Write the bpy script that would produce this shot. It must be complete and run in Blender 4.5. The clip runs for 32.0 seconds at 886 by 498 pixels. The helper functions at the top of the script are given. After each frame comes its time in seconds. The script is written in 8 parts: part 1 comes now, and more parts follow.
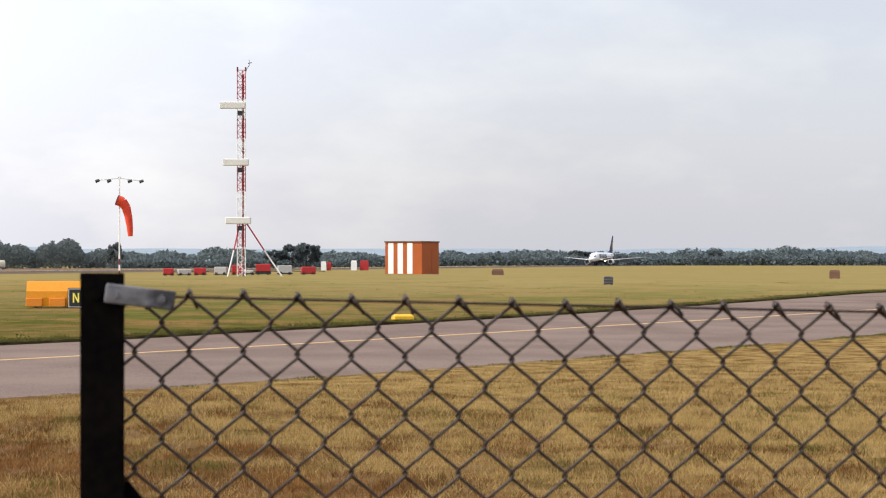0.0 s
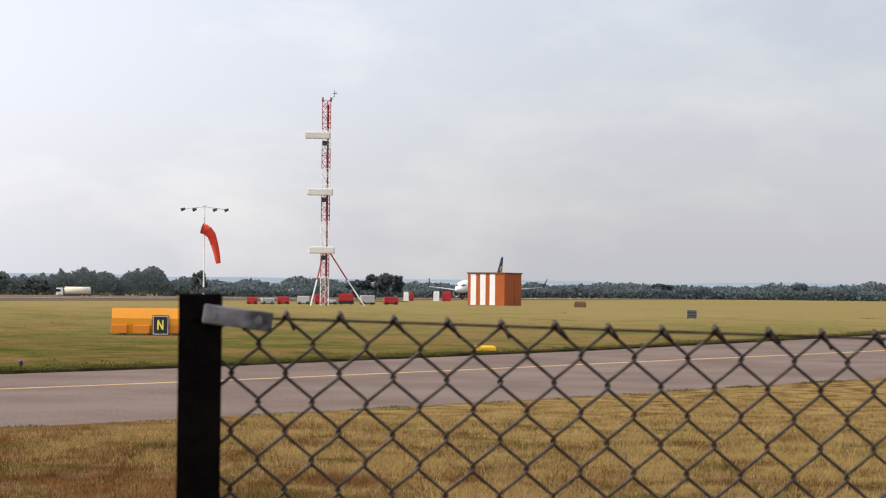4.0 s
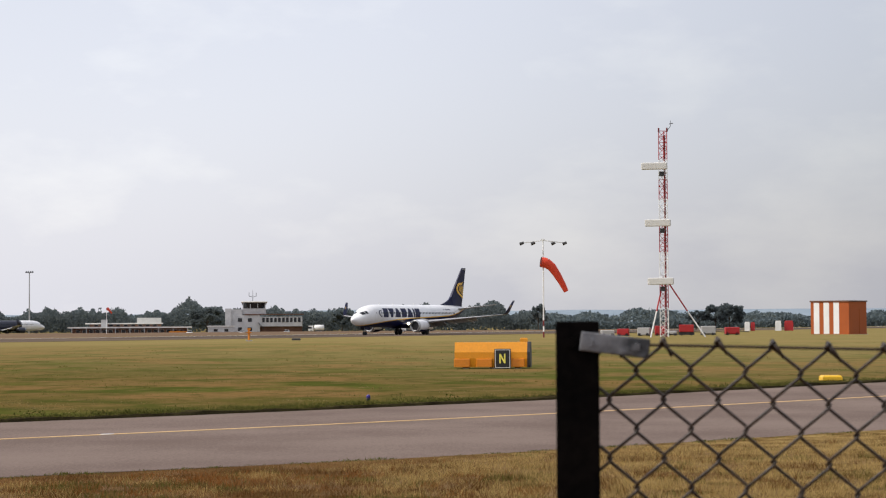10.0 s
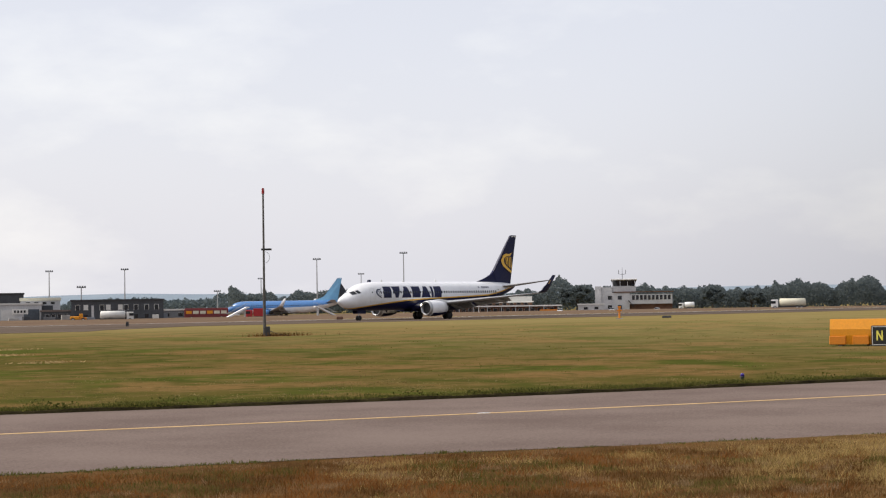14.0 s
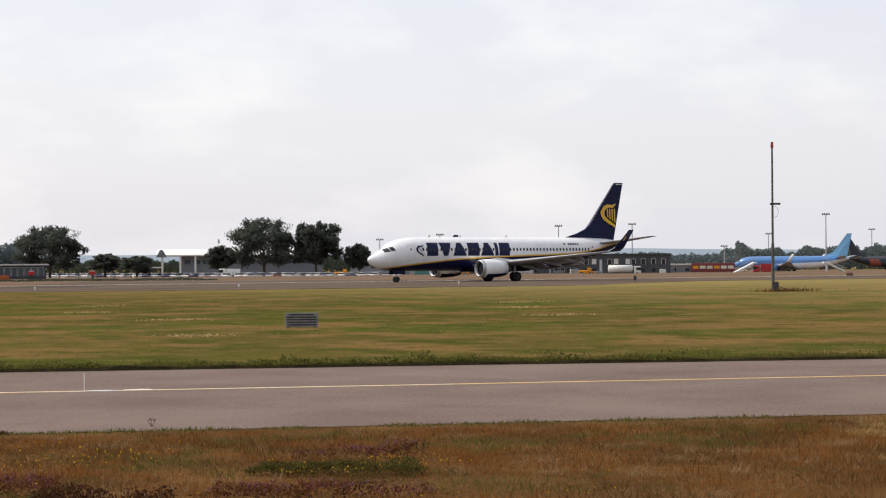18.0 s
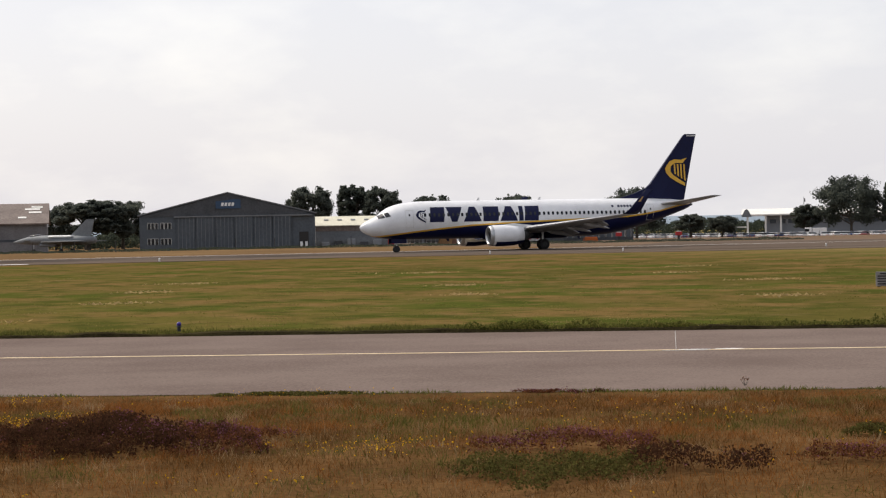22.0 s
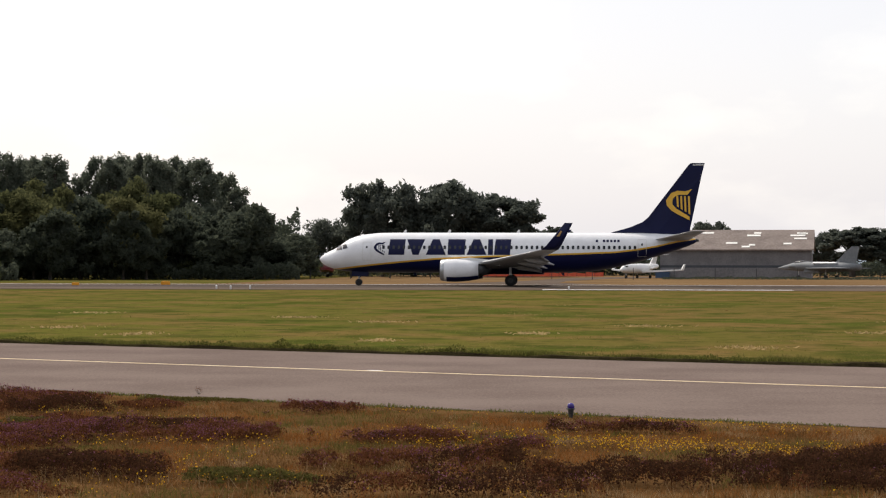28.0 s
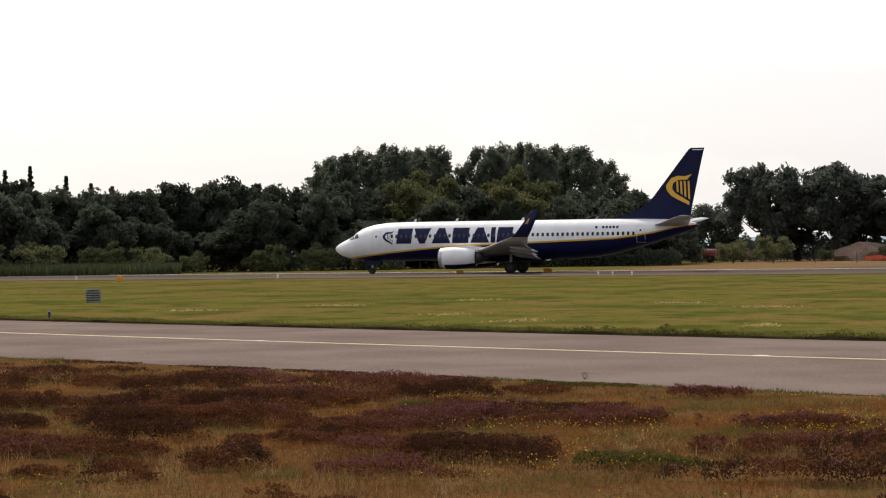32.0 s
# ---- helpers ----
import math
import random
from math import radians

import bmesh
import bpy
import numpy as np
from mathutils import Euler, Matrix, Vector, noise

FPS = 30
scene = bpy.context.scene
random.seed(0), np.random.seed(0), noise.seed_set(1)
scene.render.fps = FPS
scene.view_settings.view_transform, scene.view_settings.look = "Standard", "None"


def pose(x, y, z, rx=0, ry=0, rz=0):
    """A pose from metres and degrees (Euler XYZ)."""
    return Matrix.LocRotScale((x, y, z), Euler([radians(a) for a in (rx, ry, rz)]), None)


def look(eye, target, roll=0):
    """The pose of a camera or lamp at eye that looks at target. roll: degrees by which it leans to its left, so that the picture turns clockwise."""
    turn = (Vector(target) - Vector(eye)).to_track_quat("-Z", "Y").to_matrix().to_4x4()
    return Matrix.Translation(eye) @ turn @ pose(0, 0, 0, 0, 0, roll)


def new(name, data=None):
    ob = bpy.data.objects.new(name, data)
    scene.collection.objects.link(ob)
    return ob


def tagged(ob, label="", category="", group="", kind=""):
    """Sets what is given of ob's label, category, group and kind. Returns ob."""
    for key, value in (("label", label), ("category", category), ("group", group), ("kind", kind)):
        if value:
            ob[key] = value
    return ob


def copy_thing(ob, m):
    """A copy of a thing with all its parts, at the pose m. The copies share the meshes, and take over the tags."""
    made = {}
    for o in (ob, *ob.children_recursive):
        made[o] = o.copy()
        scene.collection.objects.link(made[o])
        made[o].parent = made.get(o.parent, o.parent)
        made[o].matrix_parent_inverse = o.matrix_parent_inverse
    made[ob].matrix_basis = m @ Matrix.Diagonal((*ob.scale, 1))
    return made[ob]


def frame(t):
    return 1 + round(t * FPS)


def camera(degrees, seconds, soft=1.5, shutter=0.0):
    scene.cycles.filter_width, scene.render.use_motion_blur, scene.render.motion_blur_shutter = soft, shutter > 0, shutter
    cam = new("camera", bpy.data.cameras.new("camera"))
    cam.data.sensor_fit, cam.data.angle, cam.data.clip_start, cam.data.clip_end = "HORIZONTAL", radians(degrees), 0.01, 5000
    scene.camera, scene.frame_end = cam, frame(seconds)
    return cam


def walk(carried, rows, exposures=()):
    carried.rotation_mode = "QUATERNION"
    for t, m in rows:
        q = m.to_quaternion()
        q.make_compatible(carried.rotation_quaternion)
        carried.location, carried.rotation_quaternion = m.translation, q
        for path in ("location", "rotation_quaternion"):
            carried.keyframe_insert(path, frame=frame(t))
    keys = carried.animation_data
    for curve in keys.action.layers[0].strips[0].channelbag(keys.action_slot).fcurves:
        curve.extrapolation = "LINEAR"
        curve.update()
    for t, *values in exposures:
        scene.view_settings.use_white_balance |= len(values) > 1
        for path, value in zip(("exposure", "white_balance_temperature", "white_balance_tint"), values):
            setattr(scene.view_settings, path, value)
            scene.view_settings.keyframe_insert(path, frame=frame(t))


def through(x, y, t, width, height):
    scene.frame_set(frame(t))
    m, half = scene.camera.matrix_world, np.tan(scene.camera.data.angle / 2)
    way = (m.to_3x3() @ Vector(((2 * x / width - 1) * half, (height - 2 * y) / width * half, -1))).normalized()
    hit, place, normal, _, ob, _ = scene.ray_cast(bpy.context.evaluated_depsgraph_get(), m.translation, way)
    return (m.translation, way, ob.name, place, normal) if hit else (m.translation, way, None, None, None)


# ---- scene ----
# X runs along the runway, Y away from the spectator, Z up; the camera is held at arm's length and pans about the origin.
cam = camera(25.37, 32.0, soft=1.2)
# focused far out on the field, so that the near wire is a little soft
cam.data.dof.use_dof, cam.data.dof.focus_distance, cam.data.dof.aperture_fstop = True, 260.0, 24.0


def shot(yaw, pitch, roll, rise=0.0, sway=0.0):
    """The camera held 0.28 m before the body, turned to yaw (degrees from +X), tilted up by pitch, leaning by roll; sway: to its right."""
    a, e = radians(yaw), radians(pitch)
    eye = Vector((0.28 * math.cos(a) + sway * math.sin(a), 0.28 * math.sin(a) - sway * math.cos(a), 2.12 + rise))
    way = Vector((math.cos(a) * math.cos(e), math.sin(a) * math.cos(e), math.sin(e)))
    return look(eye, eye + way, roll)


PATH = [
    (0, 17.83, 0.34, -0.03, 0.014, 0.0010), (0.5, 17.83, 0.37, -0.22, 0.010, 0.0010), (1, 17.60, 0.21, 0.04, 0.008, 0.0010), (1.5, 17.58, 0.69, 0.32, 0.008, 0.0010),
    (2, 17.94, 0.95, 0.27, 0.008, 0.0010), (2.5, 18.59, 0.94, 0.25, 0.008, 0.0010), (3, 19.01, 0.79, 0.45, 0.007, 0.0010), (3.5, 19.03, 1.30, 0.57, 0.006, -0.0008),
    (4, 20.24, 1.24, 0.62, 0.006, -0.0027), (4.5, 22.16, 0.75, 0.65, 0.004, -0.0045), (6.5, 25.21, 0.83, -0.24, 0.001, -0.0042), (7, 25.78, 1.02, -0.17, 0.001, -0.0041),
    (7.5, 26.25, 1.19, -0.40, 0.001, -0.0041), (8, 26.88, 1.41, -0.41, 0.000, -0.0040), (8.5, 27.42, 1.32, -0.45, 0.000, 0.0000), (9, 28.50, 1.49, -0.49, 0.000, 0.0050),
    (9.5, 28.71, 2.20, -0.28, 0.000, 0.0050), (10, 30.06, 2.15, -0.32, 0.000, 0.0050), (10.5, 31.66, 1.95, -0.53, 0.000, 0.0050), (11, 33.02, 1.96, -0.59, 0.000, 0.0049),
    (11.5, 34.81, 2.25, -0.78, 0.000, 0.0047), (12, 36.15, 2.16, -0.72, 0.000, 0.0046), (12.5, 37.80, 1.75, -0.82, 0.000, 0.0044), (13, 39.10, 1.63, -0.57, 0.021, 0.0043),
    (13.5, 39.83, 1.63, -0.73, 0.033, 0.0041), (15.5, 45.21, 1.30, -0.37, 0.036, 0.0025), (16, 46.86, 1.22, -0.34, 0.037, 0.0020), (16.5, 48.58, 1.22, -0.68, 0.029, 0.0015),
    (17, 50.89, 0.67, -0.47, 0.020, 0.0010), (17.5, 53.52, 0.49, -0.01, 0.012, 0.0005), (18, 55.46, 0.45, -0.40, 0.008, 0.0000), (18.5, 57.15, 0.48, -0.58, 0.004, 0.0000),
    (19, 59.32, 0.26, -0.64, 0.000, 0.0000), (19.5, 62.79, 0.60, -0.68, 0.000, 0.0000), (20, 64.51, 0.51, -0.66, 0.000, 0.0000), (20.5, 65.40, 0.34, -0.73, 0.000, 0.0000),
    (21, 67.07, 0.30, -0.80, 0.000, 0.0000), (21.5, 69.61, -0.05, -1.01, 0.000, 0.0000), (22, 72.38, -0.50, -1.09, 0.000, 0.0000), (22.5, 74.93, -0.19, -1.25, 0.000, 0.0000),
    (23, 76.10, -0.12, -1.04, 0.000, 0.0000), (23.5, 77.98, -0.16, -1.07, 0.007, 0.0000), (24, 79.53, 0.08, -1.46, 0.015, 0.0000), (24.5, 81.47, -0.01, -1.29, 0.022, 0.0000),
    (25, 83.11, -0.19, -1.16, 0.030, 0.0000), (25.5, 84.91, -0.34, -1.33, 0.031, 0.0000), (27.5, 92.04, 0.17, 0.06, 0.037, 0.0000), (28, 94.34, 0.46, 0.10, 0.037, 0.0000),
    (28.5, 95.55, 0.20, -0.22, 0.037, 0.0000), (29, 97.58, 0.36, -0.36, 0.037, 0.0000), (29.5, 99.32, 0.16, -0.78, 0.034, 0.0000), (30, 101.15, -0.14, -0.64, 0.032, 0.0000),
    (30.5, 102.91, -0.44, -0.76, 0.029, 0.0000), (31, 103.56, 0.12, -0.83, 0.027, 0.0000), (31.5, 104.55, 0.15, -0.82, 0.021, 0.0000), (32, 105.39, 0.12, -0.67, 0.015, 0.0000),
]
walk(cam, [(t, shot(*p)) for t, *p in PATH], exposures=[(0, 0.36, 6500, 11), (3, 0.30, 6500, 11), (4, 0.14, 6500, 11), (7, 0.12, 6500, 11), (9, 0.10, 6500, 11), (9.5, 0.08, 6500, 11), (10, -0.08, 6500, 11), (11, -0.19, 6500, 11), (12, -0.18, 6500, 11), (13, -0.14, 6550, 11), (17, -0.08, 6600, 11), (20, -0.02, 6650, 10.5), (21, 0.0, 6650, 10.5), (22, -0.14, 6700, 10.5), (23, -0.10, 6700, 10.5), (24, -0.03, 6750, 10.5), (28, -0.05, 6750, 10), (32, -0.08, 6750, 10)])

# ---- light: a hazy summer sky, the sun high ahead to the left ----
SUN_ANGLE, SUN_HEIGHT = 128.0, 48.0
sun = new("sun", bpy.data.lights.new("sun", "SUN"))
sun.data.energy, sun.data.angle, sun.data.color = 3.15, radians(0.6), (1.0, 0.95, 0.87)
sa, sh = radians(SUN_ANGLE), radians(SUN_HEIGHT)
sun_way = Vector((math.cos(sa) * math.cos(sh), math.sin(sa) * math.cos(sh), math.sin(sh)))
sun.matrix_world = look(sun_way * 300, (0, 0, 0))

world = bpy.data.worlds.new("world")
scene.world = world
world.use_nodes = True
wn, wl = world.node_tree.nodes, world.node_tree.links
wn.clear()
sky = wn.new("ShaderNodeTexSky")
sky.sky_type, sky.sun_disc = "NISHITA", False
sky.sun_elevation, sky.sun_rotation = sh, radians(90.0 - SUN_ANGLE)
sky.dust_density, sky.air_density, sky.ozone_density = 4.0, 1.0, 1.0
coord = wn.new("ShaderNodeTexCoord")
stretch = wn.new("ShaderNodeMapping")
stretch.inputs["Scale"].default_value = (1.0, 1.0, 2.4)
cloud = wn.new("ShaderNodeTexNoise")
cloud.inputs["Scale"].default_value, cloud.inputs["Detail"].default_value, cloud.inputs["Roughness"].default_value = 7.0, 7.0, 0.55
ramp = wn.new("ShaderNodeMapRange")
ramp.inputs["From Min"].default_value, ramp.inputs["From Max"].default_value = 0.50, 0.74
veil = wn.new("ShaderNodeMix")
veil.data_type = "RGBA"
veil.inputs["A"].default_value, veil.inputs["B"].default_value = (0.715, 0.722, 0.785, 1), (0.875, 0.872, 0.885, 1)
clear, haze, both, out = wn.new("ShaderNodeBackground"), wn.new("ShaderNodeBackground"), wn.new("ShaderNodeAddShader"), wn.new("ShaderNodeOutputWorld")
clear.inputs["Strength"].default_value, haze.inputs["Strength"].default_value = 0.06, 0.95
wl.new(sky.outputs[0], clear.inputs[0])
wl.new(coord.outputs["Generated"], stretch.inputs[0])
wl.new(stretch.outputs[0], cloud.inputs[0])
wl.new(cloud.outputs[0], ramp.inputs[0])
wl.new(ramp.outputs[0], veil.inputs["Factor"])
wl.new(veil.outputs["Result"], haze.inputs[0])
# the haze is brighter round the sun
toward, gain = wn.new("ShaderNodeVectorMath"), wn.new("ShaderNodeMath")
toward.operation, gain.operation = "DOT_PRODUCT", "MULTIPLY_ADD"
toward.inputs[1].default_value = sun_way
gain.inputs[1].default_value, gain.inputs[2].default_value = 1.5, 0.85
evenly = wn.new("ShaderNodeMath")
evenly.operation = "SMOOTH_MIN"
evenly.inputs[1].default_value, evenly.inputs[2].default_value = 0.915, 0.12
wl.new(coord.outputs["Generated"], toward.inputs[0])
wl.new(toward.outputs["Value"], gain.inputs[0])
floor_of = wn.new("ShaderNodeMath")
floor_of.operation = "SMOOTH_MAX"
floor_of.inputs[1].default_value, floor_of.inputs[2].default_value = 0.55, 0.12
wl.new(gain.outputs[0], floor_of.inputs[0])
wl.new(floor_of.outputs[0], evenly.inputs[0])
# and palest at the horizon
split, low_haze, thick = wn.new("ShaderNodeSeparateXYZ"), wn.new("ShaderNodeMapRange"), wn.new("ShaderNodeMath")
low_haze.inputs["From Max"].default_value = 0.16
low_haze.inputs["To Min"].default_value, low_haze.inputs["To Max"].default_value = 1.17, 1.0
thick.operation = "MULTIPLY"
wl.new(coord.outputs["Generated"], split.inputs[0])
wl.new(split.outputs[2], low_haze.inputs[0])
wl.new(evenly.outputs[0], thick.inputs[0])
wl.new(low_haze.outputs[0], thick.inputs[1])
wl.new(thick.outputs[0], haze.inputs["Strength"])
wl.new(clear.outputs[0], both.inputs[0])
wl.new(haze.outputs[0], both.inputs[1])
wl.new(both.outputs[0], out.inputs[0])


# ---- materials ----
def surface(name, dark, light, scale=1.0, rough=0.7, metal=0.0, bump=0.0, fine=0.0, spread=0.25, coat=0.0, gloss=0.5):
    """Two tones mixed by noise at two sizes (scale: patches a metre), with a little relief."""
    m = bpy.data.materials.new(name)
    m.use_nodes = True
    n, l = m.node_tree.nodes, m.node_tree.links
    b = n["Principled BSDF"]
    tc = n.new("ShaderNodeTexCoord")
    n1, n2, add, mp, mix = n.new("ShaderNodeTexNoise"), n.new("ShaderNodeTexNoise"), n.new("ShaderNodeMath"), n.new("ShaderNodeMapRange"), n.new("ShaderNodeMix")
    n1.inputs["Scale"].default_value, n1.inputs["Detail"].default_value = scale, 5.0
    n2.inputs["Scale"].default_value, n2.inputs["Detail"].default_value = fine or scale * 9, 3.0
    add.operation = "ADD"
    mp.inputs["From Min"].default_value, mp.inputs["From Max"].default_value = 1.0 - spread, 1.0 + spread
    mix.data_type = "RGBA"
    mix.inputs["A"].default_value, mix.inputs["B"].default_value = (*dark, 1), (*light, 1)
    for q in (n1, n2):
        l.new(tc.outputs["Object"], q.inputs["Vector"])
    l.new(n1.outputs[0], add.inputs[0])
    l.new(n2.outputs[0], add.inputs[1])
    l.new(add.outputs[0], mp.inputs[0])
    l.new(mp.outputs[0], mix.inputs["Factor"])
    l.new(mix.outputs["Result"], b.inputs["Base Color"])
    b.inputs["Roughness"].default_value, b.inputs["Metallic"].default_value = rough, metal
    b.inputs["Coat Weight"].default_value = coat
    b.inputs["Specular IOR Level"].default_value = gloss
    if bump:
        bp = n.new("ShaderNodeBump")
        bp.inputs["Strength"].default_value, bp.inputs["Distance"].default_value = bump, 0.03
        l.new(n2.outputs[0], bp.inputs["Height"])
        l.new(bp.outputs[0], b.inputs["Normal"])
    return m


def plain(name, c, rough=0.5, metal=0.0, coat=0.0):
    """A painted or moulded surface, faintly uneven."""
    return surface(name, [v * 0.86 for v in c], [min(1, v * 1.06) for v in c], 0.8, rough, metal, 0.0, 14.0, 0.3, coat)


def leafy(name, tones, through=0.3, vary=0.0):
    """Leaves or blades: each its own tone out of a few, letting some light through; vary: how far whole plants differ."""
    m = bpy.data.materials.new(name)
    m.use_nodes = True
    n, l = m.node_tree.nodes, m.node_tree.links
    n.clear()
    geo, rmp, dif, tra, mix, o = (n.new("ShaderNode" + k) for k in ("NewGeometry", "ValToRGB", "BsdfDiffuse", "BsdfTranslucent", "MixShader", "OutputMaterial"))
    rmp.color_ramp.interpolation = "LINEAR"
    el = rmp.color_ramp.elements
    while len(el) < len(tones):
        el.new(0.5)
    for k, c in enumerate(tones):
        el[k].position, el[k].color = k / max(1, len(tones) - 1), (*c, 1)
    mix.inputs[0].default_value = through
    l.new(geo.outputs["Random Per Island"], rmp.inputs[0])
    tone = rmp.outputs[0]
    if vary:
        info, shift, bright, warm = n.new("ShaderNodeObjectInfo"), n.new("ShaderNodeHueSaturation"), n.new("ShaderNodeMapRange"), n.new("ShaderNodeMapRange")
        bright.inputs["To Min"].default_value, bright.inputs["To Max"].default_value = 1 - vary, 1 + vary
        warm.inputs["To Min"].default_value, warm.inputs["To Max"].default_value = 0.51, 0.475
        l.new(info.outputs["Random"], bright.inputs[0])
        l.new(info.outputs["Random"], warm.inputs[0])
        l.new(bright.outputs[0], shift.inputs["Value"])
        l.new(warm.outputs[0], shift.inputs["Hue"])
        l.new(tone, shift.inputs["Color"])
        tone = shift.outputs[0]
    l.new(tone, dif.inputs[0])
    l.new(tone, tra.inputs[0])
    l.new(dif.outputs[0], mix.inputs[1])
    l.new(tra.outputs[0], mix.inputs[2])
    l.new(mix.outputs[0], o.inputs[0])
    return m


def glow(name, c, power):
    m = bpy.data.materials.new(name)
    m.use_nodes = True
    b = m.node_tree.nodes["Principled BSDF"]
    b.inputs["Base Color"].default_value = (*c, 1)
    b.inputs["Emission Color"].default_value, b.inputs["Emission Strength"].default_value = (*c, 1), power
    return m


M_WHITE = plain("white_gloss_paint", (0.80, 0.80, 0.80), 0.28, 0, 0.3)
M_NAVY = surface("navy_gloss_paint", (0.0030, 0.0050, 0.036), (0.0042, 0.0068, 0.046), 0.8, 0.4, 0, 0, 14, 0.3, gloss=0.22)
M_GOLD = plain("golden_yellow_paint", (0.75, 0.42, 0.03), 0.3, 0, 0.2)
M_GLASS = plain("dark_window_glass", (0.012, 0.014, 0.018), 0.08)
M_TYRE = surface("tyre_rubber", (0.012, 0.012, 0.012), (0.03, 0.03, 0.03), 6, 0.85)
M_STEEL = surface("bare_steel", (0.35, 0.36, 0.37), (0.5, 0.5, 0.5), 5, 0.4, 0.8)
M_ALU = surface("wing_aluminium_grey", (0.30, 0.30, 0.31), (0.42, 0.42, 0.43), 1.5, 0.42, 0.15)
M_DARKMETAL = surface("dark_metal", (0.03, 0.03, 0.032), (0.07, 0.07, 0.07), 4, 0.6, 0.4)
M_POST = surface("black_painted_iron", (0.0010, 0.0008, 0.0008), (0.004, 0.003, 0.0026), 12, 0.6, 0.0, 0.05, 90, gloss=0.03)
M_WIRE = surface("brown_coated_wire", (0.010, 0.0055, 0.0035), (0.036, 0.020, 0.011), 30, 0.38, 0.0, 0.05, 160, gloss=0.32)
M_ZINC = surface("galvanised_plate", (0.045, 0.045, 0.048), (0.19, 0.19, 0.20), 14, 0.42, 0.5, 0.08, 60, 0.18)
M_RED = plain("red_paint", (0.38, 0.012, 0.014), 0.5)
M_ORANGE = plain("orange_paint", (0.36, 0.076, 0.006), 0.7)
M_SUNYELLOW = plain("sun_yellow_plastic", (0.72, 0.42, 0.01), 0.5)
M_AMBER = plain("amber_yellow_plastic", (0.74, 0.285, 0.004), 0.45)
M_AMBER_DARK = plain("orange_yellow_plastic", (0.66, 0.21, 0.006), 0.45)
M_SOCK = surface("orange_red_cloth", (0.60, 0.045, 0.020), (0.74, 0.075, 0.028), 3, 0.85)
M_STRIPE = plain("white_paint", (0.78, 0.78, 0.76), 0.5)
M_BLACK = plain("black_panel", (0.012, 0.012, 0.012), 0.4)
M_SIGNYELLOW = plain("yellow_letter", (0.85, 0.75, 0.12), 0.5)
M_CARTGREY = plain("dull_grey_panel", (0.40, 0.395, 0.385), 0.6)
M_GREYPANEL = plain("light_grey_panel", (0.62, 0.61, 0.57), 0.55)
M_ASPHALT = surface("taxiway_asphalt", (0.132, 0.100, 0.086), (0.190, 0.148, 0.127), 0.30, 0.95, 0, 0, 22, 0.2, gloss=0.0)
M_RUNWAY = surface("worn_runway_surface", (0.090, 0.068, 0.053), (0.142, 0.112, 0.090), 0.05, 0.95, 0, 0.0, 3, 0.3, gloss=0.0)
M_LINE = surface("worn_yellow_line_paint", (0.66, 0.47, 0.24), (0.80, 0.66, 0.44), 0.9, 0.8, 0, 0, 8, 0.4)
M_AMBERLINE = surface("worn_amber_line_paint", (0.42, 0.25, 0.085), (0.62, 0.41, 0.17), 0.9, 0.8, 0, 0, 8, 0.4)
M_WHITELINE = surface("worn_white_line_paint", (0.55, 0.54, 0.50), (0.80, 0.79, 0.76), 0.5, 0.8, 0, 0, 6, 0.3)
M_BARK = surface("bark", (0.035, 0.028, 0.02), (0.08, 0.065, 0.05), 3, 0.9)
M_CONCRETE = surface("pale_concrete", (0.30, 0.29, 0.27), (0.45, 0.43, 0.40), 0.6, 0.9)
M_BRICK = surface("red_brown_brick", (0.10, 0.050, 0.032), (0.17, 0.088, 0.056), 0.5, 0.9, 0, 0, 9)
M_RENDER = surface("white_rendered_wall", (0.42, 0.42, 0.42), (0.58, 0.58, 0.57), 0.3, 0.85)
M_GREYWALL = surface("grey_clad_wall", (0.12, 0.13, 0.137), (0.18, 0.19, 0.197), 0.4, 0.7)
M_DARKWALL = surface("dark_grey_cladding", (0.036, 0.040, 0.045), (0.068, 0.073, 0.080), 0.4, 0.7)
M_TEALWALL = surface("blue_grey_cladding", (0.050, 0.062, 0.076), (0.080, 0.096, 0.112), 0.3, 0.6)
M_BROWNROOF = surface("brown_asbestos_roof", (0.125, 0.095, 0.080), (0.225, 0.180, 0.155), 0.35, 0.9, 0, 0, 3)
M_CREAM = surface("cream_roof_sheet", (0.55, 0.52, 0.40), (0.70, 0.66, 0.52), 0.4, 0.8)
M_ROOFWHITE = surface("white_roof_membrane", (0.66, 0.65, 0.60), (0.82, 0.80, 0.74), 0.2, 0.7)
M_BLUE = plain("blue_paint", (0.026, 0.062, 0.125), 0.5)
M_SKYBLUE = plain("sky_blue_gloss_paint", (0.050, 0.175, 0.42), 0.3, 0, 0.3)
M_TAILBLUE = plain("pale_blue_gloss_paint", (0.15, 0.38, 0.60), 0.3, 0, 0.3)
M_EARTH = surface("bare_earth", (0.14, 0.09, 0.06), (0.25, 0.17, 0.12), 0.6, 0.95, 0, 0.5, 4)
M_NET = surface("orange_red_netting", (0.55, 0.07, 0.03), (0.72, 0.13, 0.06), 2, 0.8)
M_MAROON = plain("maroon_paint", (0.16, 0.018, 0.02), 0.4)
M_JETGREY = plain("matt_air_grey", (0.21, 0.23, 0.25), 0.6)
M_LAMP = glow("landing_lamp", (1.0, 0.86, 0.55), 14.0)
M_REDLAMP = glow("red_obstruction_lamp", (0.25, 0.01, 0.01), 0.1)
M_BLUELAMP = plain("blue_lamp_glass", (0.035, 0.015, 0.20), 0.25)
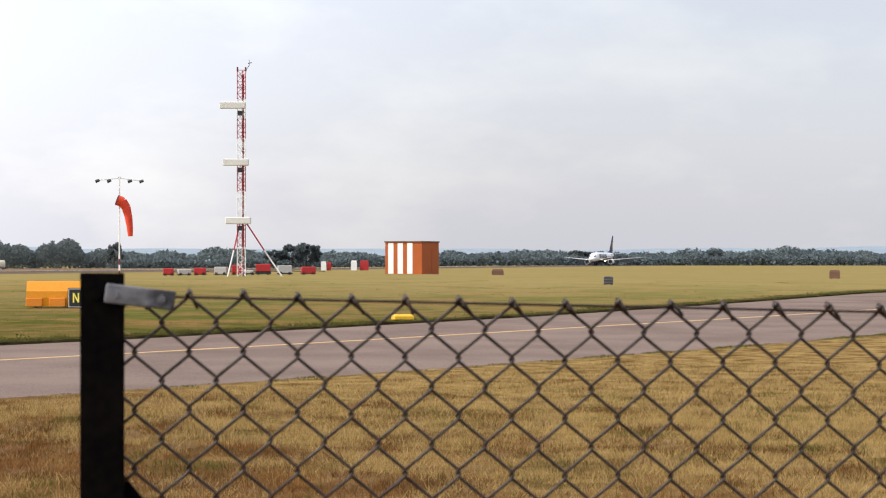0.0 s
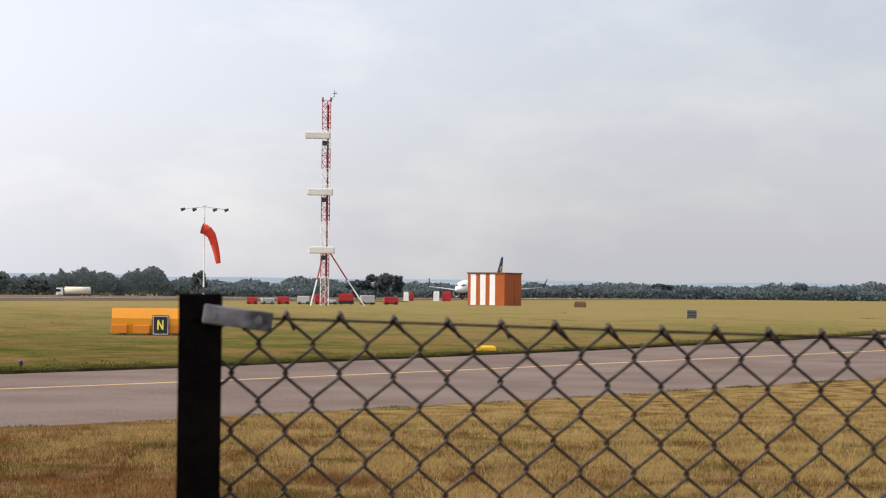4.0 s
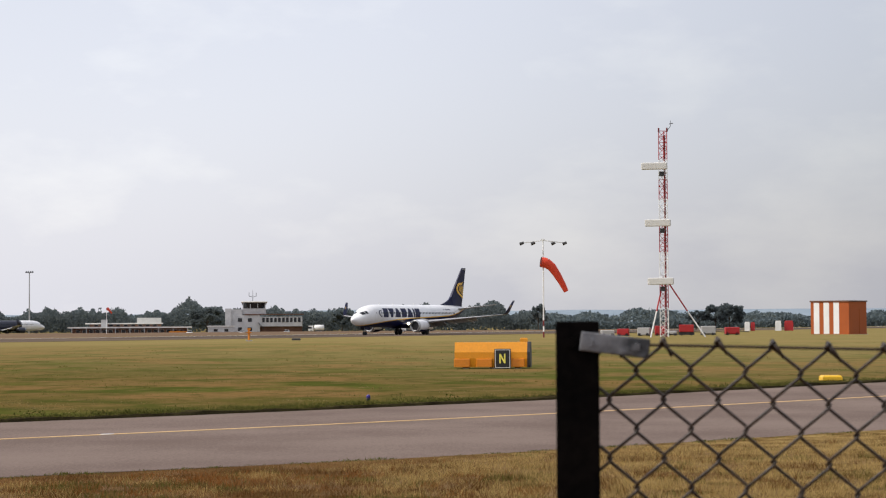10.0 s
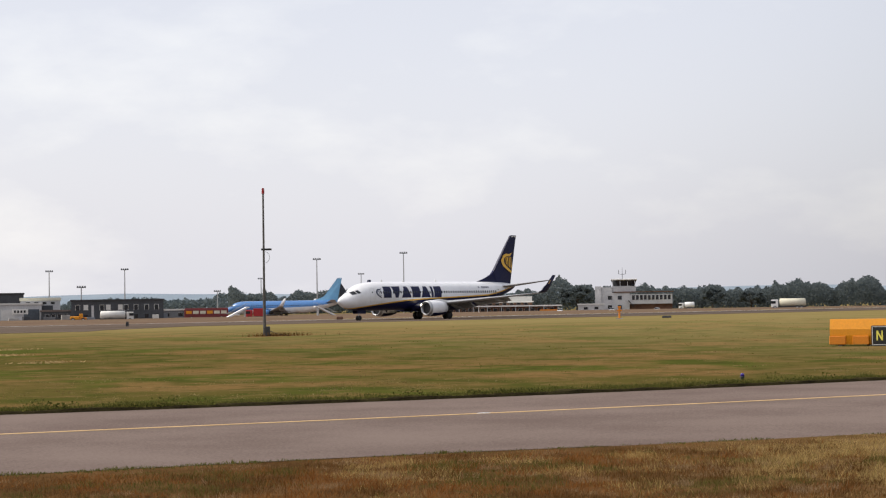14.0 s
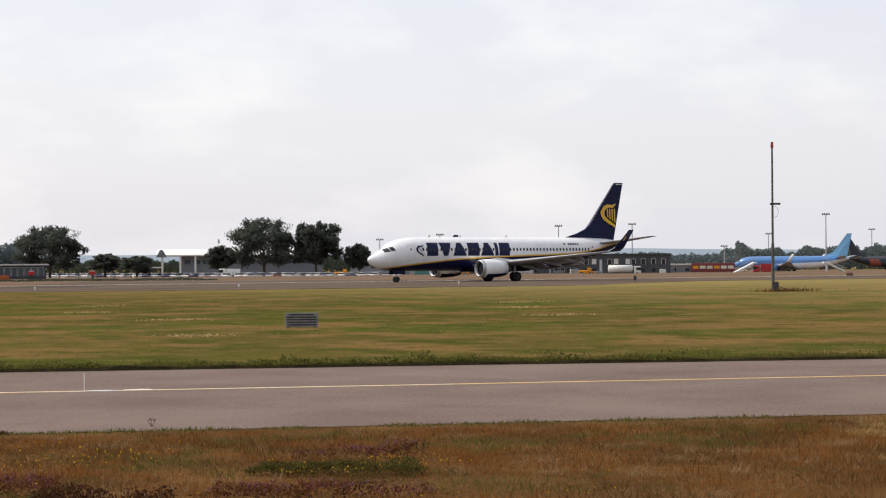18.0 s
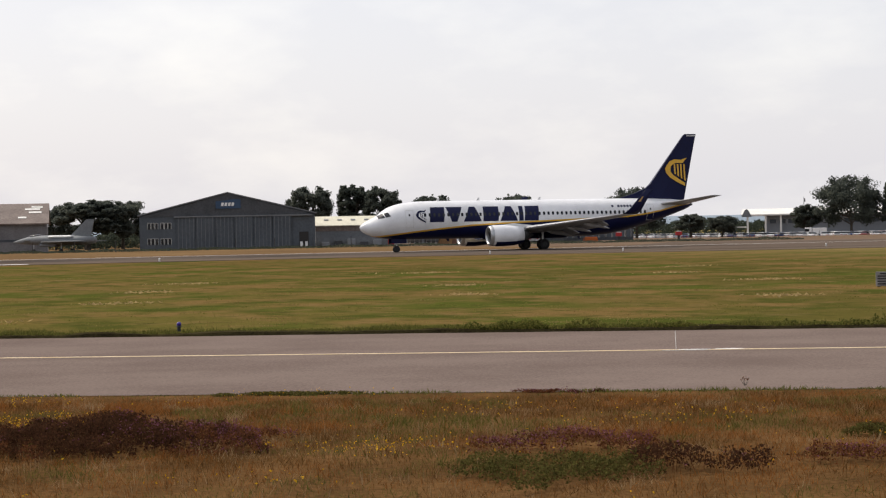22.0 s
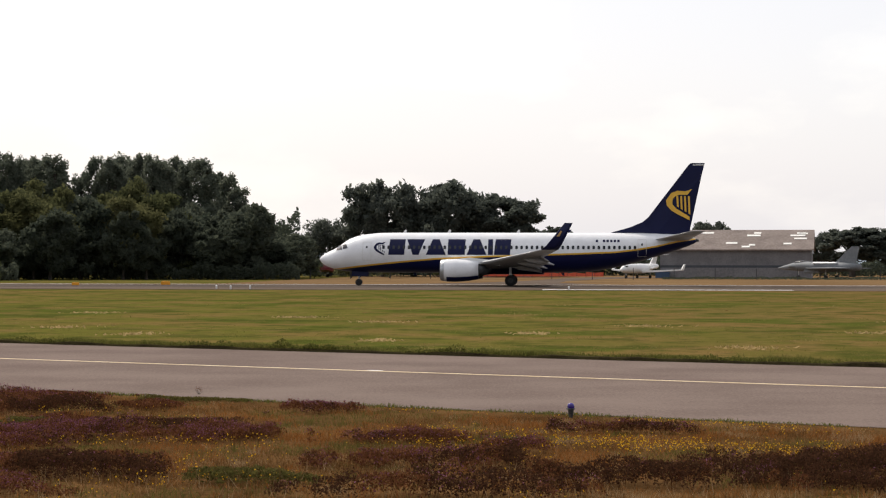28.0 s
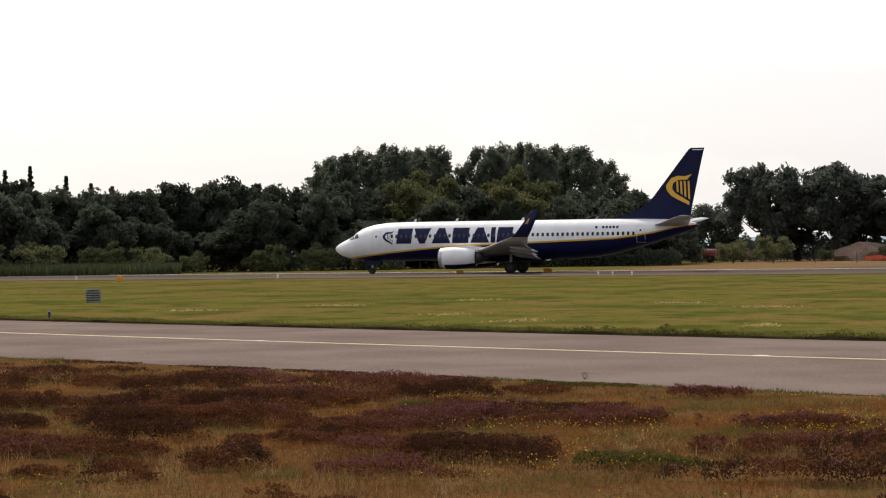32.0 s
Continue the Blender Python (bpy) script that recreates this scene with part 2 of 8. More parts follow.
M_FAN = surface("engine_fan", (0.015, 0.015, 0.017), (0.05, 0.05, 0.055), 4, 0.5, 0.5)


# ---- building helpers ----
def smooth(v):
    v = min(1.0, max(0.0, v))
    return v * v * (3 - 2 * v)


def ground_z(x, y):
    """A low swell on the airfield to the right, and a slight fall towards the terminal."""
    swell = 0.95 * math.exp(-((x - 137) ** 2 + (y - 60) ** 2) / (2 * 45.0 ** 2))
    knoll = 0.17 * math.exp(-((x - 161) ** 2 + (y - 55) ** 2) / (2 * 11.0 ** 2))
    swell *= smooth((x - 25) / 35)
    return swell + knoll - 1.4 * smooth((x - 90) / 200) * smooth((y - 215) / 150)


def spot(angle, far, turn=0.0, lift=0.0):
    """A pose on the ground, seen from the origin at that angle and distance; its +X points to the right, +Y away."""
    x, y = far * math.cos(radians(angle)), far * math.sin(radians(angle))
    return pose(x, y, ground_z(x, y) + lift, 0, 0, angle - 90 + turn)


def thing(name, m, label, category, group="", kind=""):
    ob = new(name)
    ob.empty_display_size = 0.2
    ob.matrix_world = m
    return tagged(ob, label, category, group, kind)


def finish(name, bm, mat, parent=None, label="", shade=False):
    me = bpy.data.meshes.new(name)
    bmesh.ops.recalc_face_normals(bm, faces=bm.faces)
    bm.to_mesh(me)
    bm.free()
    me.materials.append(mat)
    if shade:
        me.shade_smooth()
    ob = new(name, me)
    if parent:
        ob.parent = parent
    return tagged(ob, label)


def part(name, bm, mat, parent, label="", shade=False):
    return finish(name, bm, mat, parent, label, shade)


def box(bm, x0, x1, y0, y1, z0, z1, bevel=0.0, m=None):
    r = bmesh.ops.create_cube(bm, size=1)
    vs = r["verts"]
    for v in vs:
        v.co = Vector(((x0 + x1) / 2 + v.co.x * (x1 - x0), (y0 + y1) / 2 + v.co.y * (y1 - y0), (z0 + z1) / 2 + v.co.z * (z1 - z0)))
        if m:
            v.co = m @ v.co
    if bevel:
        es = list({e for v in vs for e in v.link_edges})
        bmesh.ops.bevel(bm, geom=es, offset=bevel, segments=1, affect="EDGES")
    return bm


def boxes(*rows, bevel=0.0):
    bm = bmesh.new()
    for r in rows:
        box(bm, *r, bevel=bevel)
    return bm


def rod(bm, a, b, r0, r1=None, n=8):
    """A round bar from a to b."""
    a, b = Vector(a), Vector(b)
    r1 = r0 if r1 is None else r1
    d = b - a
    q = d.to_track_quat("Z", "Y").to_matrix().to_4x4()
    bmesh.ops.create_cone(bm, cap_ends=True, segments=n, radius1=r0, radius2=r1, depth=d.length, matrix=Matrix.Translation((a + b) / 2) @ q)
    return bm


def loft(bm, rings, cap=True, closed=True):
    """Skin rings of equal count."""
    rows = [[bm.verts.new(p) for p in r] for r in rings]
    n = len(rows[0])
    for a, b in zip(rows, rows[1:]):
        for i in range(n if closed else n - 1):
            j = (i + 1) % n
            try:
                bm.faces.new((a[i], a[j], b[j], b[i]))
            except ValueError:
                pass
    if cap and closed:
        for r in (rows[0], rows[-1]):
            bm.faces.new(r)
    return bm


def slab(bm, outline, y0, y1):
    """A flat outline in x, z, thick from y0 to y1."""
    return loft(bm, [[(x, y0, z) for x, z in outline], [(x, y1, z) for x, z in outline]])


def spin(bm, profile, axis_z=0.0, n=20, cap=True):
    """A round body about the x axis: rows of x, radius."""
    return loft(bm, [[(x, r * math.cos(2 * math.pi * k / n), axis_z + r * math.sin(2 * math.pi * k / n)) for k in range(n)] for x, r in profile], cap)


def quick(name, verts, faces, mat, label="", category="", kind="stuff", parent=None):
    me = bpy.data.meshes.new(name)
    verts, faces = np.asarray(verts, dtype=np.float32), np.asarray(faces, dtype=np.int32)
    k = faces.shape[1]
    me.vertices.add(len(verts))
    me.vertices.foreach_set("co", verts.ravel())
    me.loops.add(faces.size)
    me.loops.foreach_set("vertex_index", faces.ravel())
    me.polygons.add(len(faces))
    me.polygons.foreach_set("loop_start", np.arange(0, faces.size, k, dtype=np.int32))
    me.update(calc_edges=True)
    me.validate()
    me.shade_flat()
    me.materials.append(mat)
    ob = new(name, me)
    if parent:
        ob.parent = parent
        return tagged(ob, label)
    return tagged(ob, label, category, "", kind)


def blades(rng, x, y, z, high, wide, lean=0.5):
    """One thin blade a point, as triangles."""
    n = len(x)
    a = rng.uniform(0, 2 * np.pi, n)
    b = rng.uniform(0, 2 * np.pi, n)
    l = high * rng.uniform(0, lean, n)
    v = np.empty((n, 3, 3))
    for k, s in ((0, -0.5), (1, 0.5)):
        v[:, k, 0], v[:, k, 1], v[:, k, 2] = x + s * wide * np.cos(a), y + s * wide * np.sin(a), z
    v[:, 2, 0], v[:, 2, 1], v[:, 2, 2] = x + l * np.cos(b), y + l * np.sin(b), z + high
    return v.reshape(-1, 3), np.arange(3 * n).reshape(-1, 3)


def leaf_cards(rng, pts, size):
    """Small four-cornered leaf clumps at random turns."""
    n = len(pts)
    u = rng.normal(size=(n, 3))
    u /= np.linalg.norm(u, axis=1)[:, None]
    w = np.cross(u, rng.normal(size=(n, 3)))
    w /= np.linalg.norm(w, axis=1)[:, None]
    s = size * rng.uniform(0.6, 1.3, n)[:, None]
    t = size * rng.uniform(0.35, 0.8, n)[:, None]
    k = np.cross(u, w) * size * 0.18
    v = np.stack([pts - u * s + k, pts - w * t, pts + u * s + k, pts + w * t], 1)
    return v.reshape(-1, 3), np.arange(4 * n).reshape(-1, 4)


# ---- ground, taxiway, runway ----
def grass_material():
    """Mown summer grass: green, straw and tawny patches of several sizes."""
    m = bpy.data.materials.new("mown_summer_grass")
    m.use_nodes = True
    n, l = m.node_tree.nodes, m.node_tree.links
    b = n["Principled BSDF"]
    b.inputs["Roughness"].default_value = 0.95
    b.inputs["Specular IOR Level"].default_value = 0.0
    tc = n.new("ShaderNodeTexCoord")
    # patches are drawn out a little across the runway
    lay = n.new("ShaderNodeMapping")
    lay.inputs["Scale"].default_value = (0.62, 0.50, 1.0)
    l.new(tc.outputs["Object"], lay.inputs["Vector"])
    sep, far_dry, dry = n.new("ShaderNodeSeparateXYZ"), n.new("ShaderNodeMapRange"), n.new("ShaderNodeMix")
    l.new(tc.outputs["Object"], sep.inputs[0])
    far_dry.inputs["From Min"].default_value, far_dry.inputs["From Max"].default_value, far_dry.inputs["To Max"].default_value = 85.0, 170.0, 0.8
    l.new(sep.outputs[1], far_dry.inputs[0])
    dry.data_type = "RGBA"
    dry.inputs["A"].default_value, dry.inputs["B"].default_value = (0.076, 0.067, 0.017, 1), (0.134, 0.082, 0.030, 1)
    l.new(far_dry.outputs[0], dry.inputs["Factor"])
    side, bleach = n.new("ShaderNodeMapRange"), n.new("ShaderNodeMix")
    side.inputs["From Min"].default_value, side.inputs["From Max"].default_value, side.inputs["To Max"].default_value = 45.0, 110.0, 0.6
    l.new(sep.outputs[0], side.inputs[0])
    bleach.data_type = "RGBA"
    bleach.inputs["B"].default_value = (0.22, 0.168, 0.072, 1)
    l.new(side.outputs[0], bleach.inputs["Factor"])
    l.new(dry.outputs["Result"], bleach.inputs["A"])
    # greener ground towards the wood, with fewer dry patches
    west, lush, dryness = n.new("ShaderNodeMapRange"), n.new("ShaderNodeMix"), n.new("ShaderNodeMapRange")
    west.inputs["From Min"].default_value, west.inputs["From Max"].default_value, west.inputs["To Max"].default_value = 30.0, -5.0, 0.85
    dryness.inputs["From Min"].default_value, dryness.inputs["From Max"].default_value, dryness.inputs["To Min"].default_value = -5.0, 30.0, 0.62
    l.new(sep.outputs[0], west.inputs[0])
    l.new(sep.outputs[0], dryness.inputs[0])
    lush.data_type = "RGBA"
    lush.inputs["B"].default_value = (0.108, 0.102, 0.022, 1)
    l.new(west.outputs[0], lush.inputs["Factor"])
    l.new(bleach.outputs["Result"], lush.inputs["A"])
    last = lush.outputs["Result"]
    for scale, lo, hi, tone, most in ((0.035, 0.47, 0.60, (0.150, 0.096, 0.036), 0.8), (0.15, 0.49, 0.58, (0.062, 0.076, 0.014), 0.9), (0.32, 0.49, 0.60, (0.165, 0.100, 0.038), 0.9), (0.60, 0.52, 0.62, (0.050, 0.058, 0.012), 0.8), (1.3, 0.52, 0.68, (0.165, 0.108, 0.044), 0.7), (2.2, 0.54, 0.68, (0.050, 0.050, 0.013), 0.7), (9.0, 0.50, 0.74, (0.060, 0.050, 0.015), 0.6)):
        q, r, x = n.new("ShaderNodeTexNoise"), n.new("ShaderNodeMapRange"), n.new("ShaderNodeMix")
        q.inputs["Scale"].default_value, q.inputs["Detail"].default_value = scale, 4.0
        r.inputs["From Min"].default_value, r.inputs["From Max"].default_value, r.inputs["To Max"].default_value = lo, hi, most
        x.data_type = "RGBA"
        x.inputs["B"].default_value = (*tone, 1)
        l.new(lay.outputs[0], q.inputs["Vector"])
        l.new(q.outputs[0], r.inputs[0])
        if tone[0] > 0.1:
            less = n.new("ShaderNodeMath")
            less.operation = "MULTIPLY"
            l.new(r.outputs[0], less.inputs[0])
            l.new(dryness.outputs[0], less.inputs[1])
            l.new(less.outputs[0], x.inputs["Factor"])
        else:
            l.new(r.outputs[0], x.inputs["Factor"])
        l.new(last, x.inputs["A"])
        last = x.outputs["Result"]
    # paler, drier grass on the open ground to the right
    east, pale = n.new("ShaderNodeMapRange"), n.new("ShaderNodeMix")
    east.inputs["From Min"].default_value, east.inputs["From Max"].default_value, east.inputs["To Max"].default_value = 55.0, 125.0, 0.58
    l.new(sep.outputs[0], east.inputs[0])
    pale.data_type = "RGBA"
    pale.inputs["B"].default_value = (0.262, 0.208, 0.086, 1)
    l.new(east.outputs[0], pale.inputs["Factor"])
    l.new(last, pale.inputs["A"])
    l.new(pale.outputs["Result"], b.inputs["Base Color"])
    bp = n.new("ShaderNodeBump")
    bp.inputs["Strength"].default_value, bp.inputs["Distance"].default_value = 0.6, 0.08
    l.new(q.outputs[0], bp.inputs["Height"])
    l.new(bp.outputs[0], b.inputs["Normal"])
    return m


M_GRASS = grass_material()
radii = np.concatenate([[0.0], np.geomspace(1.0, 4600, 150)])
turns = np.linspace(0, 2 * np.pi, 241)[:-1]
gv, gf = [], []
for r in radii:
    for a in turns:
        gx, gy = r * math.cos(a), r * math.sin(a)
        gv.append((gx, gy, ground_z(gx, gy)))
for i in range(len(radii) - 1):
    for j in range(240):
        k = (j + 1) % 240
        gf.append((i * 240 + j, (i + 1) * 240 + j, (i + 1) * 240 + k, i * 240 + k))
ground = quick("ground", gv, gf, M_GRASS, "flat airfield of sun-dried mown grass", "ground", "structure")
ground.data.shade_smooth()


def taxi_y(x):
    """The taxiway's yellow centreline."""
    return 37.66 - 0.4654 * x + 0.00104 * x * x if x < 95 else 2.83 - 0.268 * (x - 95)


def near_edge(x):
    """Offset of the taxiway's near edge from the centreline."""
    return -9.2 - 0.75 * smooth((x - 20) / 8)


def far_edge(x):
    """Offset of the far edge: the paving narrows a little to the right, then flares."""
    return float(np.interp(x, (12, 24, 34, 46, 65, 105), (7.55, 7.1, 6.2, 5.8, 6.7, 10.5)))


def strip(name, line, lo, hi, x0, x1, step, mat, label, kind="structure", lift=0.012, parent=None, category=""):
    """A paved band that follows line(x), between offsets lo and hi."""
    xs = np.arange(x0, x1 + step / 2, step)
    v, f = [], []
    for x in xs:
        for o, dz in ((lo, -0.15), (lo, lift), (hi, lift), (hi, -0.15)):
            y = line(x) + (o(x) if callable(o) else o)
            v.append((x, y, ground_z(x, y) + dz))
    for i in range(len(xs) - 1):
        for k in range(3):
            a = 4 * i + k
            f.append((a, a + 4, a + 5, a + 1))
    return quick(name, v, f, mat, label, category or name, kind, parent)


strip("taxiway", taxi_y, lambda x: near_edge(x) - 0.1, far_edge, -140, 190, 2, M_ASPHALT, "narrow grey asphalt taxiway crossing the grass")
strip("taxiway_centreline", taxi_y, -0.065, 0.065, -140, 20, 2, M_LINE, "worn pale painted taxiway centreline", lift=0.018, category="road marking")
strip("amber_centreline", taxi_y, -0.1, 0.1, 20, 190, 2, M_AMBERLINE, "worn amber painted taxiway centreline", lift=0.018, category="road marking")
strip("runway", lambda x: 190, -23, 23, -1300, 1700, 50, M_RUNWAY, "long worn grey runway", lift=0.03, category="runway")
# line paint whitened past the other markings to imitate its glint
M_BRIGHTLINE = surface("glint_white_line_paint", (0.82, 0.81, 0.79), (0.90, 0.89, 0.87), 0.5, 0.6, 0, 0, 6, 0.3)
strip("runway_edge_line", lambda x: 170.4, -0.8, 0.8, -4.3, 17.1, 1.07, M_BRIGHTLINE, "white painted runway edge line, sun glint put into its colour", lift=0.037, category="road marking")
strip("runway_far_line", lambda x: 210.4, -0.45, 0.45, -900, 1500, 50, M_WHITELINE, "white painted line on the far runway edge", lift=0.037, category="road marking")
strip("dry_strip", lambda x: 213, 0.2, 260, -42, 86, 16, surface("sun_scorched_grass", (0.115, 0.070, 0.035), (0.20, 0.130, 0.066), 0.06, 0.95, 0, 0, 1.5, 0.3, gloss=0.0), "sun-scorched tan grass beyond the runway", lift=0.012, category="grass")
strip("bare_strip", lambda x: 213, 0.2, 420, 86, 560, 20, surface("bare_brown_ground", (0.11, 0.075, 0.050), (0.19, 0.135, 0.095), 0.05, 0.95, 0, 0, 1.5, 0.3, gloss=0.0), "bare brown ground before the terminal apron", lift=0.012, category="soil")
strip("runway_mark", lambda x: 193, -1.3, 1.3, 148, 168, 2, M_WHITELINE, "broad white painted mark on the runway", lift=0.040, category="road marking")
# tyre-blackened middle of the runway
M_RUBBER = surface("tyre_blackened_runway", (0.055, 0.046, 0.040), (0.125, 0.103, 0.086), 0.08, 0.95, 0, 0, 2, gloss=0.0)
strip("runway_rubber", lambda x: 190, -7, 12, -200, 1500, 50, M_RUBBER, "dark tyre-marked middle of the runway", lift=0.034, category="runway")


def apron(name, pts, mat, label, lift):
    bm = bmesh.new()
    top = [bm.verts.new((x, y, ground_z(x, y) + lift)) for x, y in pts]
    bm.faces.new(top)
    r = bmesh.ops.extrude_face_region(bm, geom=bm.faces[:])
    for v in r["geom"]:
        if isinstance(v, bmesh.types.BMVert):
            v.co.z -= 0.12
    return tagged(finish(name, bm, mat, None), label, "soil" if "soil" in label else "taxiway", "", "structure")


apron("link_taxiway", [(40, 168), (62, 160), (85, 149), (111, 137), (121, 147), (150, 167)], M_RUNWAY, "worn grey link taxiway flaring off the runway", 0.024)
apron("side_taxiway", [(-22, 213), (-13.5, 236), (-9, 262), (-3.5, 330), (9, 365), (14, 350), (1.5, 300), (-3.5, 262), (-4, 236), (2, 213)], M_RUNWAY, "pale concrete side taxiway leading to the hangars", 0.03)
apron("apron_link", [(88, 212), (175, 212), (235, 262), (300, 330), (190, 330), (118, 262)], M_RUNWAY, "grey link towards the terminal apron", 0.03)
# old crack across the taxiway with pale repair at the centreline
crack = bmesh.new()
for (x0, y0), (x1, y1), w in (((14.0, 31.05), (16.65, 36.95), 0.005), ((13.85, 31.3), (14.15, 31.2), 0.03)):
    d = Vector((x1 - x0, y1 - y0, 0)).normalized()
    s = Vector((-d.y, d.x, 0)) * w
    q = [crack.verts.new(Vector((x, y, ground_z(x, y) + 0.018)) + s * k) for x, y, k in ((x0, y0, -1), (x1, y1, -1), (x1, y1, 1), (x0, y0, 1))]
    crack.faces.new(q)
    r = bmesh.ops.extrude_face_region(crack, geom=crack.faces[-1:])
    for v in r["geom"]:
        if isinstance(v, bmesh.types.BMVert):
            v.co.z -= 0.02
tagged(finish("taxiway_joint", crack, M_CONCRETE), "pale sealed joint across the taxiway", "road marking", "", "structure")
for k, (x, y, a) in enumerate(((14.4, 31.1, -25), (15.0, 30.8, -24), (-17.4, 46.0, -28), (-4.4, 39.6, -26), (29.8, 24.7, -20))):
    pb = bmesh.new()
    bmesh.ops.create_circle(pb, cap_ends=True, segments=9, radius=0.11, matrix=pose(x, taxi_y(x) + 0.12 * (k % 2), ground_z(x, y) + 0.022, 0, 0, a) @ Matrix.Diagonal((2.6 - 0.3 * k, 0.8, 1, 1)))
    r = bmesh.ops.extrude_face_region(pb, geom=pb.faces[:])
    for v in r["geom"]:
        if isinstance(v, bmesh.types.BMVert):
            v.co.z -= 0.02
    tagged(finish("repair_patch", pb, M_WHITELINE), "small pale repair patch on the taxiway line", "road marking", "patches on the line", "structure")


# ---- the heath before the taxiway, and the grass verges ----
def patch_noise(x, y, size, seed):
    return np.array([noise.noise(Vector((a / size, b / size, seed * 7.3))) for a, b in zip(x, y)])


def wedge(rng, n, near=14.0, lo=3.0, hi=121.0, margin=0.0):
    """Points between the fence and the taxiway's near edge."""
    a = np.radians(rng.uniform(lo, hi, n))
    r = np.exp(rng.uniform(math.log(near), math.log(46.0), n) * 0.5 + 0.5 * np.log(rng.uniform(near, 46.0, n)))
    x, y = r * np.cos(a), r * np.sin(a)
    edge = np.array([taxi_y(v) + near_edge(v) for v in x])
    k = y < edge - margin
    return x[k], y[k]


# heather beds: centre, half the width and half the depth as seen from the fence
PURPLE_BEDS = [(3.7, 19.7, 0.72, 0.83), (6.7, 17.9, 1.0, 0.35), (9.3, 24.3, 0.63, 0.42), (8.8, 15.6, 0.5, 0.3), (9.2, 15.4, 0.81, 0.25), (11.6, 18.5, 0.6, 0.14), (-0.7, 22.6, 0.23, 0.25), (-2.2, 24.0, 0.55, 0.43), (-0.8, 22.9, 0.41, 0.25), (-2.3, 21.2, 0.61, 0.44), (-4.6, 24.5, 0.75, 0.85), (-6.5, 24.0, 0.77, 1.3), (-5.7, 18.2, 0.41, 0.44), (-6.4, 20.1, 0.39, 0.33), (-12.1, 31.2, 0.62, 0.86), (-9.5, 30.6, 1.66, 0.81), (-4.0, 28.8, 0.5, 0.67), (-7.2, 22.6, 0.75, 0.29), (-0.5, 16.3, 0.39, 0.28), (0.4, 25.5, 0.68, 0.26)]
DARK_BEDS = [(2.5, 20.0, 1.2, 1.0), (0.6, 19.5, 1.13, 0.45), (7.2, 15.8, 0.52, 0.33), (-1.2, 21.2, 0.52, 0.43), (-1.5, 18.4, 1.25, 0.34), (-5.2, 19.9, 0.8, 0.72), (-6.3, 23.9, 0.53, 1.04), (-7.7, 28.0, 1.08, 0.36), (-9.4, 21.2, 0.67, 0.25), (-10.4, 25.8, 1.64, 0.85), (-9.8, 23.3, 1.27, 0.7), (-7.4, 18.8, 0.35, 0.51), (-12.4, 29.6, 1.11, 0.93), (-8.2, 17.6, 0.3, 0.25), (-14.5, 24.5, 2.0, 1.0), (-17, 29, 2.6, 1.2)]
GREEN_MATS = [(6.0, 16.0, 0.78, 0.75), (6.0, 25.7, 0.64, 0.34), (10.7, 17.2, 0.87, 0.31), (-3.4, 19.4, 0.55, 0.40), (-6.05, 31.0, 0.95, 0.5), (-7.5, 25.7, 0.35, 0.54)]


def bed_weight(beds, x, y, wob):
    """How deep within the given beds a point lies, 0 to 1."""
    w = np.zeros(len(x))
    for cx, cy, a, b in beds:
        r = math.hypot(cx, cy)
        along, deep = ((x - cx) * cy - (y - cy) * cx) / r, ((x - cx) * cx + (y - cy) * cy) / r
        w = np.maximum(w, np.clip((1.12 - np.hypot(along / a, deep / b) - wob) * 2.2, 0, 1))
    return w


def heath_beds(x, y):
    wob = patch_noise(x, y, 0.9, 3) * 0.85 + patch_noise(x, y, 0.35, 7) * 0.7 + patch_noise(x, y, 0.13, 8) * 0.4
    purple, dark, mat = (bed_weight(b, x, y, wob) for b in (PURPLE_BEDS, DARK_BEDS, GREEN_MATS))
    spread = np.clip((-x - 3.0) / 5.0, 0, 1) * np.clip(0.16 + 2.4 * patch_noise(x, y, 1.3, 9) + 1.0 * patch_noise(x, y, 0.4, 11), 0, 1)
    return purple, dark, mat, spread * 0.8


rng = np.random.default_rng(4)
M_LITTER = surface("brown_heath_litter", (0.050, 0.027, 0.011), (0.15, 0.080, 0.032), 0.7, 0.95, 0, 0.4, 16, 0.3, gloss=0.0)
strip("heath_floor", taxi_y, -60, near_edge, -60, 60, 2, M_LITTER, "brown litter-covered soil under the heath", lift=0.012, category="soil")
# the litter turns to pale straw on the dry ground to the right
n, l = M_LITTER.node_tree.nodes, M_LITTER.node_tree.links
tc, sep, lean, spot_noise, wobble, turn_dry, straw_mix = (n.new("ShaderNode" + k) for k in ("TexCoord", "SeparateXYZ", "Math", "TexNoise", "Math", "MapRange", "Mix"))
l.new(tc.outputs["Object"], sep.inputs[0])
lean.operation, lean.inputs[1].default_value = "MULTIPLY_ADD", -0.8
l.new(sep.outputs[1], lean.inputs[0])
l.new(sep.outputs[0], lean.inputs[2])
spot_noise.inputs["Scale"].default_value, spot_noise.inputs["Detail"].default_value = 0.9, 4.0
l.new(tc.outputs["Object"], spot_noise.inputs["Vector"])
wobble.operation, wobble.inputs[1].default_value = "MULTIPLY_ADD", 26.0
l.new(spot_noise.outputs[0], wobble.inputs[0])
l.new(lean.outputs[0], wobble.inputs[2])
turn_dry.inputs["From Min"].default_value, turn_dry.inputs["From Max"].default_value = 23.0, 35.0
l.new(wobble.outputs[0], turn_dry.inputs[0])
straw_mix.data_type = "RGBA"
straw_tone, straw_spots = n.new("ShaderNodeValToRGB"), n.new("ShaderNodeTexNoise")
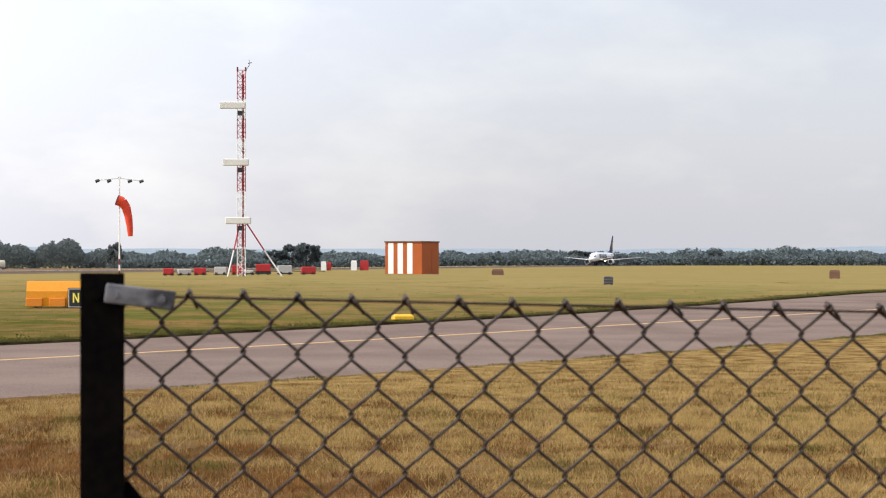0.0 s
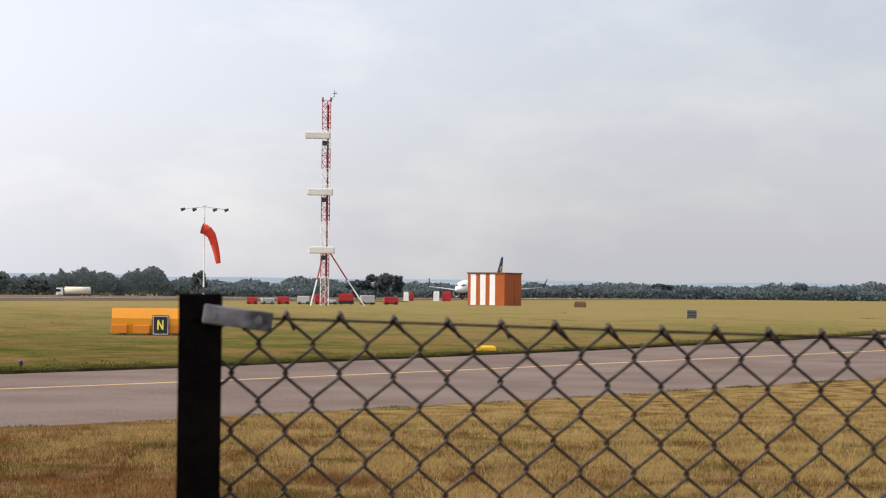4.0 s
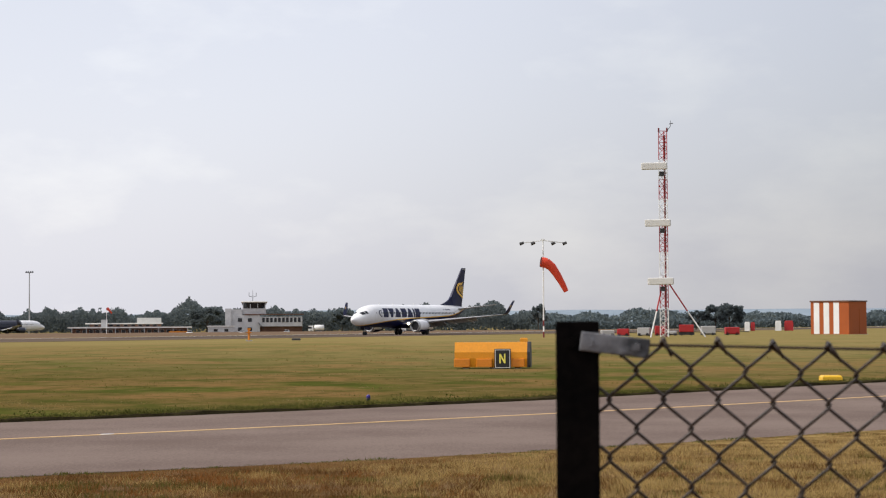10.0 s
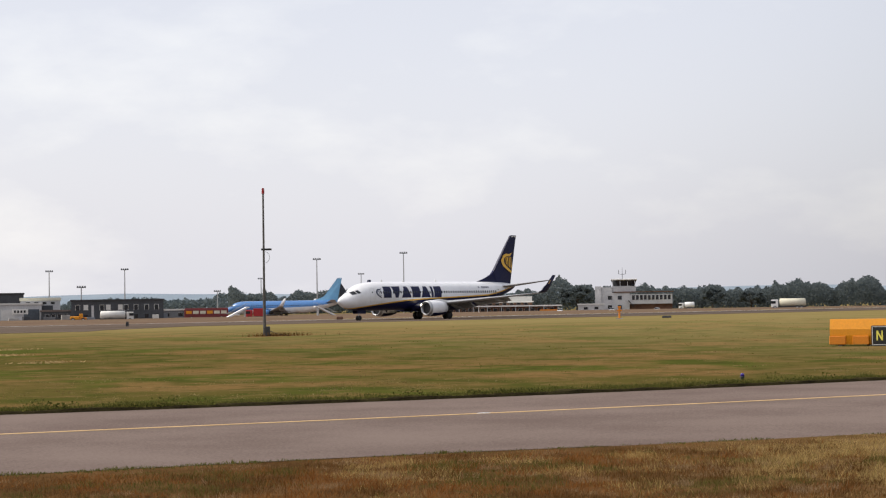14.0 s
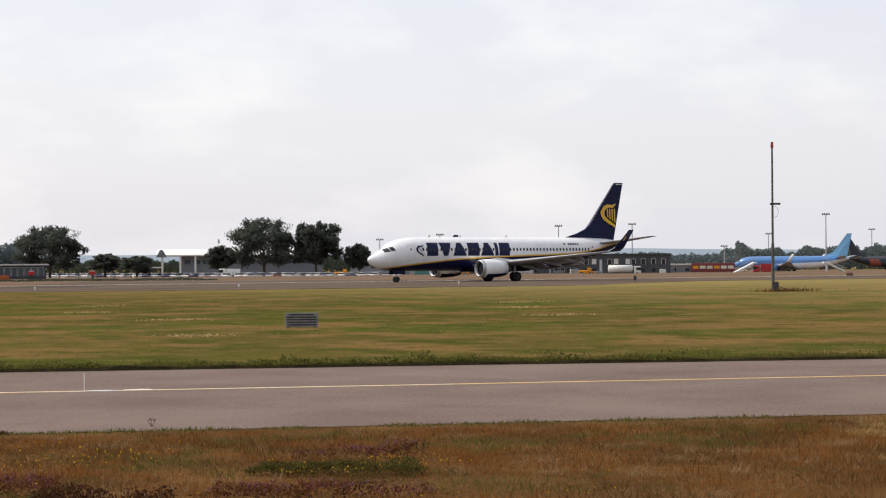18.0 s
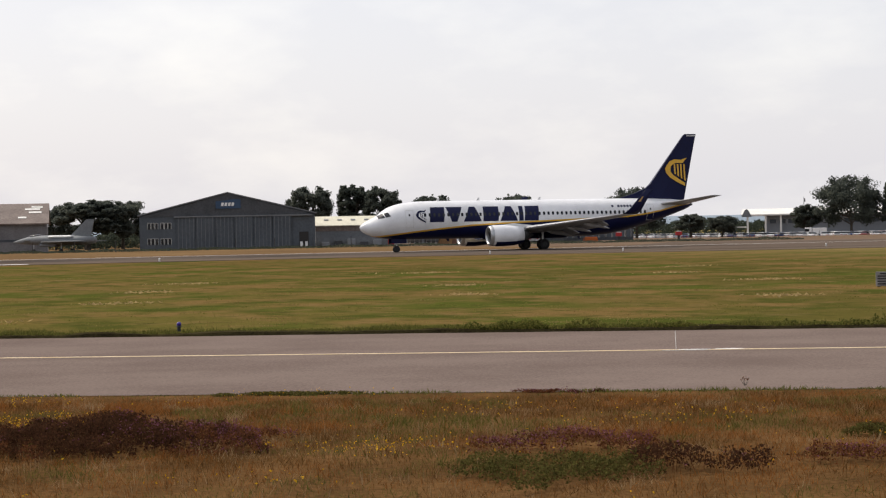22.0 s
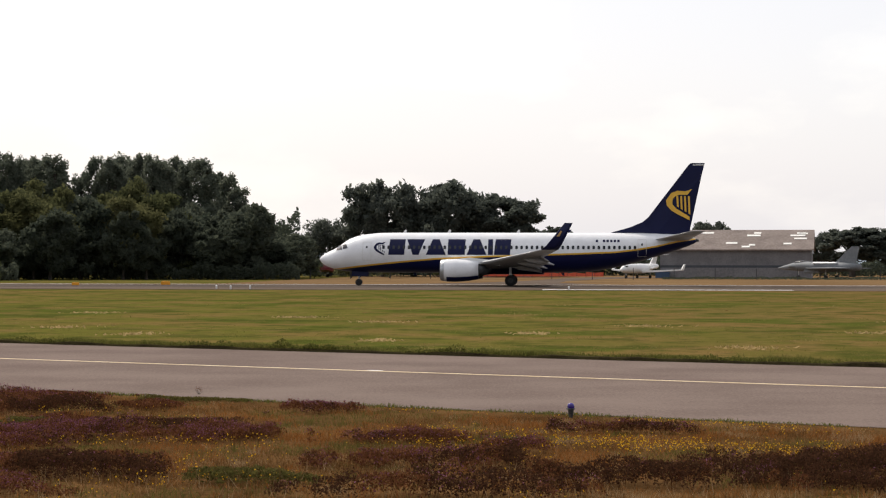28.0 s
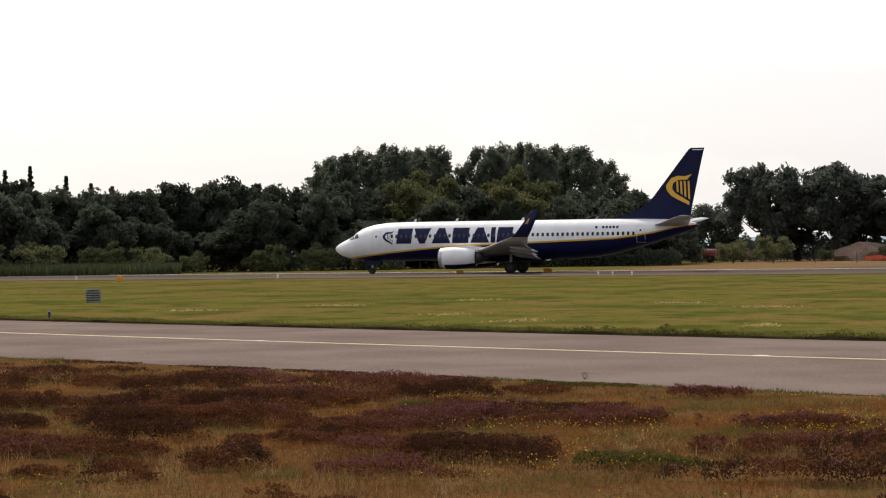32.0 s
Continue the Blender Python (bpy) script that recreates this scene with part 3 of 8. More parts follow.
straw_spots.inputs["Scale"].default_value, straw_spots.inputs["Detail"].default_value, straw_spots.inputs["Roughness"].default_value = 1.6, 6.0, 0.65
straw_tone.color_ramp.elements[0].position, straw_tone.color_ramp.elements[0].color = 0.36, (0.085, 0.048, 0.017, 1)
straw_tone.color_ramp.elements[1].position, straw_tone.color_ramp.elements[1].color = 0.62, (0.250, 0.172, 0.068, 1)
l.new(tc.outputs["Object"], straw_spots.inputs["Vector"])
l.new(straw_spots.outputs[0], straw_tone.inputs[0])
l.new(straw_tone.outputs[0], straw_mix.inputs["B"])
l.new(turn_dry.outputs[0], straw_mix.inputs["Factor"])
l.new(n["Principled BSDF"].inputs["Base Color"].links[0].from_socket, straw_mix.inputs["A"])
l.new(straw_mix.outputs["Result"], n["Principled BSDF"].inputs["Base Color"])
M_DRY = leafy("dry_heath_grass", [(0.045, 0.021, 0.008), (0.110, 0.051, 0.016), (0.175, 0.086, 0.027), (0.065, 0.033, 0.011), (0.23, 0.128, 0.050)], 0.4)
M_RUST = leafy("rusty_heath_grass", [(0.14, 0.052, 0.014), (0.23, 0.088, 0.023), (0.30, 0.126, 0.036), (0.092, 0.037, 0.011)], 0.4)
M_STRAW = leafy("straw_heath_grass", [(0.31, 0.205, 0.073), (0.46, 0.315, 0.118), (0.55, 0.40, 0.165), (0.36, 0.26, 0.095), (0.28, 0.225, 0.075)], 0.5)
M_HEATH = leafy("heather_stems", [(0.050, 0.020, 0.009), (0.120, 0.046, 0.020), (0.200, 0.086, 0.038), (0.080, 0.036, 0.015), (0.150, 0.056, 0.034)], 0.3)
# darker heather copy: dark beds, and shadowed gaps painted into the mounds
M_SHADEHEATH = leafy("shaded_heather_stems", [(0.034, 0.016, 0.010), (0.058, 0.027, 0.015), (0.090, 0.041, 0.022), (0.046, 0.027, 0.014)], 0.35)
M_BLOOM = leafy("heather_bloom", [(0.10, 0.034, 0.042), (0.18, 0.064, 0.096), (0.13, 0.046, 0.060), (0.28, 0.125, 0.175)], 0.3)
M_WEED = leafy("green_weeds", [(0.045, 0.048, 0.012), (0.09, 0.090, 0.022), (0.15, 0.138, 0.036)], 0.4)
M_YELLOW = leafy("yellow_blossom", [(0.55, 0.29, 0.015), (0.72, 0.44, 0.03)], 0.2)
M_PALE = leafy("bleached_grass", [(0.24, 0.155, 0.075), (0.36, 0.255, 0.145)], 0.35)
M_LUSH = leafy("lush_verge_grass", [(0.055, 0.062, 0.015), (0.11, 0.112, 0.028), (0.18, 0.158, 0.046)], 0.5)

hx, hy = wedge(rng, 900000)
purple, dark, mat_in, spread = heath_beds(hx, hy)
hw = np.clip((np.maximum.reduce([purple, dark, mat_in, spread]) - 0.25) / 0.25, 0, 1)
pick = rng.uniform(size=len(hx))
is_grass = (pick > hw * 0.985) & (rng.uniform(size=len(hx)) < 0.9)
gx, gy = hx[is_grass], hy[is_grass]
# tussocks: height and tone hold together over a hand's width, and drift over a few metres
tuft = patch_noise(gx, gy, 0.42, 21) + 0.7 * patch_noise(gx, gy, 0.15, 33)
drift = patch_noise(gx, gy, 1.7, 35)
hz = np.clip(0.020 + 0.05 * (np.array([taxi_y(v) + near_edge(v) for v in gx]) - gy), 0.018, 0.115) * (0.62 + 0.75 * np.clip(tuft + 0.3 * drift + 0.25, 0, 1.1)) * rng.uniform(0.55, 1.2, len(gx))
toss = rng.normal(0, 0.13, len(gx))
right_of = gx - 0.8 * gy
green = 1.0 * patch_noise(gx, gy, 1.5, 41) + 0.75 * patch_noise(gx, gy, 0.45, 43) + 0.3 * patch_noise(gx, gy, 0.14, 45) + toss - 0.010 * np.clip(gx, 0, 30) - 0.02 * np.clip(-gx, 0, 6) > 0.13
pale = ~green & (patch_noise(gx, gy, 0.7, 57) + 0.7 * patch_noise(gx, gy, 0.2, 58) + toss > 0.50)
rust = ~green & ~pale & (patch_noise(gx, gy, 1.1, 59) + 0.7 * patch_noise(gx, gy, 0.33, 60) + toss > -0.02 + 0.06 * np.clip(right_of - 8, 0, 20))
straw = ~green & ~pale & (rng.uniform(size=len(gx)) < np.clip(np.clip((right_of - 9.5) / 7.0, 0, 0.8) + 1.3 * patch_noise(gx, gy, 1.2, 61) + 0.8 * patch_noise(gx, gy, 0.4, 62), 0.0, 1.0) * (right_of > 4))
rust &= ~straw
for nm, sel, mat, lab in (("straw_grass", straw, M_STRAW, "straw-yellow heath grass behind the fence"), ("rusty_grass", rust, M_RUST, "rust-orange dried heath grass"), ("dry_grass", ~green & ~pale & ~straw & ~rust, M_DRY, "tawny sun-dried heath grass by the taxiway"), ("green_grass", green, M_WEED, "low green weeds and grass among the heath"), ("bleached_grass", pale, M_PALE, "bleached pale seed grass among the heath")):
    bv, bf = blades(rng, gx[sel], gy[sel], np.full(sel.sum(), -0.01), hz[sel] * (0.85 if mat is M_WEED else 1.0), rng.uniform(0.004, 0.010, sel.sum()), 1.35)
    quick(nm, bv, bf, mat, lab, "grass")
in_heather = pick <= hw * 0.985
ax, ay = hx[in_heather], hy[in_heather]
brink = np.clip((np.array([taxi_y(v) + near_edge(v) for v in ax]) - ay) / 1.6, 0.15, 1)
pw, dw, mw, sw = (w[in_heather] for w in (purple, dark, mat_in, spread))
crest = np.maximum.reduce([0.17 * pw, 0.25 * dw, 0.13 * mw, 0.17 * sw]) + 0.07 * np.exp(-((ax - 3.0) ** 2 + (ay - 20.6) ** 2) / 0.8)
dome = np.clip(0.03 + brink * crest * (0.85 + 0.5 * patch_noise(ax, ay, 0.6, 63) + 0.16 * patch_noise(ax, ay, 0.18, 64)), 0.025, None)
flush = patch_noise(ax, ay, 0.9, 71) + 0.6 * patch_noise(ax, ay, 0.28, 72)
in_mat = (mw > pw) & (mw > dw) & (mw > sw)
bloom = ~in_mat & (rng.uniform(size=len(ax)) < np.where(pw > 0.2, np.clip(0.40 + 0.4 * flush, 0.16, 0.62), np.clip(-0.02 + 0.5 * flush, 0.01, 0.35)))
# noise patches and dark beds that take the painted-in shade tone
shade = ~in_mat & (patch_noise(ax, ay, 0.8, 65) + 0.6 * patch_noise(ax, ay, 0.25, 67) + 0.35 * (dw > 0.2) - 0.1 * (pw > 0.2) > 0.17)
M_MAT = leafy("dark_green_mat", [(0.042, 0.038, 0.012), (0.080, 0.074, 0.021), (0.130, 0.118, 0.036), (0.078, 0.046, 0.018)], 0.45)
for nm, sel, mat, lab in (("old_heather", ~bloom & shade, M_SHADEHEATH, "blackish heather in low mounds, shade put into its colour"), ("heather", ~bloom & ~shade & ~in_mat, M_HEATH, "reddish-brown heather sprigs in low mounds"), ("green_heath_mat", in_mat, M_MAT, "dark green leafy mat among the heather")):
    count = sel.sum()
    bv, bf = leaf_cards(rng, np.stack([np.repeat(ax[sel], 6), np.repeat(ay[sel], 6), np.repeat(dome[sel], 6) * rng.uniform(0.05, 1.0, 6 * count) ** 0.4], 1) + rng.normal(0, 0.026, (6 * count, 3)) * (1, 1, 0.1), 0.016)
    quick(nm, bv, bf, mat, lab, "heather")
few = ~bloom & ~in_mat & (rng.uniform(size=len(ax)) < 0.10)
bv, bf = blades(rng, ax[few], ay[few], np.zeros(few.sum()), dome[few] * rng.uniform(0.7, 1.1, few.sum()), rng.uniform(0.004, 0.010, few.sum()), 0.6)
quick("heather_stems", bv, bf, M_HEATH, "fine reddish-brown heather stems in low mounds", "heather")
tips = np.stack([ax[bloom], ay[bloom], dome[bloom] * rng.uniform(0.75, 1.12, bloom.sum())], 1)
bv, bf = leaf_cards(rng, np.concatenate([tips + rng.normal(0, 0.022, tips.shape) * (1, 1, 0.5) for _ in range(3)]), 0.011)
quick("heather_bloom", bv, bf, M_BLOOM, "purple heather blossom on low mounds", "heather")
fx, fy = wedge(rng, 120000)
fk = rng.uniform(size=len(fx)) < np.clip(-0.25 + 1.5 * patch_noise(fx, fy, 1.7, 83), 0.002, 0.5) * np.clip(1.2 - fx / 11, 0.0, 1) * (1 - np.maximum.reduce(heath_beds(fx, fy)))
fx, fy = fx[fk], fy[fk]
# thicker drifts of the flowers behind the heather
for cx, cy, sx, sy, k in ((0.1, 23.1, 0.5, 0.35, 300), (1.0, 22.7, 0.45, 0.3, 270), (1.9, 22.4, 0.35, 0.25, 150), (2.6, 22.8, 0.3, 0.2, 80), (-0.8, 24.2, 0.5, 0.3, 90), (-1.9, 23.0, 0.4, 0.3, 120), (-1.0, 21.6, 0.25, 0.15, 90), (10.9, 17.2, 0.6, 0.3, 110), (5.3, 18.3, 0.4, 0.3, 130), (8.6, 19.5, 0.9, 0.5, 110), (6.2, 25.5, 0.6, 0.3, 60), (-3.4, 19.2, 0.4, 0.3, 50)):
    fx, fy = np.append(fx, rng.normal(cx, sx, k)), np.append(fy, rng.normal(cy, sy, k))
bv, bf = leaf_cards(rng, np.stack([fx, fy, rng.uniform(0.07, 0.17, len(fx)) * np.clip((np.array([taxi_y(v) + near_edge(v) for v in fx]) - fy) / 2, 0.3, 1)], 1), 0.013)
quick("yellow_flowers", bv, bf, M_YELLOW, "scattered small yellow flowers in the heath", "flowers")

# short dry grass on the nearer ground, on both sides of the fence
na, nr = rng.uniform(0, 2 * np.pi, 45000), np.sqrt(rng.uniform(0.8, 210.0, 45000))
nx, ny = nr * np.cos(na), nr * np.sin(na)
nh = 0.03 + 0.07 * np.clip(0.5 + patch_noise(nx, ny, 0.7, 91), 0, 1)
bv, bf = blades(rng, nx, ny, np.full(len(nx), -0.01), nh * rng.uniform(0.6, 1.2, len(nx)), rng.uniform(0.005, 0.012, len(nx)), 1.2)
quick("fence_grass", bv, bf, M_DRY, "short dry heath grass about the fence", "grass")

# bleached seeding grass standing before the heather
wx, wy = wedge(rng, 60000, hi=121.0, lo=70.0)
wk = (wy < 20.8) & (rng.uniform(size=len(wx)) < np.clip(0.05 + 1.3 * patch_noise(wx, wy, 0.55, 87) + 0.6 * patch_noise(wx, wy, 0.2, 89), 0, 0.6))
wx, wy = wx[wk], wy[wk]
bv, bf = blades(rng, wx, wy, np.zeros(len(wx)), rng.uniform(0.10, 0.21, len(wx)), rng.uniform(0.004, 0.008, len(wx)), 0.8)
quick("seeding_grass", bv, bf, M_PALE, "bleached seeding grass in loose wisps before the heather", "grass")

# the turf's worn lip above the far edge of the taxiway
lip_x = np.arange(-140, 190.1, 0.5)
lv, lf = [], []
for i, x in enumerate(lip_x):
    h = 0.07 + 0.05 * noise.noise(Vector((x / 1.3, 0, 5))) + 0.03 * noise.noise(Vector((x / 0.4, 3, 5)))
    o = 0.12 * noise.noise(Vector((x / 0.9, 7, 5)))
    e = far_edge(x)
    for dy, dz in ((e - 0.22 + o, 0.0), (e - 0.17 + o, h), (e + 0.35 + o, h * 1.1), (e + 1.7, -0.02)):
        y = taxi_y(x) + dy
        lv.append((x, y, ground_z(x, y) + dz))
    if i:
        for k in range(3):
            a = 4 * (i - 1) + k
            lf.append((a, a + 4, a + 5, a + 1))
# soil kept near black to hold the shadow band under the grass
quick("turf_edge", lv, lf, surface("shadowed_turf_soil", (0.018, 0.014, 0.008), (0.05, 0.042, 0.018), 2.0, 0.95, 0, 0.4, 24, gloss=0.0), "worn turf lip along the taxiway, shadow put into its soil colour", "soil", "structure")
# longer grass along both edges of the taxiway
ex = np.concatenate([rng.uniform(-60, 130, 85000), rng.uniform(-45, 60, 105000)])
side = rng.uniform(size=len(ex)) < 0.80
base = np.array([taxi_y(v) for v in ex])
ey = np.where(side, base + np.array([far_edge(v) for v in ex]) + np.abs(rng.normal(0, 0.7, len(ex))), base + np.array([near_edge(v) for v in ex]) + 0.10 - np.abs(rng.normal(0, 0.28, len(ex))))
eh = np.where(side, 0.66, 0.36) * (0.05 + 0.14 * np.clip(0.35 + 1.1 * patch_noise(ex, ey, 1.5, 91) + 0.8 * patch_noise(ex, ey, 0.4, 95), 0, 1.3)) * rng.uniform(0.6, 1.2, len(ex))
ez = np.array([ground_z(a, b) for a, b in zip(ex, ey)]) + np.where(side, 0.05, 0.0)
bv, bf = blades(rng, ex, ey, ez, eh, rng.uniform(0.010, 0.026, len(ex)), 1.2)
quick("verge_grass", bv, bf, M_LUSH, "longer green grass fringing the taxiway edge", "grass")
# tufts standing in the mown field between taxiway and runway
M_FGREEN = leafy("field_grass_green", [(0.13, 0.122, 0.028), (0.16, 0.146, 0.037), (0.19, 0.170, 0.046)], 0.6)
M_FTAWNY = leafy("field_grass_tawny", [(0.19, 0.130, 0.048), (0.23, 0.160, 0.062)], 0.6)
M_FSTRAW = leafy("field_grass_straw", [(0.21, 0.156, 0.062), (0.26, 0.196, 0.082), (0.30, 0.235, 0.105)], 0.7)
n = 6500
fa = np.radians(rng.uniform(0, 124, n))
fr = 1 / rng.uniform(1 / 135, 1 / 30, n)
tx, ty = fr * np.cos(fa), fr * np.sin(fa)
keep = (ty > np.array([taxi_y(v) + far_edge(v) for v in tx]) + 0.4) & (ty < 150)
tx, ty, fr = tx[keep], ty[keep], fr[keep]
mood = patch_noise(tx, ty, 14, 101) + 0.8 * patch_noise(tx, ty, 4, 103) - 0.12 + 0.22 * np.clip(tx / 40, -1, 1) + rng.normal(0, 0.10, len(tx))
spread, tall = rng.uniform(0.12, 0.42, len(tx)), rng.uniform(0.015, 0.045, len(tx)) * (1 + 0.6 * np.clip(patch_noise(tx, ty, 2.2, 107), -0.8, 1))
for nm, sel, mat, lab in (("green_tufts", mood < 0.16, M_FGREEN, "green tufts in the mown field"), ("tawny_tufts", (mood >= 0.16) & (mood < 0.42), M_FTAWNY, "tawny dry tufts in the mown field"), ("straw_tufts", mood >= 0.42, M_FSTRAW, "straw-coloured tufts in the mown field"),):
    per = 13
    wide = np.repeat(spread[sel], per)
    bx, by = np.repeat(tx[sel], per) + rng.normal(0, 1, len(wide)) * wide, np.repeat(ty[sel], per) + rng.normal(0, 1, len(wide)) * wide
    bz = np.array([ground_z(a, b) for a, b in zip(bx, by)])
    bv, bf = blades(rng, bx, by, bz, np.repeat(tall[sel], per) * rng.uniform(0.5, 1.2, len(wide)), rng.uniform(0.0003, 0.0007, len(wide)) * np.repeat(fr[sel], per), 1.6)
    quick(nm, bv, bf, mat, lab, "grass")
# leafy weeds and tussocks along the turf's lip
# stretches of the edge, and how thickly they are grown
WEED_RUNS = [(12.9, 15.4, 2.2), (16.4, 17.4, 0.6), (19.0, 24.3, 2.6), (25.5, 29.0, 1.2), (-8.1, -6.2, 1.6), (-4.4, -2.6, 1.3), (-10.4, -9.2, 0.6), (-15.5, -14.2, 0.6), (2.0, 3.2, 0.4), (32, 36, 1.0), (40, 44, 0.8)]
weed_pts = []
for x0, x1, k in WEED_RUNS:
    n = int(k * 520)
    wx = x0 + (x1 - x0) * rng.uniform(size=n) + 0.25 * rng.normal(size=n)
    swell = np.clip(0.55 + 1.2 * patch_noise(wx, wx * 0, 0.5, 97), 0.1, 1.2)
    wy = np.array([taxi_y(v) + far_edge(v) for v in wx]) + np.abs(rng.normal(0, 0.22, n)) - 0.14
    weed_pts.append(np.stack([wx, wy, np.array([ground_z(a, b) for a, b in zip(wx, wy)]) + 0.04 + 0.24 * swell * rng.uniform(size=n) ** 0.6], 1))
bv, bf = leaf_cards(rng, np.concatenate(weed_pts), 0.035)
quick("verge_weeds", bv, bf, M_LUSH, "leafy green weeds along the turf lip", "weeds")
# a few windrows of cut straw
M_WISP = leafy("cut_straw_wisps", [(0.34, 0.24, 0.105), (0.46, 0.34, 0.165)], 0.5)
sv, sf, so = [], [], 0
for cx, cy, ln in ((20.8, 63, 1.6), (35.5, 70, 2.5), (48, 62, 2.0), (9, 64, 2.4), (-8, 74, 2.2), (-22, 86, 2.6), (16, 88, 3.0), (30, 98, 3.0), (-2, 62, 1.5), (60, 80, 3.0), (4, 52, 1.6), (-30, 72, 2.0), (28, 54, 1.4), (-14, 60, 1.5), (44, 96, 3.0), (-18, 66, 1.6), (2, 70, 2.0), (-6, 56, 1.0), (12, 76, 2.2), (24, 74, 2.0), (-12, 80, 2.4), (-26, 78, 2.0), (38, 84, 2.4), (54, 72, 2.2)):
    px, py = cx + rng.normal(0, ln * 0.26, 80), cy + rng.normal(0, 0.5, 80)
    bv, bf = blades(rng, px, py, np.array([ground_z(a, b) for a, b in zip(px, py)]), rng.uniform(0.02, 0.08, 80), rng.uniform(0.05, 0.16, 80), 2.5)
    sv.append(bv), sf.append(bf + so)
    so += len(bv)
quick("cut_straw", np.concatenate(sv), np.concatenate(sf), M_WISP, "pale wisps of cut straw left on the field", "straw")
# thistle-like weeds at the taxiway edge
for k, (x, y) in enumerate(((11.75, 23.9), (-6.5, 32.4))):
    w = thing("tall_weed", pose(x, y, 0), "dark dried thistle stalk at the taxiway edge", "weed", "weeds by the taxiway")
    bm = bmesh.new()
    for j in range(5):
        a = j * 1.3 + k
        rod(bm, (0, 0, 0), (0.06 * math.cos(a), 0.06 * math.sin(a), 0.12 - 0.014 * j), 0.004, 0.002, 5)
    part("stalk", bm, M_BARK, w)
    bv, bf = leaf_cards(rng, rng.normal(0, 1, (26, 3)) * (0.03, 0.03, 0.02) + (0, 0, 0.10), 0.012)
    tagged(quick("seed_heads", bv, bf, M_HEATH, parent=w), kind="stuff")


# ---- airliners ----
# distance from the nose, top, bottom, half width
HULL = [(0.0, 2.72, 2.62, 0.04), (0.12, 2.92, 2.40, 0.26), (0.4, 3.14, 2.14, 0.56), (0.9, 3.42, 1.88, 0.92), (1.5, 3.70, 1.68, 1.22), (2.0, 3.98, 1.57, 1.40), (2.5, 4.38, 1.49, 1.55), (3.0, 4.70, 1.44, 1.66), (3.7, 4.98, 1.38, 1.77), (4.6, 5.18, 1.35, 1.84), (6.0, 5.34, 1.33, 1.88), (8.0, 5.38, 1.33, 1.88), (12, 5.38, 1.33, 1.88), (17, 5.38, 1.33, 1.88), (22, 5.38, 1.33, 1.88), (26, 5.38, 1.36, 1.88), (28, 5.38, 1.52, 1.87), (30, 5.38, 1.86, 1.81), (32, 5.37, 2.36, 1.66), (34, 5.34, 2.95, 1.38), (36, 5.24, 3.58, 0.98), (37.2, 5.10, 4.00, 0.64), (37.9, 4.92, 4.30, 0.36), (38.1, 4.75, 4.45, 0.15)]


def hull_at(x):
    for a, b in zip(HULL, HULL[1:]):
        if a[0] <= x <= b[0]:
            k = (x - a[0]) / (b[0] - a[0])
            return [a[i] + k * (b[i] - a[i]) for i in (1, 2, 3)]
    return HULL[-1][1:]


def cheat(x):
    """Height of the stripe that parts the upper from the lower colour."""
    pts = [(0, 1.5), (0.9, 1.56), (2.4, 1.74), (5.6, 2.12), (9.5, 2.52), (13.4, 2.84), (20, 3.06), (24.4, 3.17), (30.3, 3.42), (33.3, 3.82), (36.3, 4.52), (38.2, 4.80)]
    for (a, p), (b, q) in zip(pts, pts[1:]):
        if a <= x <= b:
            return p + (q - p) * (x - a) / (b - a)
    return pts[-1][1]


def side_y(x, z):
    """Half width of the hull at that station and height."""
    t, b, w = hull_at(x)
    c, h = (t + b) / 2, (t - b) / 2
    return w * math.sqrt(max(0.0, 1 - min(1.0, abs((z - c) / h)) ** 2))


def hull_skin(z_low, z_high, steps):
    """The band of hull between two heights, round the bottom or the top, as open rings."""
    bm = bmesh.new()
    for s in (-1, 1):
        rings = []
        for x, t, b, w in HULL:
            c, h = (t + b) / 2, (t - b) / 2
            lo, hi = max(b, min(t, z_low(x, t, b))), max(b, min(t, z_high(x, t, b)))
            a0, a1 = math.asin(max(-1, min(1, (lo - c) / h))), math.asin(max(-1, min(1, (hi - c) / h)))
            rings.append([(x, s * w * math.cos(a0 + (a1 - a0) * k / steps), c + h * math.sin(a0 + (a1 - a0) * k / steps)) for k in range(steps + 1)])
        loft(bm, rings, cap=False, closed=False)
    bmesh.ops.remove_doubles(bm, verts=bm.verts, dist=0.0005)
    return bm


def wing_skin(bm, stations):
    """Aerofoil skin through stations of leading edge, chord, y, z, thickness, twist of the tip's lean."""
    prof = [(0, 0), (0.02, 0.30), (0.12, 0.75), (0.35, 1.0), (0.65, 0.62), (1.0, 0.03), (0.65, -0.42), (0.3, -0.62), (0.08, -0.5)]
    return loft(bm, [[(x + c * u, y, z + t * v) if not up else (x + c * u, y + t * v, z) for u, v in prof] for x, c, y, z, t, up in stations])


def decal(bm, outline, sides, off=0.012):
    """A flat shape laid on the hull's side: points of x and z, first and last columns shared."""
    for s in sides:
        vs = [bm.verts.new((x, s * (side_y(x, z) + off), z)) for x, z in outline]
        try:
            bm.faces.new(vs)
        except ValueError:
            pass
    return bm


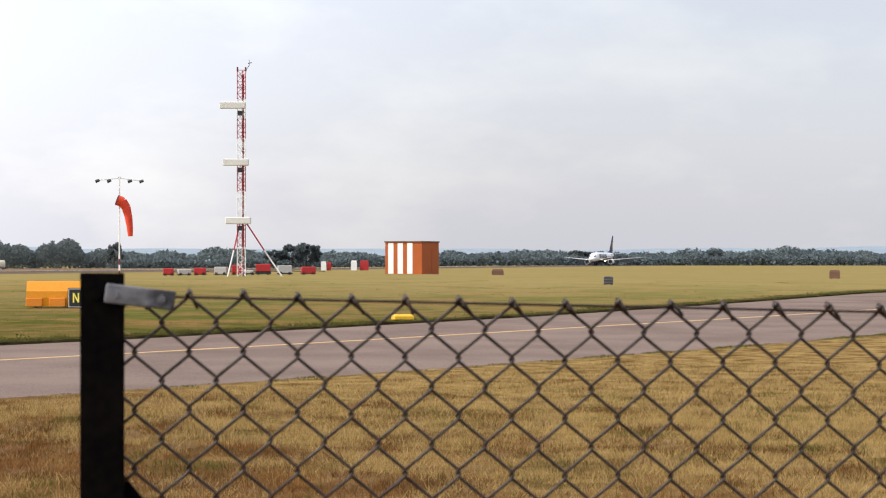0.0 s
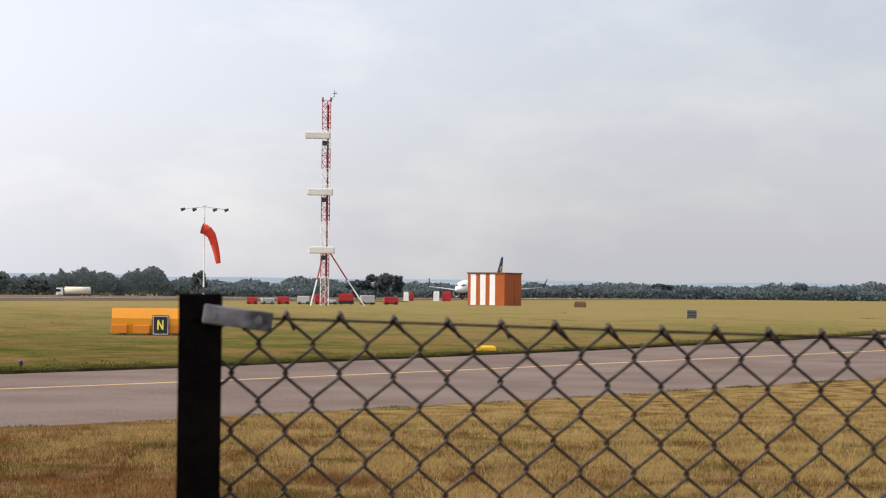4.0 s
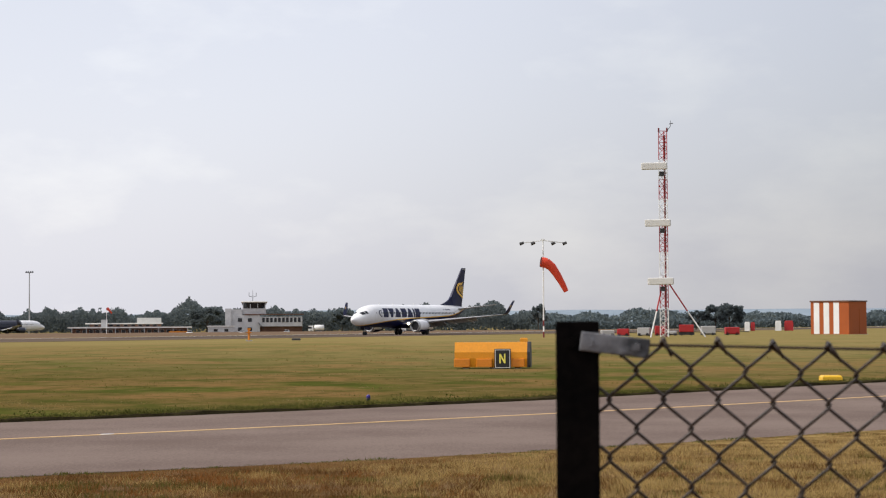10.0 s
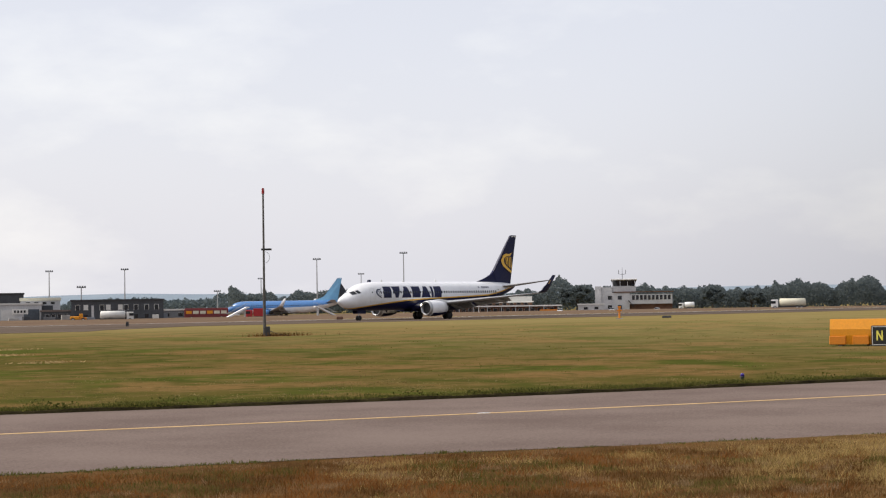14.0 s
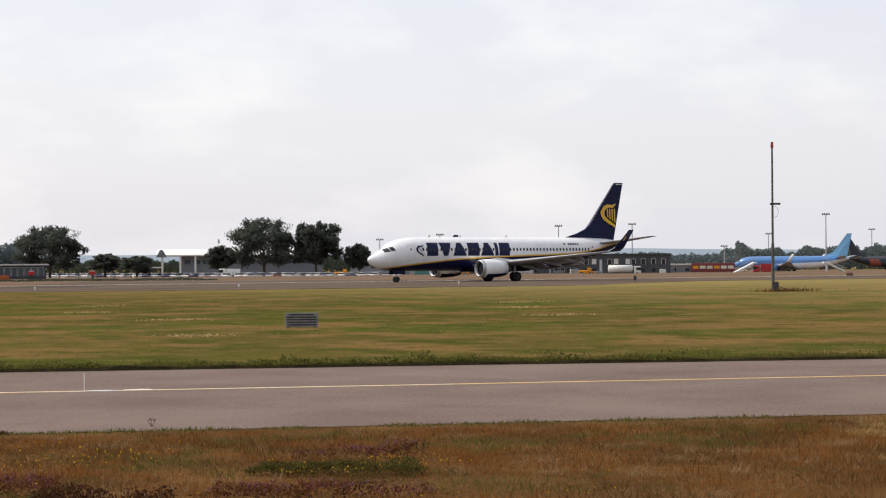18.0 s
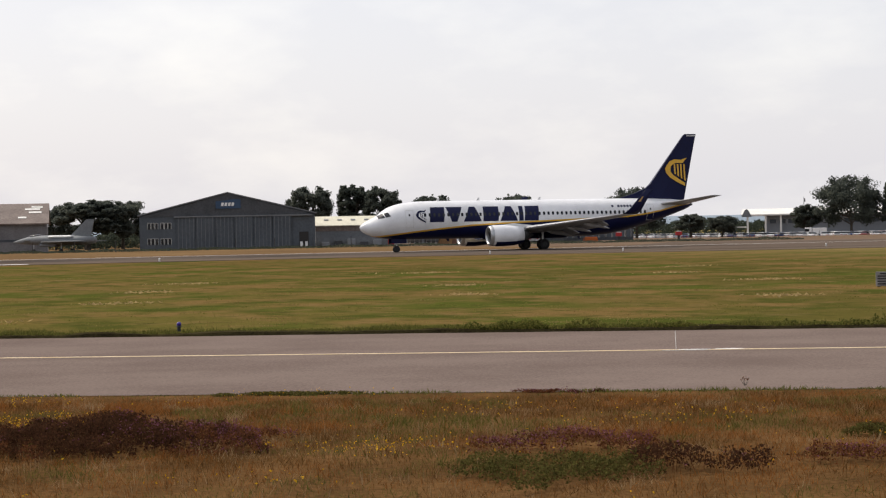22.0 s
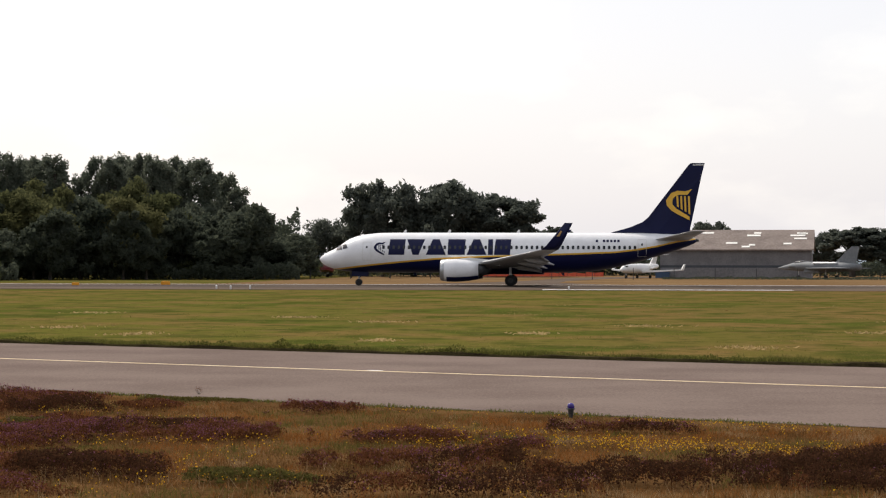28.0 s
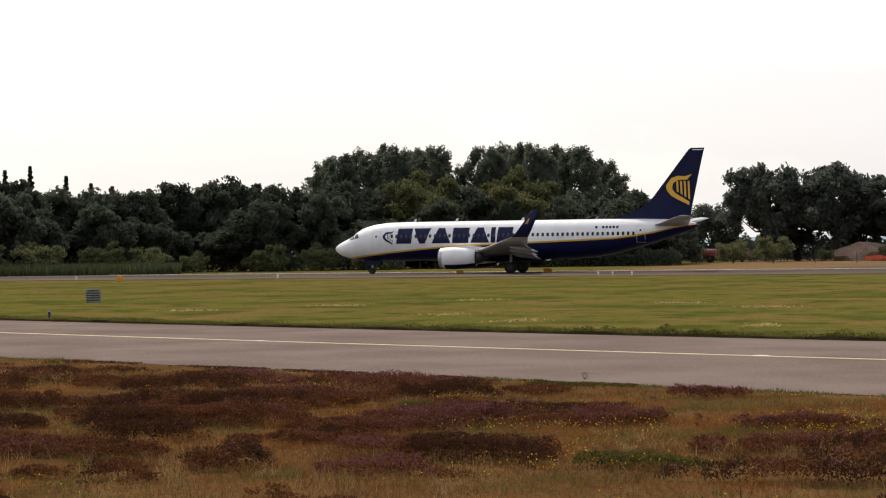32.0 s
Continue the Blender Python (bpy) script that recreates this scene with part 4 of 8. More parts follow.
def airliner(m, label, top, belly, stripe, fin, tip, full=False, group="", nose=None):
    """A twin-jet airliner with its nose at the origin, its tail along +X and its wheels on the ground."""
    p = thing("airliner", m, label, "airplane", group)
    part("fuselage", hull_skin(lambda x, t, b: cheat(x) + 0.085, lambda x, t, b: t, 12), top, p, shade=True)
    part("cheat_line", hull_skin(lambda x, t, b: cheat(x) - 0.075, lambda x, t, b: cheat(x) + 0.085, 1), stripe, p, shade=True)
    part("belly", hull_skin(lambda x, t, b: b, lambda x, t, b: cheat(x) - 0.075, 9), belly, p, shade=True)
    if nose:
        bm = hull_skin(lambda x, t, b: b, lambda x, t, b: t, 20)
        bmesh.ops.delete(bm, geom=[v for v in bm.verts if v.co.x > 13], context="VERTS")
        for v in bm.verts:
            v.co = Vector((v.co.x - 0.01, v.co.y * 1.006, 3.3 + (v.co.z - 3.3) * 1.006))
        part("nose_section", bm, nose, p, "white front of the fuselage", shade=True)
    bm = bmesh.new()
    loft(bm, [[(x, 2.0 * s, 1.16 + dz) for s, dz in ((-1, 0.75), (-0.75, 0.12), (0, 0.0), (0.75, 0.12), (1, 0.75))] for x, dz in ((13.2, 0.3), (14.5, 0), (20.5, 0), (22.8, 0.3))], cap=False, closed=False)
    part("wing_fairing", bm, belly, p, shade=True)
    for s in (-1, 1):
        bm = bmesh.new()
        wing_skin(bm, [(14.0, 8.1, s * 1.2, 1.95, 0.55, 0), (14.5, 7.5, s * 1.9, 2.0, 0.5, 0), (17.2, 4.7, s * 6.0, 2.42, 0.32, 0), (20.2, 3.0, s * 12, 3.02, 0.18, 0), (22.7, 1.6, s * 17.0, 3.52, 0.09, 0)])
        w = part("wing", bm, M_ALU, p, shade=True)
        bm = bmesh.new()
        wing_skin(bm, [(22.7, 1.6, s * 17.0, 3.52, 0.07 * s, 1), (23.2, 1.4, s * 17.35, 3.9, 0.06 * s, 1), (24.9, 0.75, s * 17.9, 6.0, 0.03 * s, 1)])
        wl_tip = part("winglet", bm, tip, w, shade=True)
        if full:
            for dy in (-0.05, 0.05):
                bm = bmesh.new()
                bm.faces.new([bm.verts.new((x, s * y + dy, z)) for x, y, z in ((24.15, 17.58, 4.75), (24.42, 17.58, 4.75), (24.68, 17.72, 5.25), (24.52, 17.72, 5.25))])
                part("winglet_mark", bm, M_AMBERLINE, wl_tip, "golden mark on the winglet")
        for a, b, drop in ((2.0, 5.6, 0.62), (6.2, 11.6, 0.45)):
            bm = bmesh.new()
            rows = []
            for y in (a, b):
                te = 21.8 if y < 6 else 21.9 + (y - 6) * 0.22
                z = 2.0 + (y - 1.9) * 0.1
                c = 1.5 if y < 6 else 1.25 - 0.05 * (y - 6)
                rows.append([(te - 0.5 + c * u * 0.9, s * y, z - 0.08 + 0.10 * v - drop * u) for u, v in ((0, 0), (0.1, 1), (0.5, 0.9), (1, 0), (0.5, -0.6))])
            loft(bm, rows)
            part("flap", bm, M_ALU, w)
        for y in (3.4, 7.4, 10.6):
            bm = bmesh.new()
            te = 20.9 if y < 6 else 21.2 + (y - 6) * 0.22
            z = 1.75 + (y - 1.9) * 0.1
            loft(bm, [[(te + dx, s * y + r * math.cos(k), z + dz + 1.4 * r * math.sin(k)) for k in np.linspace(0, 2 * math.pi, 8, endpoint=False)] for dx, dz, r in ((-1.2, 0.05, 0.03), (-0.6, -0.05, 0.16), (0.6, -0.2, 0.16), (1.7, -0.5, 0.03))])
            part("flap_fairing", bm, M_ALU, w, shade=True)
        # engine
        n = 24
        e = part("engine_cowl", spin(bmesh.new(), [(12.75, 0.80), (12.62, 0.90), (12.72, 1.0), (13.2, 1.10), (14.2, 1.13), (15.4, 1.04), (16.4, 0.86), (16.35, 0.72), (15.4, 0.80)], 0, n, False), top, p, shade=True)
        e.location = (0, s * 4.83, 1.58)
        lower = bmesh.new()
        loft(lower, [[(x, (r + 0.012) * math.cos(k), (r + 0.012) * math.sin(k)) for k in np.linspace(-math.pi * 0.80, -math.pi * 0.20, 14)] for x, r in ((13.25, 1.105), (14.2, 1.13), (15.4, 1.04), (16.42, 0.86))], cap=False, closed=False)
        part("lower_cowl", lower, belly, e, shade=True)
        part("intake_lip", spin(bmesh.new(), [(12.80, 0.78), (12.66, 0.84), (12.60, 0.92), (12.70, 1.015), (13.0, 1.07)], 0, n, False), M_STEEL, e, shade=True)
        part("fan", spin(bmesh.new(), [(12.95, 0.10), (13.0, 0.80), (13.05, 0.80)], 0, n), M_FAN, e)
        part("exhaust", spin(bmesh.new(), [(16.2, 0.62), (17.1, 0.46), (17.1, 0.36), (17.7, 0.08)], 0, n), M_DARKMETAL, e, shade=True)
        bm = bmesh.new()
        loft(bm, [[(x, s * 4.83 + dy * 0.16, z) for dy in (-1, 1)] + [(x, s * 4.83 + dy * 0.16, z2) for dy in (1, -1)] for x, z, z2 in ((14.0, 2.55, 2.68), (15.5, 2.3, 2.85), (18.5, 2.05, 2.5))])
        part("pylon", bm, top, p)
        # stabiliser
        bm = bmesh.new()
        wing_skin(bm, [(33.6, 3.7, s * 0.5, 4.6, 0.2, 0), (37.2, 1.35, s * 7.15, 5.45, 0.06, 0)])
        part("stabiliser", bm, M_ALU, p, shade=True)
        # main gear
        bm = bmesh.new()
        rod(bm, (19.5, s * 2.86, 0.5), (19.5, s * 2.7, 2.2), 0.13, 0.15, 10)
        rod(bm, (19.5, s * 2.8, 0.9), (19.4, s * 1.4, 1.7), 0.06, 0.06, 8)
        rod(bm, (19.5, s * 2.42, 0.565), (19.5, s * 3.30, 0.565), 0.07, 0.07, 8)
        gear = part("main_gear", bm, M_STEEL, p)
        for y in (2.5, 3.22):
            t = part("tyre", loft(bmesh.new(), [[(19.5 + r * math.cos(k), s * y + o, 0.565 + r * math.sin(k)) for k in np.linspace(0, 2 * math.pi, 22, endpoint=False)] for o, r in ((-0.18, 0.40), (-0.19, 0.5), (-0.13, 0.56), (0.13, 0.56), (0.19, 0.5), (0.18, 0.40))]), M_TYRE, gear, shade=True)
            part("wheel_rim", loft(bmesh.new(), [[(19.5 + r * math.cos(k), s * y + o, 0.565 + r * math.sin(k)) for k in np.linspace(0, 2 * math.pi, 14, endpoint=False)] for o, r in ((-0.195, 0.20), (-0.19, 0.28), (0.19, 0.28), (0.195, 0.20))]), M_DARKMETAL, gear)
    # nose gear
    bm = bmesh.new()
    rod(bm, (4.0, 0, 0.35), (4.05, 0, 1.6), 0.08, 0.1, 10)
    rod(bm, (4.0, -0.28, 0.345), (4.0, 0.28, 0.345), 0.05, 0.05, 8)
    rod(bm, (4.05, 0, 0.95), (5.0, 0, 1.45), 0.04, 0.04, 8)
    gear = part("nose_gear", bm, M_STEEL, p)
    for y in (-0.2, 0.2):
        part("tyre", loft(bmesh.new(), [[(4.0 + r * math.cos(k), y + o, 0.345 + r * math.sin(k)) for k in np.linspace(0, 2 * math.pi, 20, endpoint=False)] for o, r in ((-0.09, 0.22), (-0.1, 0.3), (-0.06, 0.345), (0.06, 0.345), (0.1, 0.3), (0.09, 0.22))]), M_TYRE, gear, shade=True)
    for y in (-0.46, 0.42):
        part("gear_door", boxes((3.3, 5.0, y, y + 0.04, 0.95, 1.5)), belly, p)
    # fin
    bm = bmesh.new()
    out = [(29.2, 5.30, 0.04), (31.4, 5.92, 0.08), (32.7, 6.45, 0.12), (33.3, 6.95, 0.2), (37.35, 12.25, 0.09), (37.6, 12.42, 0.06), (38.95, 12.42, 0.02), (38.65, 11.2, 0.03), (37.35, 5.1, 0.06), (34.0, 5.0, 0.34)]
    loft(bm, [[(x, -t, z) for x, z, t in out], [(x, t, z) for x, z, t in out]])
    f = part("fin", bm, fin, p)
    part("fin_cap", boxes((37.75, 38.85, -0.075, 0.075, 12.18, 12.27)), M_STRIPE, f)
    part("tail_cone", spin(bmesh.new(), [(37.95, 0.20), (38.35, 0.12)], 4.62, 12), M_DARKMETAL, p)
    # cockpit windows
    for s in (-1, 1):
        for q in (((1.78, 3.55), (1.80, 3.86), (2.30, 4.10), (2.45, 3.66)), ((2.52, 3.68), (2.38, 4.12), (2.80, 4.22), (3.02, 3.80))):
            bm = bmesh.new()
            # laid on in small facets, to follow the curve of the nose
            corners = [Vector((x, z)) for x, z in q]
            grid = lambda u, v: tuple((corners[0] * (1 - v) + corners[1] * v) * (1 - u) + (corners[3] * (1 - v) + corners[2] * v) * u)
            for i in range(6):
                for j in range(5):
                    decal(bm, [grid((i + a) / 6, (j + b) / 5) for a, b in ((0, 0), (0, 1), (1, 1), (1, 0))], (s,), 0.02)
            part("cockpit_window", bm, M_GLASS, p)
    if not full:
        for k in range(44):
            x = 6.3 + 0.58 * k
            for s in (-1, 1):
                part("cabin_window", decal(bmesh.new(), [(x, 3.72), (x, 3.98), (x + 0.24, 3.98), (x + 0.24, 3.72)], (s,)), M_GLASS, p)
        return p
    # cabin windows, one by one, on both sides
    for s in (-1, 1):
        for k in range(50):
            x = 6.55 + 0.515 * k
            if 4.4 < x < 5.6:
                continue
            bm = decal(bmesh.new(), [(x, 3.76), (x, 4.0), (x + 0.06, 4.06), (x + 0.19, 4.06), (x + 0.25, 4.0), (x + 0.25, 3.76), (x + 0.19, 3.70), (x + 0.06, 3.70)], (s,), 0.022)
            part("cabin_window", bm, M_GLASS, p)
        # doors: raised frames
        for x, z0, z1 in ((4.55, 2.55, 4.42), (32.2, 2.95, 4.7)):
            bm = bmesh.new()
            for a, b, c, d in ((x, x + 0.035, z0, z1), (x + 0.83, x + 0.865, z0, z1), (x, x + 0.865, z1 - 0.035, z1), (x, x + 0.865, z0, z0 + 0.035)):
                nz = 6 if d - c > 0.2 else 1
                for j in range(nz):
                    e0, e1 = c + (d - c) * j / nz, c + (d - c) * (j + 1) / nz
                    decal(bm, [(a, e0), (a, e1), (b, e1), (b, e0)], (s,), 0.012)
            part("door_frame", bm, M_GREYPANEL, p)
            part("door_window", decal(bmesh.new(), [(x + 0.33, z1 - 0.62), (x + 0.33, z1 - 0.42), (x + 0.5, z1 - 0.42), (x + 0.5, z1 - 0.62)], (s,), 0.014), M_GLASS, p)
        # airline name as plain navy shapes: upright, tapering and narrow blocks
        x = 7.15
        for wide, low, high in ((1.75, (0.0, 0.92), (0.10, 1.0)), (1.85, (0.34, 0.66), (0.02, 1.0)), (2.05, (0.0, 0.98), (0.34, 0.66)), (1.85, (0.02, 0.95), (0.06, 1.0)), (2.05, (0.0, 0.98), (0.34, 0.66)), (0.50, (0.0, 1.0), (0.06, 1.0)), (1.75, (0.0, 0.92), (0.10, 1.0))):
            bm = bmesh.new()
            z0, z1, n = 3.12, 4.70, 10
            for j in range(n):
                k0, k1 = j / n, (j + 1) / n
                row = lambda k: (x + wide * (low[0] + (high[0] - low[0]) * k), x + wide * (low[1] + (high[1] - low[1]) * k), z0 + (z1 - z0) * k)
                (a0, b0, e0), (a1, b1, e1) = row(k0), row(k1)
                decal(bm, [(a0, e0), (a1, e1), (b1, e1), (b0, e0)], (s,), 0.010)
            part("name_block", bm, M_NAVY, p, "plain navy block of the airline's name")
            x += wide + 0.10

        def crest(at, size, put):
            """A sweeping arc with slanting bars under it, in a unit square."""
            outer = [(0.98, 0.98), (0.72, 0.91), (0.44, 0.93), (0.22, 0.86), (0.10, 0.72), (0.02, 0.62), (0.06, 0.46), (0.22, 0.30), (0.50, 0.16), (0.88, 0.0)]
            inner = [(0.80, 0.80), (0.68, 0.80), (0.50, 0.80), (0.36, 0.75), (0.28, 0.68), (0.26, 0.60), (0.26, 0.50), (0.38, 0.38), (0.60, 0.26), (0.88, 0.11)]
            shapes = [[a, b, c, d] for a, b, c, d in zip(outer, outer[1:], inner[1:], inner)]
            shapes += [[(0.42 + 0.14 * k, 0.44 - 0.075 * k), (0.40 + 0.14 * k, 0.76), (0.47 + 0.14 * k, 0.76), (0.49 + 0.14 * k, 0.40 - 0.075 * k)] for k in range(4)]
            for q in shapes:
                put([(at[0] + u * size[0], at[1] + v * size[1]) for u, v in q])

        bm = bmesh.new()
        crest((5.65, 3.05), (1.25, 1.42), lambda q: decal(bm, q, (s,), 0.014))
        part("emblem", bm, M_NAVY, p, "plain navy emblem of arc and bars")
        bm = bmesh.new()
        crest((35.0, 6.65), (2.75, 3.2), lambda q: bm.faces.new([bm.verts.new((x, s * (0.36 - 0.034 * (z - 5.0)), z)) for x, z in q]))
        part("fin_emblem", bm, M_GOLD, f, "plain golden emblem of arc and bars")
        # registration as plain bars
        for k in range(6):
            x = 28.0 + 0.36 * k + (0.35 if k else 0)
            part("registration_bar", decal(bmesh.new(), [(x, 4.42), (x, 4.66), (x + 0.24, 4.66), (x + 0.24, 4.42)], (s,), 0.012), M_NAVY, p)
        # landing lamps in the wing roots
        part("landing_lamp", spin(bmesh.new(), [(-0.03, 0.02), (0.0, 0.24), (0.05, 0.24)], 0, 14), M_LAMP, p).location = (14.6, s * 2.35, 2.0)
    for x, z in ((8.5, 5.36), (13.0, 5.36), (20.0, 5.36)):
        part("antenna", slab(bmesh.new(), [(x, z), (x + 0.35, z), (x + 0.38, z + 0.32), (x + 0.2, z + 0.32)], -0.02, 0.02), M_STRIPE, p)
    for x in (9.5, 24.5):
        part("belly_antenna", slab(bmesh.new(), [(x, 1.34), (x + 0.35, 1.34), (x + 0.38, 1.05), (x + 0.2, 1.05)], -0.02, 0.02), M_NAVY, p)
    return p


PLANE = airliner(pose(770, 185, 0.035), "white airliner with navy belly, yellow stripe and navy fin", M_WHITE, M_NAVY, M_GOLD, M_NAVY, M_NAVY, True)
M_CHARCOAL = plain("charcoal_gloss_paint", (0.019, 0.022, 0.038), 0.35)
M_RUSTPAINT = plain("rust_orange_paint", (0.30, 0.06, 0.03), 0.5)
airliner(spot(47.1, 640, -18), "sky-blue and white parked airliner on the apron", M_SKYBLUE, M_WHITE, M_WHITE, M_TAILBLUE, M_WHITE, group="parked airliners")
dark_jet = airliner(spot(41.5, 800, 215), "dark navy parked airliner with an orange panel and white nose", M_CHARCOAL, M_CHARCOAL, M_CHARCOAL, M_CHARCOAL, M_CHARCOAL, group="parked airliners", nose=M_WHITE)
for s in (-1, 1):
    bm = bmesh.new()
    for i in range(6):
        for j in range(6):
            decal(bm, [(24.5 + 0.8 * (i + a) + 0.25 * (j + b), 2.0 + 0.42 * (j + b)) for a, b in ((0, 0), (0, 1), (1, 1), (1, 0))], (s,), 0.02)
    part("painted_panel", bm, M_RUSTPAINT, dark_jet, "rust-orange painted panel on the fuselage")


# ---- the wire fence beside the spectator ----
def wire_fence():
    """A black angle-iron post, a clamp, a straining wire and the diamond mesh of interlocked bent wires, running to the right."""
    m = pose(2.188, 1.090, 0, 0, 0, -68.3)
    f = thing("wire_fence", m, "chain-link fence with black iron posts and a straining wire", "fence")
    for x in (0.0, 2.5):
        p = part("post", boxes((x - 0.0235, x + 0.0235, -0.014, -0.008, 0, 2.121), (x - 0.0235, x - 0.0175, -0.008, 0.040, 0, 2.121), bevel=0.0012), M_POST, f)
        for z in (2.098, 1.872, 1.62):
            bm = bmesh.new()
            rod(bm, (x - 0.006, -0.019, z), (x - 0.006, -0.004, z), 0.0062, 0.0062, 6)
            part("bolt", bm, M_POST, p)
    # raking strut that braces the end post
    bm = bmesh.new()
    loft(bm, [[(x + dx, y, z + dz) for dx, dz, y in ((0, -0.022, 0.006), (0, 0.022, 0.006), (0, 0.022, 0.011), (0, -0.022, 0.011))] for x, z in ((0.012, 1.890), (1.55, 0.0))])
    part("strut", bm, M_POST, f)
    c = part("clamp", box(bmesh.new(), 0.003, 0.078, -0.024, -0.016, -0.0105, 0.0105, 0.0012, pose(0, 0, 2.100, 0, 7, 3)), M_ZINC, f, "galvanised steel clamp plate at the post's top")
    for x in (0.014, 0.064):
        bm = bmesh.new()
        rod(bm, (x, -0.031, 2.100 - 0.12 * x), (x, -0.022, 2.100 - 0.12 * x), 0.0055, 0.0055, 6)
        part("bolt", bm, M_ZINC, c)
    top = lambda x: 2.0985 - 0.0185 * x / 0.8 if x < 1.25 else 2.0696 + 0.0185 * (x - 1.25) / 0.8
    xs = np.linspace(0.03, 2.48, 24)
    round_wire = [(0.0017 * math.cos(t), 0.0017 * math.sin(t)) for t in np.linspace(0, 2 * math.pi, 6, endpoint=False)]
    part("straining_wire", loft(bmesh.new(), [[(a, -0.004 + u, top(a) - 0.002 + v) for u, v in round_wire] for a in xs]), M_WIRE, f)
    w, h, n = 0.0588, 0.0317, 66
    jig = random.Random(8)

    def bent(bm, x0, z, turn):
        """One wire that zigzags down between x0 and half a diamond to that side, hooked round its neighbour at every bend."""
        path = []
        for j in range(n):
            out = j % 2
            edge = x0 + turn * (w / 2 if out else 0)
            back = turn if out else -turn
            front = -0.0024 if (out == (turn > 0)) else 0.0024
            for dz, dx, dy in ((0.0046, -0.0010, -front), (0.0, 0.0020, 0.0), (-0.0046, -0.0010, front)):
                path.append(Vector((edge + back * dx, dy, z - j * h + dz)))
        rings = []
        for i, c in enumerate(path):
            d = (path[min(i + 1, len(path) - 1)] - path[max(i - 1, 0)]).normalized()
            side = Vector((0, 1, 0)).cross(d).normalized()
            up = d.cross(side)
            rings.append([c + 0.0018 * (math.cos(t) * side + math.sin(t) * up) for t in np.linspace(0, 2 * math.pi, 7)[:-1]])
        loft(bm, rings)

    for k in range(42):
        x0 = 0.0336 + k * w
        z = top(x0) + 0.001 + jig.uniform(-0.0012, 0.0022)
        bm = bmesh.new()
        bent(bm, x0, z, 1)
        bent(bm, x0, z, -1)
        # twisted end barb over the straining wire
        rod(bm, (x0 - 0.002, -0.004, z - 0.003), (x0 + 0.002, -0.006, z + 0.003), 0.0030, 0.0028, 6)
        rod(bm, (x0 + 0.001, -0.006, z + 0.002), (x0 + 0.012 + jig.uniform(-0.003, 0.003), -0.007, z - 0.015 + jig.uniform(-0.003, 0.003)), 0.0022, 0.0017, 5)
        part("mesh_wire", bm, M_WIRE, f, shade=True)


wire_fence()


# ---- things on the field ----
def n_sign():
    s = thing("taxiway_sign", spot(28.62, 79.5, -6), "amber plastic taxiway sign box with a black letter panel", "sign")
    bm = bmesh.new()
    prof = [(-0.30, 0.06), (-0.36, 0.42), (-0.36, 0.66), (-0.20, 1.06), (0.20, 1.06), (0.36, 0.66), (0.36, 0.42), (0.30, 0.06)]
    loft(bm, [[(x, y, z) for y, z in prof] for x in (-1.52, 1.40)])
    part("body", bm, M_AMBER, s)
    bm = bmesh.new()
    loft(bm, [[(x, y * 1.03, 0.54 + (z - 0.54) * 1.03) for y, z in prof] for x in (1.40, 1.52)])
    part("end_cap", bm, M_DARKMETAL, s)
    for x in (-1.22, -0.32, 0.98):
        part("skirt", boxes((x - 0.32, x + 0.32, -0.42, -0.30, 0.06, 0.40), bevel=0.02), M_AMBER_DARK, s)
    p = part("letter_panel", boxes((0.10, 0.76, -0.52, -0.44, 0.0, 0.80), bevel=0.03), M_BLACK, s, "black panel with a yellow letter N")
    part("panel_rim", boxes((0.13, 0.73, -0.525, -0.52, 0.74, 0.765), (0.13, 0.73, -0.525, -0.52, 0.035, 0.06), (0.13, 0.155, -0.525, -0.52, 0.06, 0.74), (0.705, 0.73, -0.525, -0.52, 0.06, 0.74)), M_GREYPANEL, p)
    bm = boxes((0.30, 0.355, -0.532, -0.52, 0.22, 0.60), (0.49, 0.545, -0.532, -0.52, 0.22, 0.60))
    slab(bm, [(0.355, 0.60), (0.355, 0.48), (0.49, 0.22), (0.49, 0.34)], -0.532, -0.52)
    part("letter", bm, M_SIGNYELLOW, p, "yellow letter N")
    for x in (-1.1, 0.0, 1.0):
        part("foot", boxes((x - 0.12, x + 0.12, -0.2, 0.2, -0.15, 0.07)), M_CONCRETE, s)


n_sign()


def marker_box(angle, far, w, h, d, mat, label, turn=0.0, group=""):
    """A low bevelled marker box with a darker lid on two feet."""
    s = thing("marker_box", spot(angle, far, turn), label, "marker", group)
    bm = bmesh.new()
    loft(bm, [[(x, y * k, z) for x, y in ((-w / 2 * k, -d / 2), (w / 2 * k, -d / 2), (w / 2 * k, d / 2), (-w / 2 * k, d / 2))] for z, k in ((0.06, 1.0), (h * 0.75, 0.98), (h, 0.82))])
    part("body", bm, mat, s)
    for x in (-w * 0.32, w * 0.32):
        part("foot", boxes((x - 0.05, x + 0.05, -d * 0.3, d * 0.3, -0.1, 0.07)), M_DARKMETAL, s)


marker_box(19.0, 64.6, 0.64, 0.22, 0.6, M_SUNYELLOW, "small yellow marker box in the grass", 12)
marker_box(27.73, 125, 0.5, 0.35, 0.4, M_AMBER, "small amber marker box in the grass")
marker_box(104.9, 200.5, 0.75, 0.35, 0.5, M_AMBER, "amber runway marker box", 0, "runway markers")
marker_box(102.35, 206, 0.95, 0.42, 0.5, M_AMBER, "amber runway marker box", 0, "runway markers")
marker_box(68.09, 330, 2.4, 0.9, 0.8, M_ORANGE, "orange runway sign box", 0)
marker_box(114.71, 172, 0.4, 0.55, 0.4, M_AMBER, "small amber runway marker post", 0)


